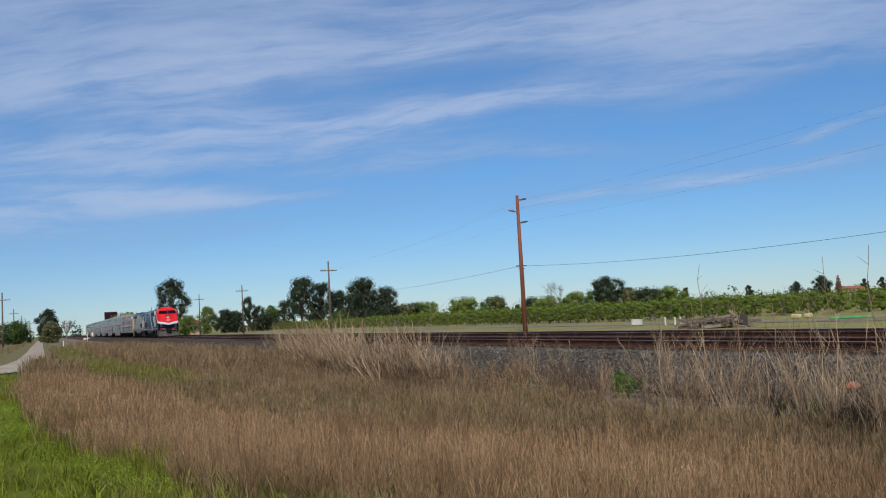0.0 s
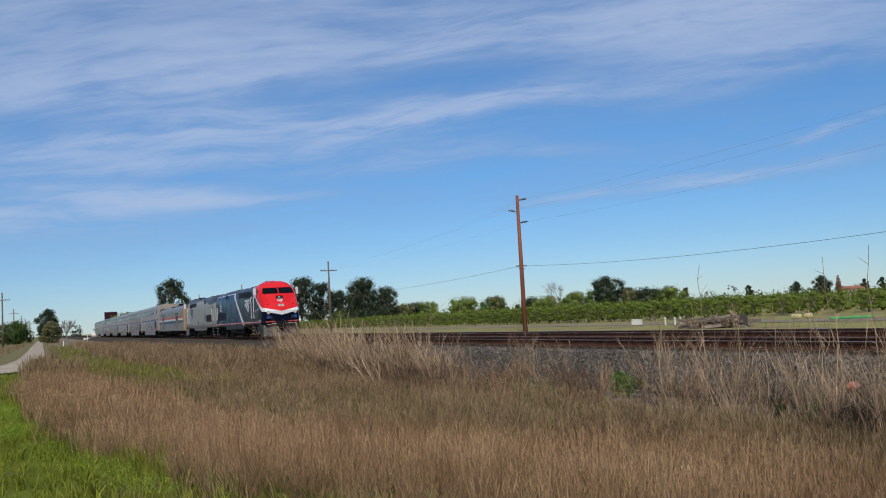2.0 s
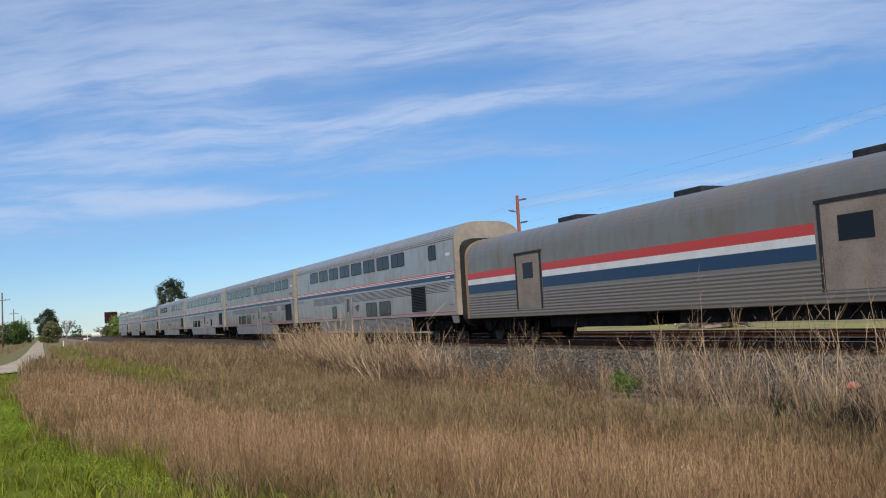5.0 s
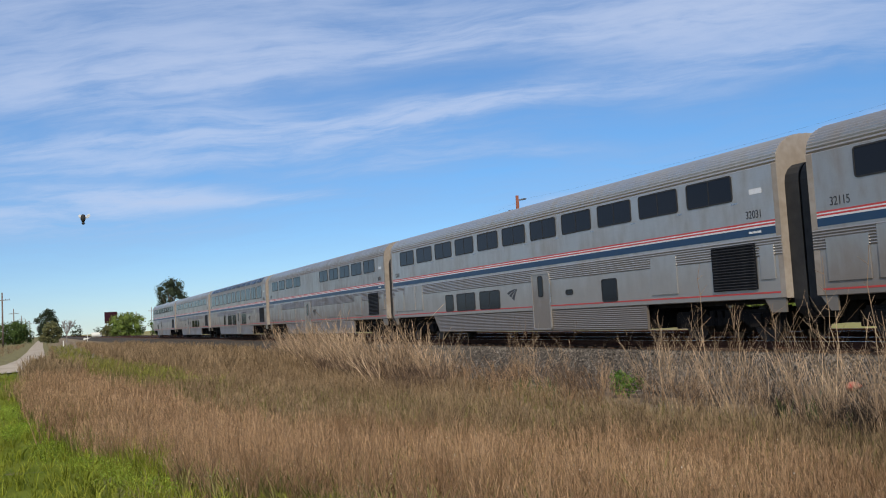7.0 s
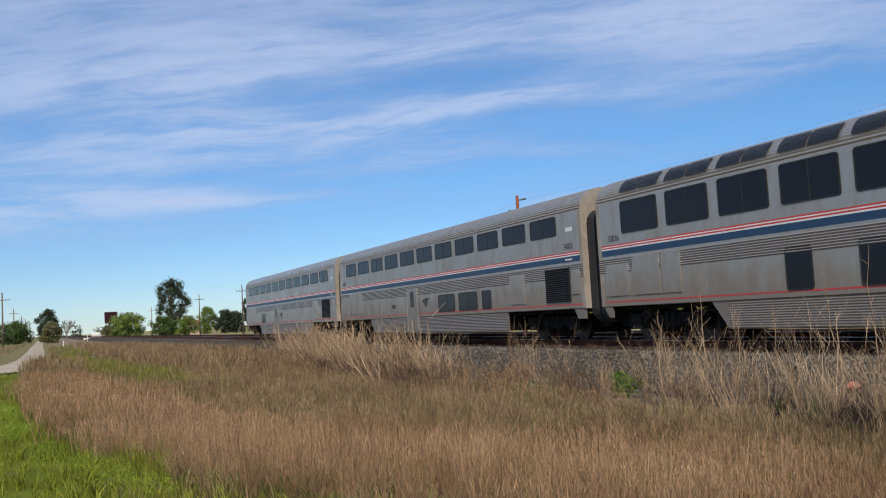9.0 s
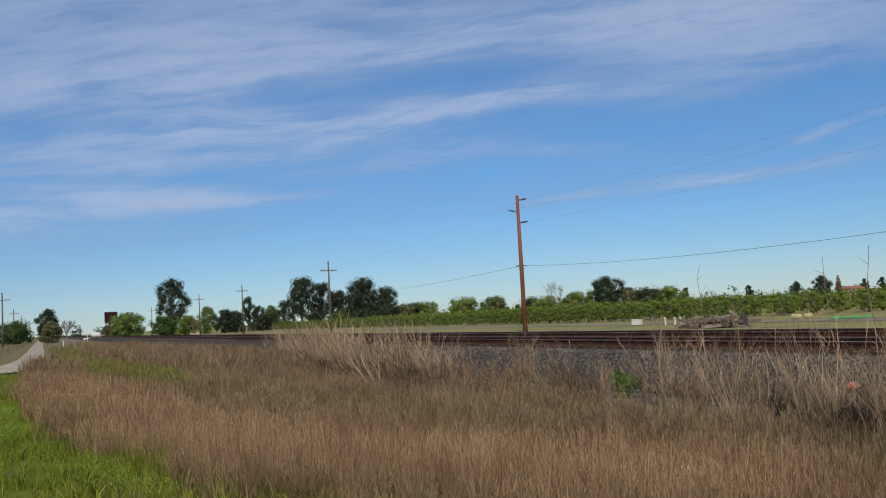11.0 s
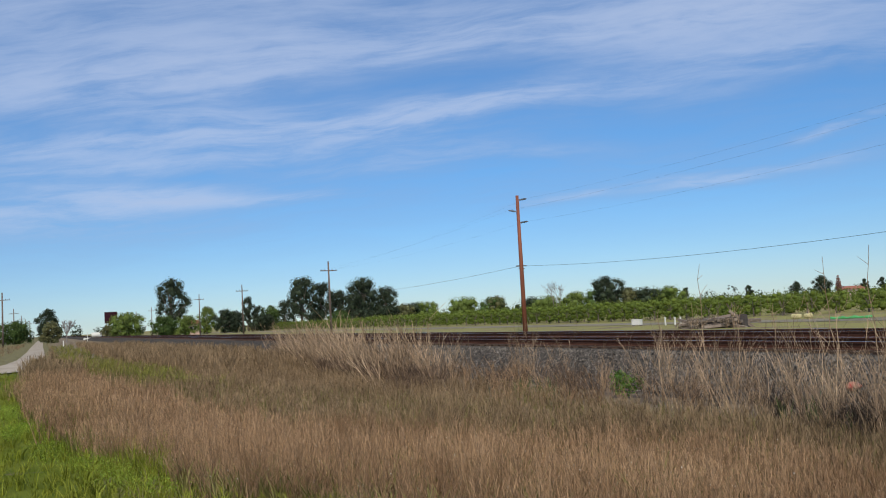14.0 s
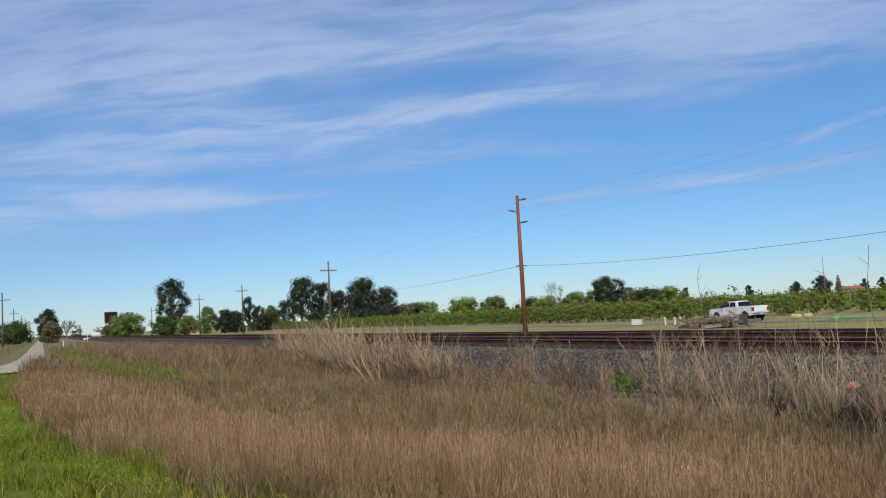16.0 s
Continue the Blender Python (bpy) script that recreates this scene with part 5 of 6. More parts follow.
for i in range(15):
    rng = random.Random(i)
    x, y = -372 + 5.6 * i + rng.uniform(-6, 6), 122 + 8.2 * i + rng.uniform(-4, 4)
    leaf = (LEAF_SPRING, LEAF_MID, LEAF_DULL, LEAF_DARK, LEAF_SPRING)[i % 5]
    tree(x, y, rng.uniform(7.5, 10.0), rng.uniform(11, 16), leaf, ("bright green", "mid green", "olive", "dark", "yellow-green")[i % 5] + " tree in the row behind the orchard", 80 + i, 0.0, 0.7)
bare_tree(-298, 183.5, 12.5, 9.0, 3)
bare_tree(-236, 5.0, 5.6, 5.0, 4)


def far_woods():
    """The low wooded line along the whole horizon."""
    rng = np.random.default_rng(9)
    cs, rs = [], []
    for i in range(420):
        a = radians(-75 + 165 * rng.random())
        d = 620 + 420 * rng.random()
        r = 2.5 + 3.0 * rng.random()
        cs.append((-d * math.cos(a), d * math.sin(a), -1 + r * 0.9))
        rs.append(r)
    v, f = leaf_quads(rng, cs, rs, 26000, 0.8, 0.5)
    tagged(quick_mesh("far_woods", v, f, LEAF_DARK), "low dark line of woods along the horizon", "woods", kind="stuff")


far_woods()


def orchard_tree_mesh(rng, leaves, size, core=1):
    n = 9
    cs = [(1.15 * math.cos(i * 2.4) * (0.4 + 0.6 * rng.random()), 1.15 * math.sin(i * 2.4) * (0.4 + 0.6 * rng.random()), 0.40 + 2.0 * i / n) for i in range(n)]
    rs = [0.62 + 0.25 * rng.random() for _ in range(n)]
    return with_cores(rng, leaf_quads(rng, cs, rs, leaves, size, 0.1, 0.8), cs[::core], rs[::core], 0.30 + 0.06 * core, 0.8)


def orchard_edge(x):
    return lerp_rows([(-420, 76), (-290, 74), (-140, 68), (-95, 68.5), (-80, 72), (-62, 82), (-30, 104)], x)


def build_orchard():
    rng = np.random.default_rng(12)
    # the first two rows as single trees
    crowns = []
    for k in range(4):
        v, f = orchard_tree_mesh(rng, 900, 0.062)
        ob = quick_mesh("crown", v, f, LEAF_ORCHARD)
        crowns.append(ob.data)
        bpy.data.objects.remove(ob)

    def trunk(b):
        rod(b, (0, 0, 0), (0.03, 0, 0.95), 0.10, 0.07, 7)
        for i in range(4):
            rod(b, (0.03, 0, 0.85), (0.5 * math.cos(i * 1.6), 0.5 * math.sin(i * 1.6), 1.7), 0.05, 0.02, 5)
    bark = kept(("trunk", "orchard"), trunk, BARK)
    x = -330.0
    spots = []
    while x < -32:
        for row in range(2):
            spots.append((x + rng.normal() * 0.25, orchard_edge(x) + row * 4.5 + rng.normal() * 0.25))
        x += 2.6 if x > -140 else 4.2
    for i, (x, y) in enumerate(spots):
        s = 0.95 + 0.2 * rng.random()
        t = thing("orchard_tree", "young leafy orchard tree in a row", "tree", "orchard trees", pose(x, y, ground_z(x, y), 0, 0, 360 * rng.random()))
        t.scale = (s, s, s)
        share("trunk", bark, t)
        share("crown", crowns[i % 4], t)
    # the rows behind them
    kinds = [orchard_tree_mesh(rng, 66, 0.13, 5) for _ in range(4)]
    vs, fs, at = [], [], 0
    row = 2
    while row < 36:
        step = 4.4 if row < 12 else 6.5
        x = -400.0
        while x < -20:
            y = orchard_edge(x) + row * 4.5
            if y < 300:
                v, f = kinds[int(rng.integers(4))]
                a, s = rng.random() * 6.283, 0.95 + 0.22 * rng.random()
                c, d = math.cos(a) * s, math.sin(a) * s
                q = np.stack([v[:, 0] * c - v[:, 1] * d + x + rng.normal() * 0.3, v[:, 0] * d + v[:, 1] * c + y + rng.normal() * 0.3, v[:, 2] * s - 1.2], 1)
                vs.append(q)
                fs.append(f + at)
                at += len(v)
            x += step
        row += 1 if row < 14 else 2
    tagged(quick_mesh("orchard_rows", np.concatenate(vs), np.concatenate(fs), LEAF_ORCHARD), "rows of leafy green orchard trees", "orchard", kind="stuff")


build_orchard()


# ---- small things across the line ----
CREAM = rough_stuff("cream_paint", (0.72, 0.70, 0.62), (0.62, 0.60, 0.52), 2, 20, 0.6, depth=0)
TERRACOTTA = rough_stuff("terracotta_roof", (0.42, 0.17, 0.12), (0.34, 0.13, 0.10), 0.6, 6, 0.8, stretch=(4, 1, 1))
PLASTER = rough_stuff("pink_plaster", (0.58, 0.40, 0.33), (0.50, 0.35, 0.29), 0.5, 6, 0.85)
MAROON = rough_stuff("dark_maroon_board", (0.030, 0.008, 0.014), (0.042, 0.013, 0.019), 0.6, 8, 0.8, spec=0.1)


def house(x, y, l, w, h, turn, label, wall=None):
    hs = thing("house", label, "house", "", pose(x, y, ground_z(x, y), 0, 0, turn))
    part("wall", box(bmesh.new(), (-l / 2, -w / 2, 0), (l / 2, w / 2, h)), wall or PLASTER, hs)
    b = bmesh.new()
    prism(b, [(-l / 2 - 0.5, h), (l / 2 + 0.5, h), (l / 2 - l * 0.2, h + 1.3), (-l / 2 + l * 0.2, h + 1.3)], -w / 2 - 0.5, w / 2 + 0.5)
    part("roof", b, TERRACOTTA, hs, "low tiled roof")
    for i in range(4):
        xx = -l / 2 + (i + 0.5) * l / 4
        win = part("window", box(bmesh.new(), (xx - 0.6, -w / 2 - 0.04, h * 0.4), (xx + 0.6, -w / 2 + 0.02, h * 0.8)), CREAM, hs)
        part("pane", box(bmesh.new(), (xx - 0.5, -w / 2 - 0.06, h * 0.43), (xx + 0.5, -w / 2 - 0.035, h * 0.77)), GLASS, win)


house(-266, 308, 9, 6, 3.1, 52, "pink plastered farmhouse with a low tiled roof behind the orchard")
house(-258, 328, 14, 7, 2.7, 52, "long low tiled farm building behind the orchard")
house(-305, 45.6, 5, 6, 3.6, 80, "small pale house among the trees beside the railway")

cyp = thing("cypress", "slim reddish-brown cypress by the farmhouse", "tree", "", pose(-265.1, 299.5, -1.25))
part("trunk", rod(bmesh.new(), (0, 0, 0), (0, 0, 4), 0.2, 0.1, 6), BARK, cyp)
v_, f_ = leaf_quads(np.random.default_rng(5), [(0, 0, 1.5 + 0.9 * i) for i in range(9)], [0.9, 1.1, 1.2, 1.2, 1.15, 1.0, 0.9, 0.7, 0.4], 900, 0.3, 0.4)
quick_mesh("crown", v_, f_, rough_stuff("rust_foliage", (0.16, 0.07, 0.05), (0.22, 0.10, 0.07), 0.5, 3, 0.8, depth=0, island=0.3)).parent = cyp

bill = thing("billboard", "dark maroon billboard on two posts beside the railway", "billboard", "", pose(-379, 24.6, -1.02, 0, 0, 88))
part("board", box(bmesh.new(), (-2.4, -0.15, 5.9), (2.4, 0.15, 10.4), 0.05), MAROON, bill)
for x in (-1.6, 1.6):
    part("post", rod(bmesh.new(), (x, 0, 0), (x, 0, 6.2), 0.18, 0.18, 8), POLE_GREY, bill)

tank = thing("storage_tank", "white tank and trailer beside the line far off", "tank", "", pose(-330, 15.6, -1.02, 0, 0, 85))
part("vessel", rod(bmesh.new(), (-0.6, 0, 1.6), (2.6, 0, 1.6), 0.9, 0.9, 16), CREAM, tank)
part("frame", box(bmesh.new(), (-3.2, -0.9, 0.0), (2.8, 0.9, 0.75), 0.04), CREAM, tank)


def marker_post(x, y, h, label):
    p = thing("marker_post", label, "post", "white marker posts", pose(x, y, (bank_z(y) if 12.5 < y < 26 else ground_z(x, y)) - 0.05))
    part("shaft", box(bmesh.new(), (-0.06, -0.06, 0), (0.06, 0.06, h), 0.015), CREAM, p)
    part("cap", box(bmesh.new(), (-0.075, -0.075, h - 0.02), (0.075, 0.075, h + 0.05), 0.015), CREAM, p)


marker_post(-121.7, 2.2, 1.0, "white trail marker post among the weeds")
marker_post(-225, 9.3, 2.4, "white railway marker post on the bank")
for x, y in ((-68.4, 54.9), (-67.6, 55.4), (-66.9, 55.5)):
    marker_post(x, y - 0.8, 0.75, "short white roadside post")

crate = thing("utility_box", "white roadside utility box on short legs", "utility box", "", pose(-72.3, 53.7, ground_z(-72.3, 53.7), 0, 0, 25))
part("cabinet", box(bmesh.new(), (-0.48, -0.25, 0.08), (0.48, 0.25, 0.62), 0.03), CREAM, crate)
part("lid", box(bmesh.new(), (-0.51, -0.28, 0.6), (0.51, 0.28, 0.66), 0.02), CREAM, crate)
for x in (-0.4, 0.4):
    part("leg", box(bmesh.new(), (x - 0.05, -0.2, -0.03), (x + 0.05, 0.2, 0.1)), POLE_GREY, crate)

LOG = rough_stuff("grey_weathered_timber", (0.25, 0.20, 0.155), (0.13, 0.095, 0.07), 1.0, 10, 0.9, stretch=(0.5, 3, 3), each=0.4)


DARK_WOOD = rough_stuff("charred_wood", (0.035, 0.028, 0.024), (0.07, 0.055, 0.045), 1.5, 10, 0.9)


def tie_heap():
    rng = random.Random(6)
    hp = thing("timber_heap", "heap of old grey railway ties and brush beside the line", "timber heap", "", pose(-52.6, 46.2, ground_z(-52.6, 46.2), 0, 0, 25))
    me = kept(("tie", "old"), lambda b: box(b, (-1.3, -0.12, -0.1), (1.3, 0.12, 0.1), 0.012), LOG)
    for i in range(26):
        layer = i // 11
        x = rng.uniform(-2.6 + 0.55 * layer, 2.4 - 0.35 * layer)
        share("tie", me, hp, "", pose(x, rng.uniform(-0.7, 0.7), 0.12 + layer * 0.24 + rng.uniform(0, 0.1), rng.uniform(-15, 15), rng.uniform(-14, 14), rng.uniform(-35, 35)))
    share("tie", me, hp, "", pose(2.3, 0.0, 0.45, 0, 38, 30))
    part("stump", rod(bmesh.new(), (2.2, 0, -0.05), (2.15, 0.05, 0.95), 0.42, 0.34, 11), DARK_WOOD, hp, "dark stump")
    v, f = leaf_quads(np.random.default_rng(8), [(-2.4, 0, 0.2), (-1.2, -0.5, 0.45), (0.0, -0.3, 0.62), (1.2, -0.5, 0.5), (-0.6, -0.9, 0.3)], [0.8, 0.8, 0.7, 0.55, 0.6], 2600, 0.06, 0.2, 0.6)
    quick_mesh("brush", v, f, rough_stuff("dead_brush", (0.28, 0.215, 0.15), (0.2, 0.15, 0.10), 1, 8, 0.9, depth=0, island=0.4)).parent = hp


tie_heap()
for x, y, l in ((-62.8, 65.1, 0.9), (-62.0, 65.8, 0.7)):
    s_ = thing("hay_sack", "pale yellow sack lying on the field edge", "sack", "pale sacks", pose(x, y, ground_z(x, y) + 0.01, 0, 0, 20))
    b_ = bmesh.new()
    box(b_, (-l / 2, -0.25, 0), (l / 2, 0.25, 0.42), 0.12)
    part("sack", b_, rough_stuff("yellow_sack", (0.62, 0.54, 0.26), (0.52, 0.44, 0.22), 2, 14, 0.8), s_, smooth=True)
net = thing("plastic_netting", "bright green plastic netting laid along the field", "netting", "", pose(-53.0, 61.0, ground_z(-53, 63) + 0.045, 0, 0, 40))
b_ = bmesh.new()
box(b_, (-1.6, -0.25, 0.0), (1.6, 0.3, 0.26), 0.09)
bmesh.ops.subdivide_edges(b_, edges=[e_ for e_ in b_.edges if abs(e_.verts[0].co.x - e_.verts[1].co.x) > 2], cuts=9)
for v_ in b_.verts:
    v_.co.z *= 0.75 + 0.5 * noise.noise((v_.co.x * 2.1, 0, 0))
    v_.co.y += 0.2 * noise.noise((v_.co.x * 1.3, 4, 0))
part("roll", b_, rough_stuff("green_plastic", (0.05, 0.30, 0.07), (0.08, 0.38, 0.11), 2, 14, 0.6), net)
rag = thing("litter_bag", "crumpled red and tan bag on the ballast", "litter", "", pose(-11.6, 13.3, bank_z(13.3) + 0.02, 0, -15, 30))
b_ = bmesh.new()
bmesh.ops.create_icosphere(b_, subdivisions=2, radius=0.12)
for v_ in b_.verts:
    v_.co = Vector((v_.co.x * 1.2, v_.co.y * 0.8, v_.co.z * 0.7 + 0.1)) * (1 + 0.35 * noise.noise(v_.co * 9))
part("bag", b_, rough_stuff("red_wrapper", (0.40, 0.060, 0.035), (0.44, 0.26, 0.17), 5, 25, 0.5), rag)
b_ = bmesh.new()
bmesh.ops.create_icosphere(b_, subdivisions=1, radius=0.08, matrix=Matrix.Translation((-0.3, 0, 0.06)))
part("scrap", b_, rough_stuff("tan_wrapper", (0.62, 0.46, 0.30), (0.5, 0.36, 0.24), 5, 25, 0.6), rag)


# ---- the white pickup on the road ----
PICKUP_PAINT = surface("white_car_paint", lambda n, v: {"color": n.mix(n.step(n.noise(v, 2.0, 4), 0.35, 0.7), (0.80, 0.80, 0.80), (0.70, 0.69, 0.67)), "rough": 0.25})
TYRE = rough_stuff("tyre_rubber", (0.015, 0.015, 0.016), (0.03, 0.03, 0.03), 4, 30, 0.8)
TAIL = rough_stuff("red_tail_lamp", (0.45, 0.02, 0.02), (0.35, 0.02, 0.02), 4, 20, 0.2, depth=0)
PICKUP_Y = 60.4


def build_pickup():
    """x runs towards the nose; wheels at +1.9 and -1.9."""
    car = thing("pickup_truck", "white crew-cab pickup truck driving on the road", "pickup truck", "", pose(287, PICKUP_Y, ground_z(0, PICKUP_Y) + 0.04, 0, 0, 180))

    def side(cut, top):
        return cut + top
    arch = lambda c: [(c - 0.50, 0.55)] + [(c + 0.48 * math.cos(radians(a)), 0.52 + 0.46 * math.sin(radians(a))) for a in range(165, 0, -15)] + [(c + 0.50, 0.55)]
    low = [(-2.88, 0.62)] + arch(-1.9)[0:0] + [(-2.45, 0.52)] + arch(-1.9) + [(-1.3, 0.48), (1.3, 0.48)] + arch(1.9) + [(2.5, 0.50), (2.86, 0.60)]
    up = [(2.92, 0.85), (2.86, 1.12), (2.70, 1.22), (1.55, 1.30), (1.0, 1.33), (-0.95, 1.33), (-0.98, 1.34), (-2.86, 1.34), (-2.92, 1.0)]
    b = bmesh.new()
    prism(b, low + up, -0.98, 0.98)
    bmesh.ops.triangulate(b, faces=[f for f in b.faces if len(f.verts) > 4])
    part("body", b, PICKUP_PAINT, car, "white painted body")
    b = bmesh.new()
    cabin = [(1.22, 1.31, 0.93), (0.42, 1.90, 0.70), (-0.70, 1.93, 0.70), (-1.02, 1.32, 0.93)]
    rows = [[b.verts.new((x, s * w, z)) for s in (-1, 1)] for x, z, w in cabin]
    for p, q in zip(rows, rows[1:] + rows[:1]):
        b.faces.new((p[0], p[1], q[1], q[0]))
    b.faces.new([r[0] for r in rows])
    b.faces.new([r[1] for r in rows][::-1])
    bmesh.ops.recalc_face_normals(b, faces=b.faces[:])
    bmesh.ops.bevel(b, geom=b.edges[:], offset=0.04, segments=2, affect="EDGES")
    part("cab", b, PICKUP_PAINT, car, "white cab with dark glass")

    def pane(name, corners, lift):
        bm = bmesh.new()
        bm.faces.new([bm.verts.new(Vector(c)) for c in corners])
        bmesh.ops.recalc_face_normals(bm, faces=bm.faces[:])
        bmesh.ops.solidify(bm, geom=bm.faces[:], thickness=0.02)
        for v in bm.verts:
            v.co += Vector(lift)
        part(name, bm, GLASS, car, "dark car glass")
    for s in (-1, 1):
        f = lambda z: s * (0.93 - (z - 1.32) * 0.385)
        pane("side_window", [(1.02, f(1.40), 1.40), (0.40, f(1.80), 1.80), (0.18, f(1.82), 1.82), (0.18, f(1.40), 1.40)], (0, s * 0.022, 0))
        pane("side_window", [(0.08, f(1.40), 1.40), (0.08, f(1.82), 1.82), (-0.52, f(1.82), 1.82), (-0.72, f(1.40), 1.40)], (0, s * 0.022, 0))
        for x in (1.0, 0.12, -0.85):
            part("door_seam", box(bmesh.new(), (x - 0.008, s * 0.98 - 0.004, 0.55), (x + 0.008, s * 0.98 + 0.004, 1.3)), STEEL_DARK, car)
        for x in (0.28, -0.62):
            part("door_handle", box(bmesh.new(), (x, s * 1.0 - 0.02, 1.12), (x + 0.2, s * 1.0 + 0.02, 1.16), 0.008), CHROME, car)
        mir = part("mirror", box(bmesh.new(), (0.85, s * 1.1 - 0.12, 1.36), (1.0, s * 1.1 + 0.12, 1.58), 0.03), RUBBER, car, "black wing mirror")
        part("tail_lamp", box(bmesh.new(), (-2.935, s * 0.86 - 0.11, 0.92), (-2.80, s * 0.86 + 0.125, 1.28), 0.02), TAIL, car, "red tail lamp")
        part("headlamp", box(bmesh.new(), (2.70, s * 0.80 - 0.17, 0.92), (2.90, s * 0.80 + 0.18, 1.1), 0.02), CHROME, car)
        part("sill", box(bmesh.new(), (-1.3, s * 0.96 - 0.05, 0.42), (1.3, s * 0.96 + 0.05, 0.50), 0.01), RUBBER, car)
        part("wheel_arch", rod(bmesh.new(), (1.9, s * 0.3, 0.52), (1.9, s * 0.96, 0.52), 0.46, n=20), RUBBER, car)
        part("wheel_arch", rod(bmesh.new(), (-1.9, s * 0.3, 0.52), (-1.9, s * 0.96, 0.52), 0.46, n=20), RUBBER, car)
        for x in (1.9, -1.9):
            def tyre(bm):
                rod(bm, (0, -0.13, 0), (0, 0.13, 0), 0.41, n=24)
            w = share("wheel", kept(("tyre", 1), tyre, TYRE), car, "", pose(x, s * 0.86, 0.41))
            part("rim", rod(bmesh.new(), (0, s * 0.10, 0), (0, s * 0.14, 0), 0.26, 0.24, 16), CHROME, w, "bright alloy rim")
    pane("windscreen", [(1.16, 0.82, 1.38), (1.16, -0.82, 1.38), (0.52, -0.66, 1.85), (0.52, 0.66, 1.85)], (0.03, 0, 0.03))
    pane("rear_window", [(-0.98, 0.80, 1.42), (-0.98, -0.80, 1.42), (-0.76, -0.64, 1.84), (-0.76, 0.64, 1.84)], (-0.03, 0, 0.01))
    bed = bmesh.new()
    box(bed, (-2.78, -0.80, 1.30), (-1.05, 0.80, 1.350))
    part("bed_floor", bed, STEEL_DARK, car, "dark load bed")
    for y0, y1 in ((-0.98, -0.86), (0.86, 0.98)):
        part("bed_rail", box(bmesh.new(), (-2.9, y0, 1.32), (-0.98, y1, 1.42), 0.03), PICKUP_PAINT, car)
    part("tailgate", box(bmesh.new(), (-2.95, -0.76, 0.86), (-2.86, 0.76, 1.42), 0.03), PICKUP_PAINT, car, "white tailgate")
    part("rear_bumper", box(bmesh.new(), (-3.06, -0.95, 0.55), (-2.84, 0.95, 0.80), 0.04), CHROME, car, "chrome rear bumper")
    part("front_bumper", box(bmesh.new(), (2.78, -0.96, 0.50), (3.0, 0.96, 0.76), 0.05), CHROME, car)
    part("grille", box(bmesh.new(), (2.84, -0.6, 0.82), (2.935, 0.6, 1.12), 0.03), RUBBER, car)
    bars(car, 0, 0.70, 0.3, 0.13, -1, 0.0, WHITE, 1, "number_plate").matrix_basis = pose(-3.07, 0, 0.68, 0, 0, -90)
    b = bmesh.new()
    box(b, (-2.7, -0.7, 0.38), (2.6, 0.7, 0.6))
    part("chassis", b, GRIME, car)
    return car


pickup = build_pickup()


# ---- weeds and grass of the near field ----
def strip(pts, w0, w1, turn):
    """A thin tapering blade along points, facing one way."""
    side = np.array([math.cos(turn), math.sin(turn), 0.0])
    v, f = [], []
    k = len(pts)
    for i, p in enumerate(pts):
        w = (w0 + (w1 - w0) * i / (k - 1)) / 2
        v += [p - side * w, p + side * w]
    for i in range(k - 1):
        f.append((2 * i, 2 * i + 1, 2 * i + 3, 2 * i + 2))
    return v, f


def join(pieces):
    vs, fs, n = [], [], 0
    for v, f in pieces:
        vs.append(np.asarray(v, float).reshape(-1, 3))
        fs.append(np.asarray(f, int) + n)
        n += len(vs[-1])
    return np.concatenate(vs), np.concatenate(fs)


def weed(rng, stems, twigs, h, w, spread=0.35, bushy=0.22):
    """A dry branching weed."""
    out = []
    for s in range(stems):
        a, lean = rng.random() * 6.283, spread * rng.random() ** 0.7
        d = np.array([math.cos(a) * lean, math.sin(a) * lean, 1.0])
        p0 = np.array([math.cos(a), math.sin(a), 0]) * 0.05 * rng.random()
        hh = h * (0.6 + 0.5 * rng.random())
        bend = rng.normal(size=3) * 0.05 * hh
        mid = p0 + d * hh * 0.55 + bend
        top = p0 + d * hh + bend * 0.3
        out.append(strip([p0, mid, top], w, w * 0.4, rng.random() * 3.14))
        for t in range(twigs):
            g = 0.35 + 0.6 * rng.random()
            q = p0 + (mid - p0) * min(g / 0.55, 1) if g < 0.55 else mid + (top - mid) * (g - 0.55) / 0.45
            a2 = rng.random() * 6.283
            ln = bushy * h * (0.5 + 0.8 * rng.random())
            e = q + np.array([math.cos(a2) * 0.55, math.sin(a2) * 0.55, 0.9]) * ln
            out.append(strip([q, e], w * 0.7, w * 0.35, rng.random() * 3.14))
    return join(out)


def tuft(rng, blades, h, w, droop=0.5):
    """A tuft of grass blades."""
    out = []
    for _ in range(blades):
        a = rng.random() * 6.283
        hh = h * (0.5 + 0.6 * rng.random())
        r = np.array([math.cos(a), math.sin(a), 0])
        p0 = r * 0.06 * rng.random()
        out.append(strip([p0, p0 + r * hh * 0.2 + np.array([0, 0, hh * 0.65]), p0 + r * hh * droop + np.array([0, 0, hh * 0.95])], w, w * 0.25, a + 1.57 + rng.normal() * 0.4))
    return join(out)


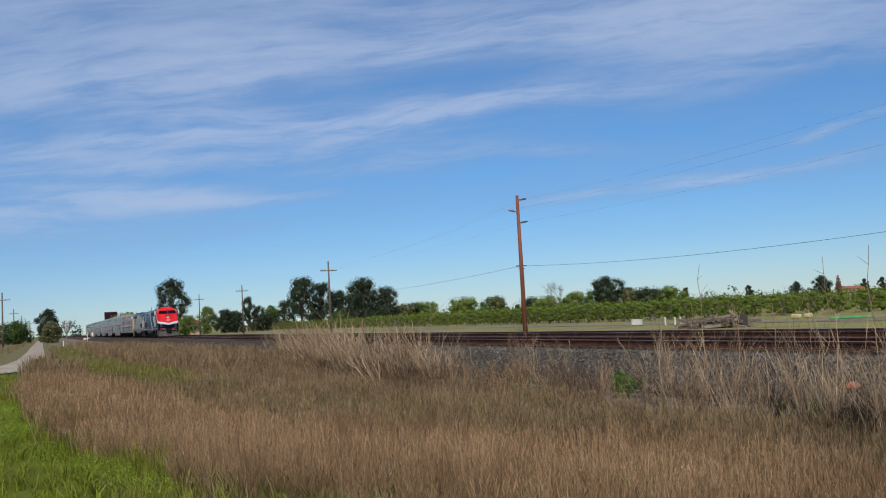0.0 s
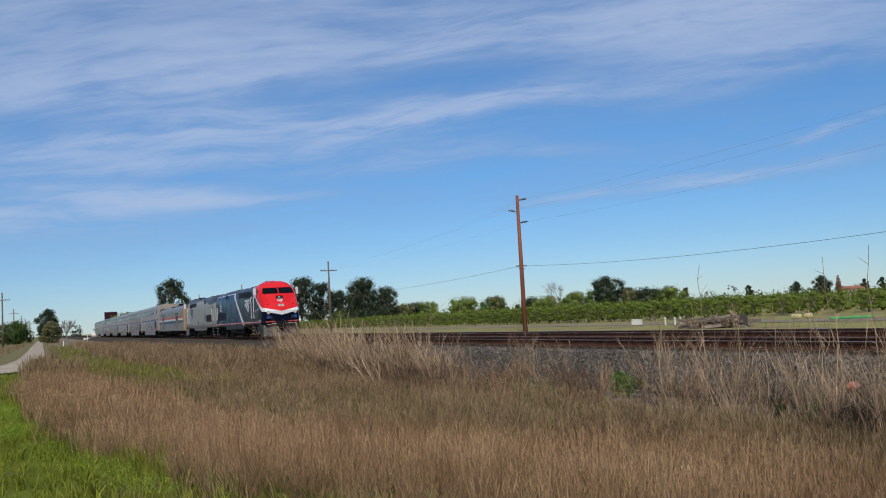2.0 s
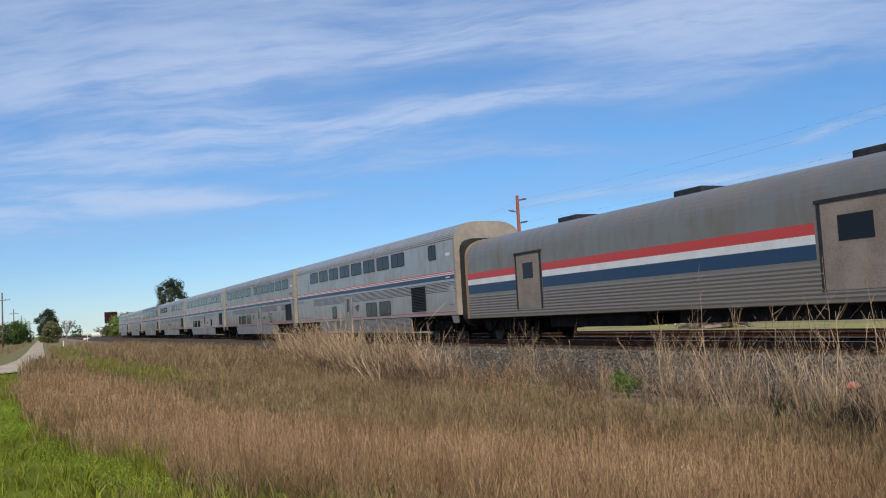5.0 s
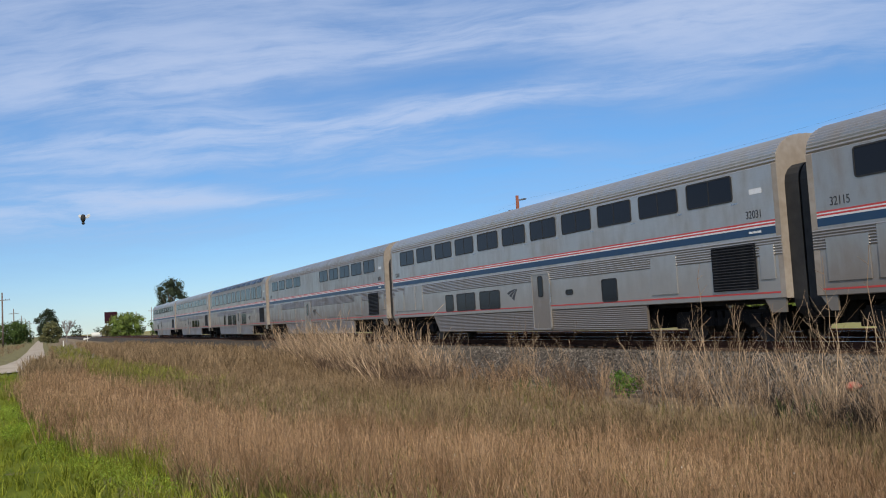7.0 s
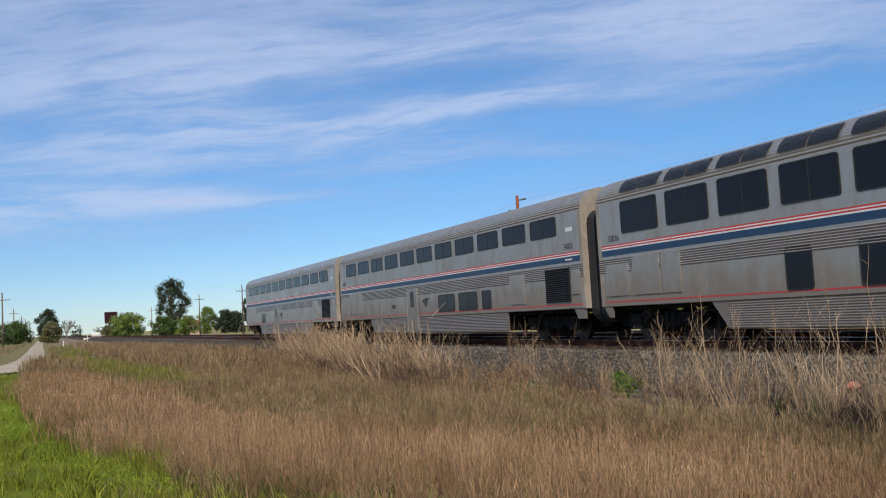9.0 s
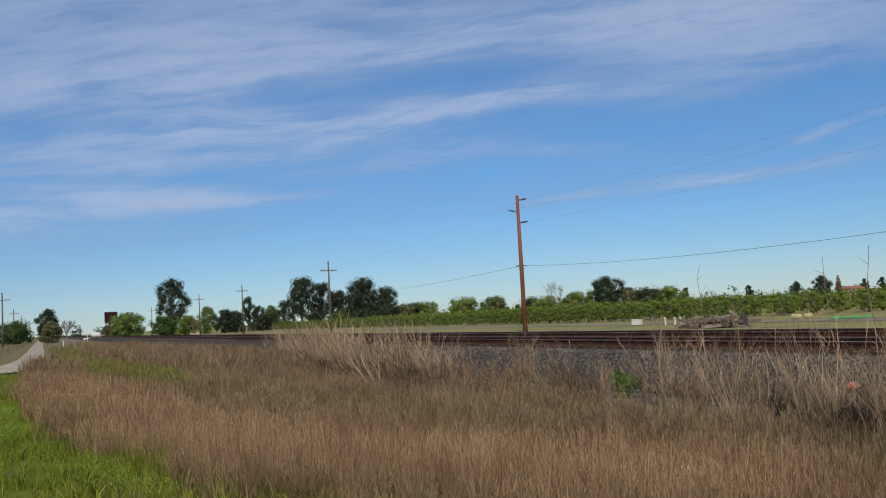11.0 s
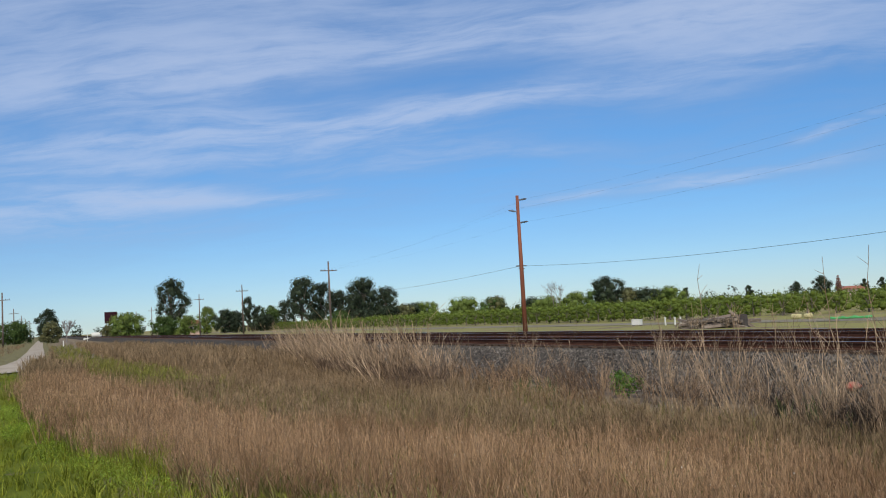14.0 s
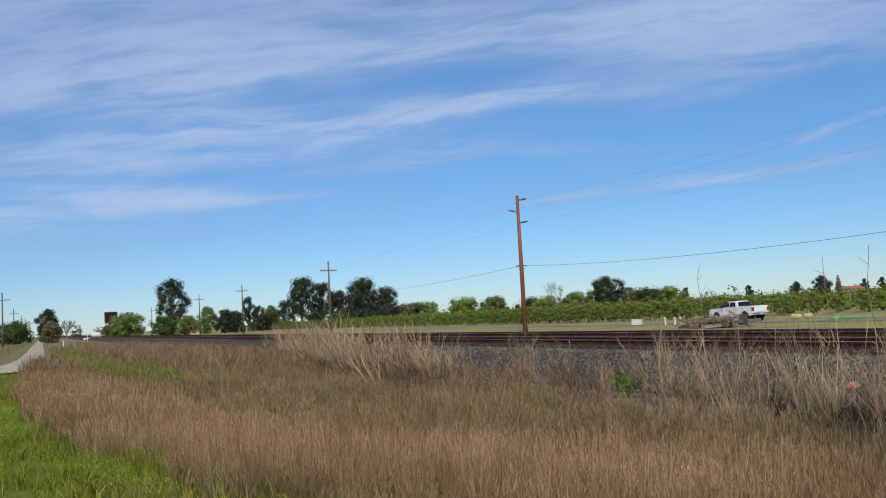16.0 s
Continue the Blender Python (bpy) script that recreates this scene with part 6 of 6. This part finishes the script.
def scatter(name, kinds, spots, material, label, category, rng, lo=0.8, hi=1.2, lean=0.12, zf=None, tip=(0.0, 0.0)):
    """Sets plants of a few kinds at many spots, joined into one mesh."""
    vs, fs, n = [], [], 0
    for x, y in spots:
        v, f = kinds[int(rng.integers(len(kinds)))]
        a, s = rng.random() * 6.283, lo + (hi - lo) * rng.random()
        c, d = math.cos(a) * s, math.sin(a) * s
        z = v[:, 2] * s
        lx, ly = tip[0] + rng.normal() * lean, tip[1] + rng.normal() * lean
        g = zf(x, y) if zf else ground_z(x, y)
        vs.append(np.stack([v[:, 0] * c - v[:, 1] * d + x + z * lx, v[:, 0] * d + v[:, 1] * c + y + z * ly, z + g - 0.01], 1))
        fs.append(f + n)
        n += len(v)
    return tagged(quick_mesh(name, np.concatenate(vs), np.concatenate(fs), material), label, category, kind="stuff")


WEED_BROWN = rough_stuff("dry_brown_weeds", (0.195, 0.116, 0.062), (0.43, 0.278, 0.156), 0.35, 3, 0.9, depth=0, island=0.6, spec=0.03)
WEED_GREY = rough_stuff("dry_greyish_weeds", (0.150, 0.102, 0.057), (0.31, 0.216, 0.122), 0.4, 3, 0.9, depth=0, island=0.62, spec=0.03)
STRAW = rough_stuff("pale_straw_stalks", (0.21, 0.138, 0.082), (0.47, 0.335, 0.21), 0.6, 4, 0.85, depth=0, island=0.6, spec=0.05)
DEAD_DARK = rough_stuff("dark_dead_stems", (0.075, 0.050, 0.034), (0.20, 0.135, 0.09), 0.6, 4, 0.9, depth=0, island=0.5, spec=0.03)
BLACKENED = rough_stuff("blackened_dead_stems", (0.030, 0.023, 0.018), (0.085, 0.062, 0.045), 0.6, 4, 0.9, depth=0, island=0.6, spec=0.03)
GRASS = rough_stuff("fresh_grass", (0.125, 0.150, 0.014), (0.225, 0.232, 0.034), 0.5, 4, 0.8, depth=0, island=0.4, spec=0.06)
LEAFY = rough_stuff("leafy_green_weeds", (0.155, 0.225, 0.020), (0.23, 0.30, 0.04), 0.8, 5, 0.7, depth=0, island=0.35, spec=0.12)
HOLLOW = rough_stuff("yellow_green_grass", (0.15, 0.155, 0.028), (0.26, 0.24, 0.06), 0.5, 4, 0.85, depth=0, island=0.35, spec=0.03)
OLIVE = rough_stuff("olive_ditch_grass", (0.105, 0.110, 0.030), (0.205, 0.180, 0.065), 0.5, 4, 0.85, depth=0, island=0.4, spec=0.03)


def stalks(rng, count, h, w, fan=0.45, forks=4):
    """A clump of crooked dry stalks that fork again and again upwards."""
    out = []

    def crooked(p, d, length, k, bend):
        pts = [p]
        for _ in range(k):
            d = d + np.array([rng.normal() * bend, rng.normal() * bend, 0.06])
            pts.append(pts[-1] + d * length / k)
        return pts, d

    for _ in range(count):
        a, lean = rng.random() * 6.283, fan * rng.random() ** 0.6
        hh = h * (0.45 + 0.6 * rng.random())
        pts, d = crooked(np.array([math.cos(a), math.sin(a), 0]) * 0.12 * rng.random(), np.array([math.cos(a) * lean, math.sin(a) * lean, 1.0]), hh, 4, 0.13)
        out.append(strip(pts, w, w * 0.5, rng.random() * 3.14))
        for _ in range(forks):
            k = int(rng.integers(1, 4))
            p = pts[k] + (pts[k + 1] - pts[k]) * rng.random()
            b = rng.random() * 6.283
            e = d * 0.8 + np.array([math.cos(b), math.sin(b), 0.0]) * (0.35 + 0.45 * rng.random())
            twig, _ = crooked(p, e, hh * (0.10 + 0.20 * rng.random()), 2, 0.18)
            out.append(strip(twig, w * 0.6, w * 0.35, rng.random() * 3.14))
    return join(out)


def field_edge(x):
    """Where the dry weeds begin on the trail side."""
    return lerp_rows([(-200, 0.9), (-80, 0.5), (-65, 0.5), (-55, 0.2), (-47, -0.35), (-38, -0.85), (-29, -0.75), (-21, -0.5), (-16.3, -0.1), (-13.6, 0.3), (-11.7, 0.7), (-10.6, 1.05), (-9.2, 1.4), (-5, 2.6), (5, 4)], x)


def front_limit(x):
    """Where the first stand of dry weeds ends and the hollow begins."""
    return lerp_rows([(-200, 0.9), (-60, 0.6), (-42, 0.2), (-35, 1.2), (-27, 2.0), (-20, 2.4), (-15.7, 2.7), (-12.8, 3.3), (-10.2, 4.8), (-9, 6.3), (-7.4, 7.4), (5, 8.5)], x)


def rear_limit(x):
    """Where the hollow ends and the weeds along the railway begin."""
    return lerp_rows([(-200, 3.8), (-100, 3.8), (-67, 3.2), (-48, 4.0), (-38, 4.7), (-30, 4.3), (-25, 4.8), (-20, 6.6), (-15, 9.6), (0, 10.5)], x)


def near_field():
    rng = np.random.default_rng(21)
    fine = [weed(rng, 7, 10, 0.44, 0.0044, 0.22, 0.11) for _ in range(14)]
    mid = [weed(rng, 7, 6, 0.50, 0.0085, 0.25, 0.16) for _ in range(10)]
    far = [weed(rng, 8, 3, 0.60, 0.017, 0.35, 0.18) for _ in range(6)]
    spots = {"a": [], "b": [], "c": []}
    green, olive, grey = [], [], []
    for zone, count, d0, d1 in (("a", 9800, 4.5, 14), ("b", 8600, 14, 34), ("c", 6500, 34, 150)):
        got = 0
        while got < count:
            # an even spread over the ring's part in view
            d = math.sqrt(d0 * d0 + (d1 * d1 - d0 * d0) * rng.random()) if zone != "c" else d0 * (d1 / d0) ** rng.random()
            a = radians(rng.uniform(-6, 66))
            x, y = -d * math.cos(a), d * math.sin(a)
            if y > 12.9:
                continue
            got += 1
            if y > lerp_rows([(-40, 12.9), (-26, 10.4), (-16, 9.7), (0, 9.4)], x) + 0.5 * noise.noise((x, y, 1)):
                continue
            w = noise.noise((x * 0.35, y * 0.35, 3))
            e = y - field_edge(x) + 0.5 * w
            if e < 0:
                continue
            if front_limit(x) + 0.5 * w < y < rear_limit(x) + 0.9 * w:
                if x < -24 or rng.random() < 0.5:
                    olive.append((x, y))
                if rng.random() < (0.12 if x < -26 else 0.6):
                    grey.append((x, y))
                continue
            if e < 0.25 and rng.random() < 0.4:
                olive.append((x, y))
                continue
            if noise.noise((x * 0.8, y * 0.8, 30)) < -0.30 and rng.random() < 0.6:
                continue
            if y > rear_limit(x) and zone != "c":
                if rng.random() < 0.6:
                    grey.append((x, y))
                continue
            spots[zone].append((x, y))
            if zone == "a" and x > -9.5 and rng.random() < 0.16:
                olive.append((x, y))
    for _ in range(260):
        x = -18 + 13 * rng.random()
        y = 9.1 + 0.9 * rng.random()
        (olive if rng.random() < 0.6 else grey).append((x, y))
    scatter("dry_weeds_front", fine, spots["a"], WEED_BROWN, "dense reddish-brown dry weeds in the field", "weeds", rng, 0.7, 1.25, 0.07)
    scatter("grey_weeds", mid, grey, WEED_GREY, "sparse grey-brown dead weeds in the hollow", "weeds", rng, 0.6, 1.15)
    scatter("dry_weeds_middle", mid, spots["b"], WEED_BROWN, "dense brown dry weeds in the field", "weeds", rng, 0.7, 1.2)
    scatter("dry_weeds_back", far, spots["c"], WEED_GREY, "grey-brown dry weeds along the railway", "weeds", rng, 0.95, 1.5)
    grass = [tuft(rng, 7, 0.33, 0.014) for _ in range(6)]
    bright = [p for p in olive if p[0] < -25 and noise.noise((p[0] * 0.12, p[1] * 0.5, 8)) > -0.15]
    scatter("hollow_grass", grass, bright, HOLLOW, "yellow-green grass in the hollow between the dry weeds", "grass", rng, 0.9, 1.5)
    scatter("ditch_grass", grass, olive + [(x + rng.normal() * 0.3, y + rng.normal() * 0.3) for x, y in olive[::2] if x > -40], OLIVE, "olive green grass in the shallow ditch", "grass", rng, 0.7, 1.2)
    # fresh grass on the trail side
    short = [tuft(rng, 10, 0.15, 0.008, 0.7) for _ in range(6)]
    for _ in range(8000):
        d = 5.5 + 55 * rng.random() ** 2.7
        x = -d
        y = field_edge(x) + 0.35 - 9.0 * rng.random() ** 1.3 * min(1, d / 16)
        if x > -45 or y < -5 or y > 0.4:
            green.append((x, y))
    # a greener gap in the front of the stand
    lush = [(-11.8 + rng.normal() * 0.9, 1.15 + rng.normal() * 0.22) for _ in range(150)]
    scatter("tall_grass", [tuft(rng, 9, 0.34, 0.007, 0.4) for _ in range(5)], lush, GRASS, "taller fresh grass between the dry weeds", "grass", rng, 0.6, 1.15)
    scatter("verge_grass", short, green, GRASS, "fresh green grass on the trail verge", "grass", rng, 0.6, 1.5)
    # drier growth beyond the trail
    dry = [(-58 - 130 * rng.random() ** 1.4, -3.2 - 9 * rng.random()) for _ in range(900)]
    scatter("trail_weeds", far, [p for p in dry if p[1] < lerp_rows([(-200, -2.6), (-80, -3.4), (-66, -14), (0, -20)], p[0])], WEED_GREY, "low dry weeds beyond the trail", "weeds", rng, 0.5, 0.9)
    # leafy clumps along the edge of the dry weeds
    clumps = []
    for _ in range(5):
        cs = [(rng.normal() * 0.16, rng.normal() * 0.16, 0.05 + 0.10 * rng.random()) for _ in range(7)]
        clumps.append(leaf_quads(rng, cs, [0.09 + 0.05 * rng.random() for _ in cs], 150, 0.012, 0.3))
    edge = []
    while len(edge) < 170:
        x = -6.5 - 18 * rng.random()
        y = field_edge(x) - 0.22 + rng.normal() * 0.16
        if noise.noise((x * 0.55, y * 0.7, 17)) > 0.0:
            edge.append((x, y))
    scatter("leafy_weeds", clumps, edge, LEAFY, "bright leafy green weeds at the field's edge", "weeds", rng, 0.45, 1.0, 0.0)
    # pale seed heads caught in the weeds
    heads = leaf_quads(rng, [(0, 0, 0.0)], [0.006], 3, 0.007, 0.2)
    some = [spots["a"][i] for i in rng.choice(len(spots["a"]), 900)]
    scatter("seed_heads", [heads], some, rough_stuff("pale_seeds", (0.68, 0.60, 0.46), (0.52, 0.45, 0.33), 2, 9, 0.8, depth=0), "small pale seed heads in the dry weeds", "seeds", rng, 0.6, 1.3, 0.0, lambda x, y: ground_z(x, y) + 0.24 + 0.25 * abs(noise.noise((x * 7, y * 7, 1))))


near_field()


LEAF_SHRUB = foliage("shrub_leaves", (0.075, 0.15, 0.022), (0.12, 0.21, 0.035))


def bank_weeds():
    rng = np.random.default_rng(33)
    thick = [stalks(rng, 9, 1.10, 0.015, 0.62, 6) for _ in range(8)]
    tall = [stalks(rng, 6, 1.15, 0.0080, 0.40, 16) for _ in range(9)]
    low = [weed(rng, 14, 5, 0.75, 0.012, 0.9, 0.28) for _ in range(6)]
    z = lambda x, y: max(ground_z(x, y), bank_z(y))
    first, second, dark = [], [], []
    for _ in range(210):
        t = rng.random()
        first.append((-46 + 25 * t + rng.normal() * 0.8, 11.7 - 2.2 * t + rng.normal() * 0.5))
    for _ in range(170):
        t = rng.random()
        dark.append((-46 + 26 * t + rng.normal() * 0.7, 11.2 - 2.4 * t + rng.normal() * 0.5))
    for _ in range(16):
        second.append((-21 + 6 * rng.random(), 10.4 + 1.6 * rng.random()))
    for cx, cy, n in ((-17.9, 12.6, 5), (-16.2, 12.0, 4), (-14.6, 11.8, 3), (-13.3, 11.0, 6), (-12.6, 10.8, 6), (-11.4, 10.9, 9), (-10.9, 11.2, 5), (-9.5, 10.7, 11), (-8.9, 10.3, 10), (-8.3, 9.9, 10), (-7.8, 9.6, 8)):
        for _ in range(n):
            second.append((cx + rng.normal() * 0.22, cy + rng.normal() * 0.26))
    for _ in range(50):
        t = rng.random()
        dark.append((-25 + 18 * t + rng.normal() * 0.6, 10.4 + 1.0 * t + rng.normal() * 0.5))
    # open spots before the shrub and the litter
    second = [p for p in second if abs(p[0] / p[1] + 1.405) > 0.05 and abs(p[0] / p[1] + 0.872) > 0.028]
    dark = [p for p in dark if abs(p[0] / p[1] + 1.405) > 0.05 and abs(p[0] / p[1] + 0.872) > 0.02]
    scatter("straw_weeds", thick, first, STRAW, "tall pale straw stalks below the ballast", "weeds", rng, 0.7, 1.6, 0.2, z, (-0.14, -0.10))
    scatter("straw_weeds", tall, second, STRAW, "tall pale straw stalks at the foot of the ballast", "weeds", rng, 0.6, 1.35, 0.10, z)
    scatter("tangled_weeds", low, dark, DEAD_DARK, "dark tangled dead stems at the foot of the ballast", "weeds", rng, 0.7, 1.2, 0.2, z)
    russet = [(-20.3 + rng.normal() * 1.2, 10.6 + rng.normal() * 0.4) for _ in range(34)] + [(-15.5 + rng.normal() * 1.5, 10.9 + rng.normal() * 0.4) for _ in range(16)]
    scatter("russet_weeds", thick, russet, WEED_BROWN, "low russet-brown twiggy weeds below the ballast", "weeds", rng, 0.35, 0.75, 0.2, z)
    burnt = [(-9.4 + 1.8 * t + rng.normal() * 0.35, 10.3 - 0.6 * t + rng.normal() * 0.35) for t in rng.random(40)] + [(-11.6 + rng.normal() * 0.9, 11.3 + rng.normal() * 0.3) for _ in range(8)]
    scatter("blackened_weeds", low, burnt, BLACKENED, "blackened tangled dead stems at the foot of the ballast", "weeds", rng, 0.4, 0.85, 0.2, z)
    sedge = [(-19.2 + rng.normal() * 0.9, 11.0 + rng.normal() * 0.3) for _ in range(30)] + [(-11.0 + rng.normal() * 0.4, 11.6 + rng.normal() * 0.2) for _ in range(16)] + [(-8.8 + rng.normal() * 0.5, 9.9 + rng.normal() * 0.3) for _ in range(18)]
    scatter("dark_grass", [tuft(rng, 9, 0.45, 0.012, 0.3) for _ in range(4)], sedge, LEAF_MID, "dark green grass tufts below the ballast", "grass", rng, 0.6, 1.2, 0.1, z)
    bush = [leaf_quads(rng, [(0, 0, 0.2), (0.15, 0.1, 0.3), (-0.15, 0.05, 0.3), (0, -0.1, 0.42)], [0.2, 0.18, 0.18, 0.14], 700, 0.026, 0.3)]
    sh = thing("shrub", "small fresh green shrub at the foot of the ballast", "shrub", "", pose(-16.4, 11.7, z(-16.4, 11.7)))
    v, f = bush[0]
    quick_mesh("leaves", v * np.array([1.4, 1.4, 1.15]), f, LEAF_SHRUB).parent = sh
    b = bmesh.new()
    for i in range(5):
        rod(b, (0, 0, -0.03), (0.2 * math.cos(i * 1.3), 0.2 * math.sin(i * 1.3), 0.3), 0.012, 0.005, 5)
    part("stems", b, BARK, sh)
    # three tall dead stalks that stand over the rest
    for i, (x, y, top) in enumerate(((-14.2, 12.2, 1.85), (-10.9, 12.2, 1.75), (-9.9, 11.9, 1.85), (-12.2, 12.3, 1.0))):
        st = thing("dead_stalk", "single tall dead weed stalk with bare twigs", "weed stalk", "tall dead stalks", pose(x, y, z(x, y) - 0.02))
        h = top - z(x, y)
        r = random.Random(i)
        b = bmesh.new()
        p = Vector((0, 0, 0))
        pts = [p]
        for k in range(9):
            p = p + Vector((r.uniform(-0.07, 0.05), r.uniform(-0.07, 0.05), h / 9))
            pts.append(p)
        rings = [[b.verts.new(q + Vector((math.cos(a * 1.257), math.sin(a * 1.257), 0)) * (0.011 - 0.0008 * k)) for a in range(5)] for k, q in enumerate(pts)]
        for lo, hi in zip(rings, rings[1:]):
            for a in range(5):
                b.faces.new((lo[a], lo[(a + 1) % 5], hi[(a + 1) % 5], hi[a]))
        stem = part("stem", b, STRAW, st)
        for k in range(4, 9):
            e = pts[k] + Vector((r.uniform(-0.2, 0.2), r.uniform(-0.2, 0.2), r.uniform(0.05, 0.22)))
            part("twig", rod(bmesh.new(), pts[k], e, 0.005, 0.0025, 4), STRAW, stem)


bank_weeds()


# ---- ties under the rails ----
def ties(track):
    me = kept(("tie", "track"), lambda b: box(b, (-0.115, -1.3, -0.30), (0.115, 1.3, -0.176), 0.01), TIE)
    for i in range(150):
        share("tie", me, track, "", pose(-82 + 0.56 * i, 0.02 * math.sin(i * 7.1), 0.0))
    vs, fs, n = [], [], 0
    for x in list(np.arange(-330, -82.3, 0.56)) + list(np.arange(2.2, 40, 0.56)):
        c = np.array([(x + a, b, d) for a in (-0.115, 0.115) for b in (-1.3, 1.3) for d in (-0.3, -0.176)])
        vs.append(c)
        fs.append(np.array([(0, 1, 3, 2), (4, 6, 7, 5), (0, 4, 5, 1), (2, 3, 7, 6), (1, 5, 7, 3)]) + n)
        n += 8
    far = quick_mesh("tie_rows", np.concatenate(vs), np.concatenate(fs), TIE)
    far.parent = track
    tagged(far, "rows of dark timber ties", kind="stuff")


ties(near_track)
ties(far_track)


# ---- a bumblebee that shoots past close by ----
def bumblebee():
    bee = thing("bumblebee", "dark bumblebee flying past with pale wings", "insect", "", pose(0.5, -3, 2.2))
    b = bmesh.new()
    bmesh.ops.create_uvsphere(b, u_segments=12, v_segments=8, radius=0.5, matrix=Matrix.Diagonal((0.0095, 0.0055, 0.0055, 1)))
    part("body", b, RUBBER, bee, "dark hairy body", smooth=True)
    b = bmesh.new()
    bmesh.ops.create_uvsphere(b, u_segments=10, v_segments=6, radius=0.5, matrix=Matrix.Translation((0.0058, 0, 0)) @ Matrix.Diagonal((0.0036, 0.0036, 0.0036, 1)))
    part("head", b, RUBBER, bee, smooth=True)
    for s in (-1, 1):
        b = bmesh.new()
        bmesh.ops.create_uvsphere(b, u_segments=10, v_segments=6, radius=0.5, matrix=Matrix.Translation((-0.002, s * 0.005, 0.002)) @ Matrix.Rotation(radians(s * 25), 4, "Z") @ Matrix.Diagonal((0.004, 0.008, 0.0004, 1)))
        part("wing", b, HANDRAIL, bee, "pale thin wing")
    return bee


bee = bumblebee()


# ---- what moves ----
def motions():
    for ob, u, turned in RUNNING:
        walk(ob, [(t, pose(train_x(t, u), TRACK_Y, 0, 0, 0, turned)) for t in (0, 4, 8, 12, 16)])
    z = ground_z(0, PICKUP_Y) + 0.04
    walk(pickup, [(t, pose(-65.4 - 23.0 * (t - 16), PICKUP_Y, z, 0, 0, 180)) for t in (0, 4, 8, 12, 16)])

    over, here, under = Vector((-1.037, 0.037, 1.72)), Vector((-1.072, 0.043, 1.249)), Vector((-1.107, 0.049, 0.773))
    way = (under - over).normalized()
    turn = (way.to_track_quat("X", "Z")).to_matrix().to_4x4() @ pose(0, 0, 0, 35, 0, 0)
    spots = [(0, over - way * 3.0), (6.6, over - way * 1.2), (6.9, over), (7.0, here), (7.1, under), (7.2, under + way * 0.12), (16, under + way * 0.12)]
    walk(bee, [(t, Matrix.Translation(p) @ turn) for t, p in spots])


motions()
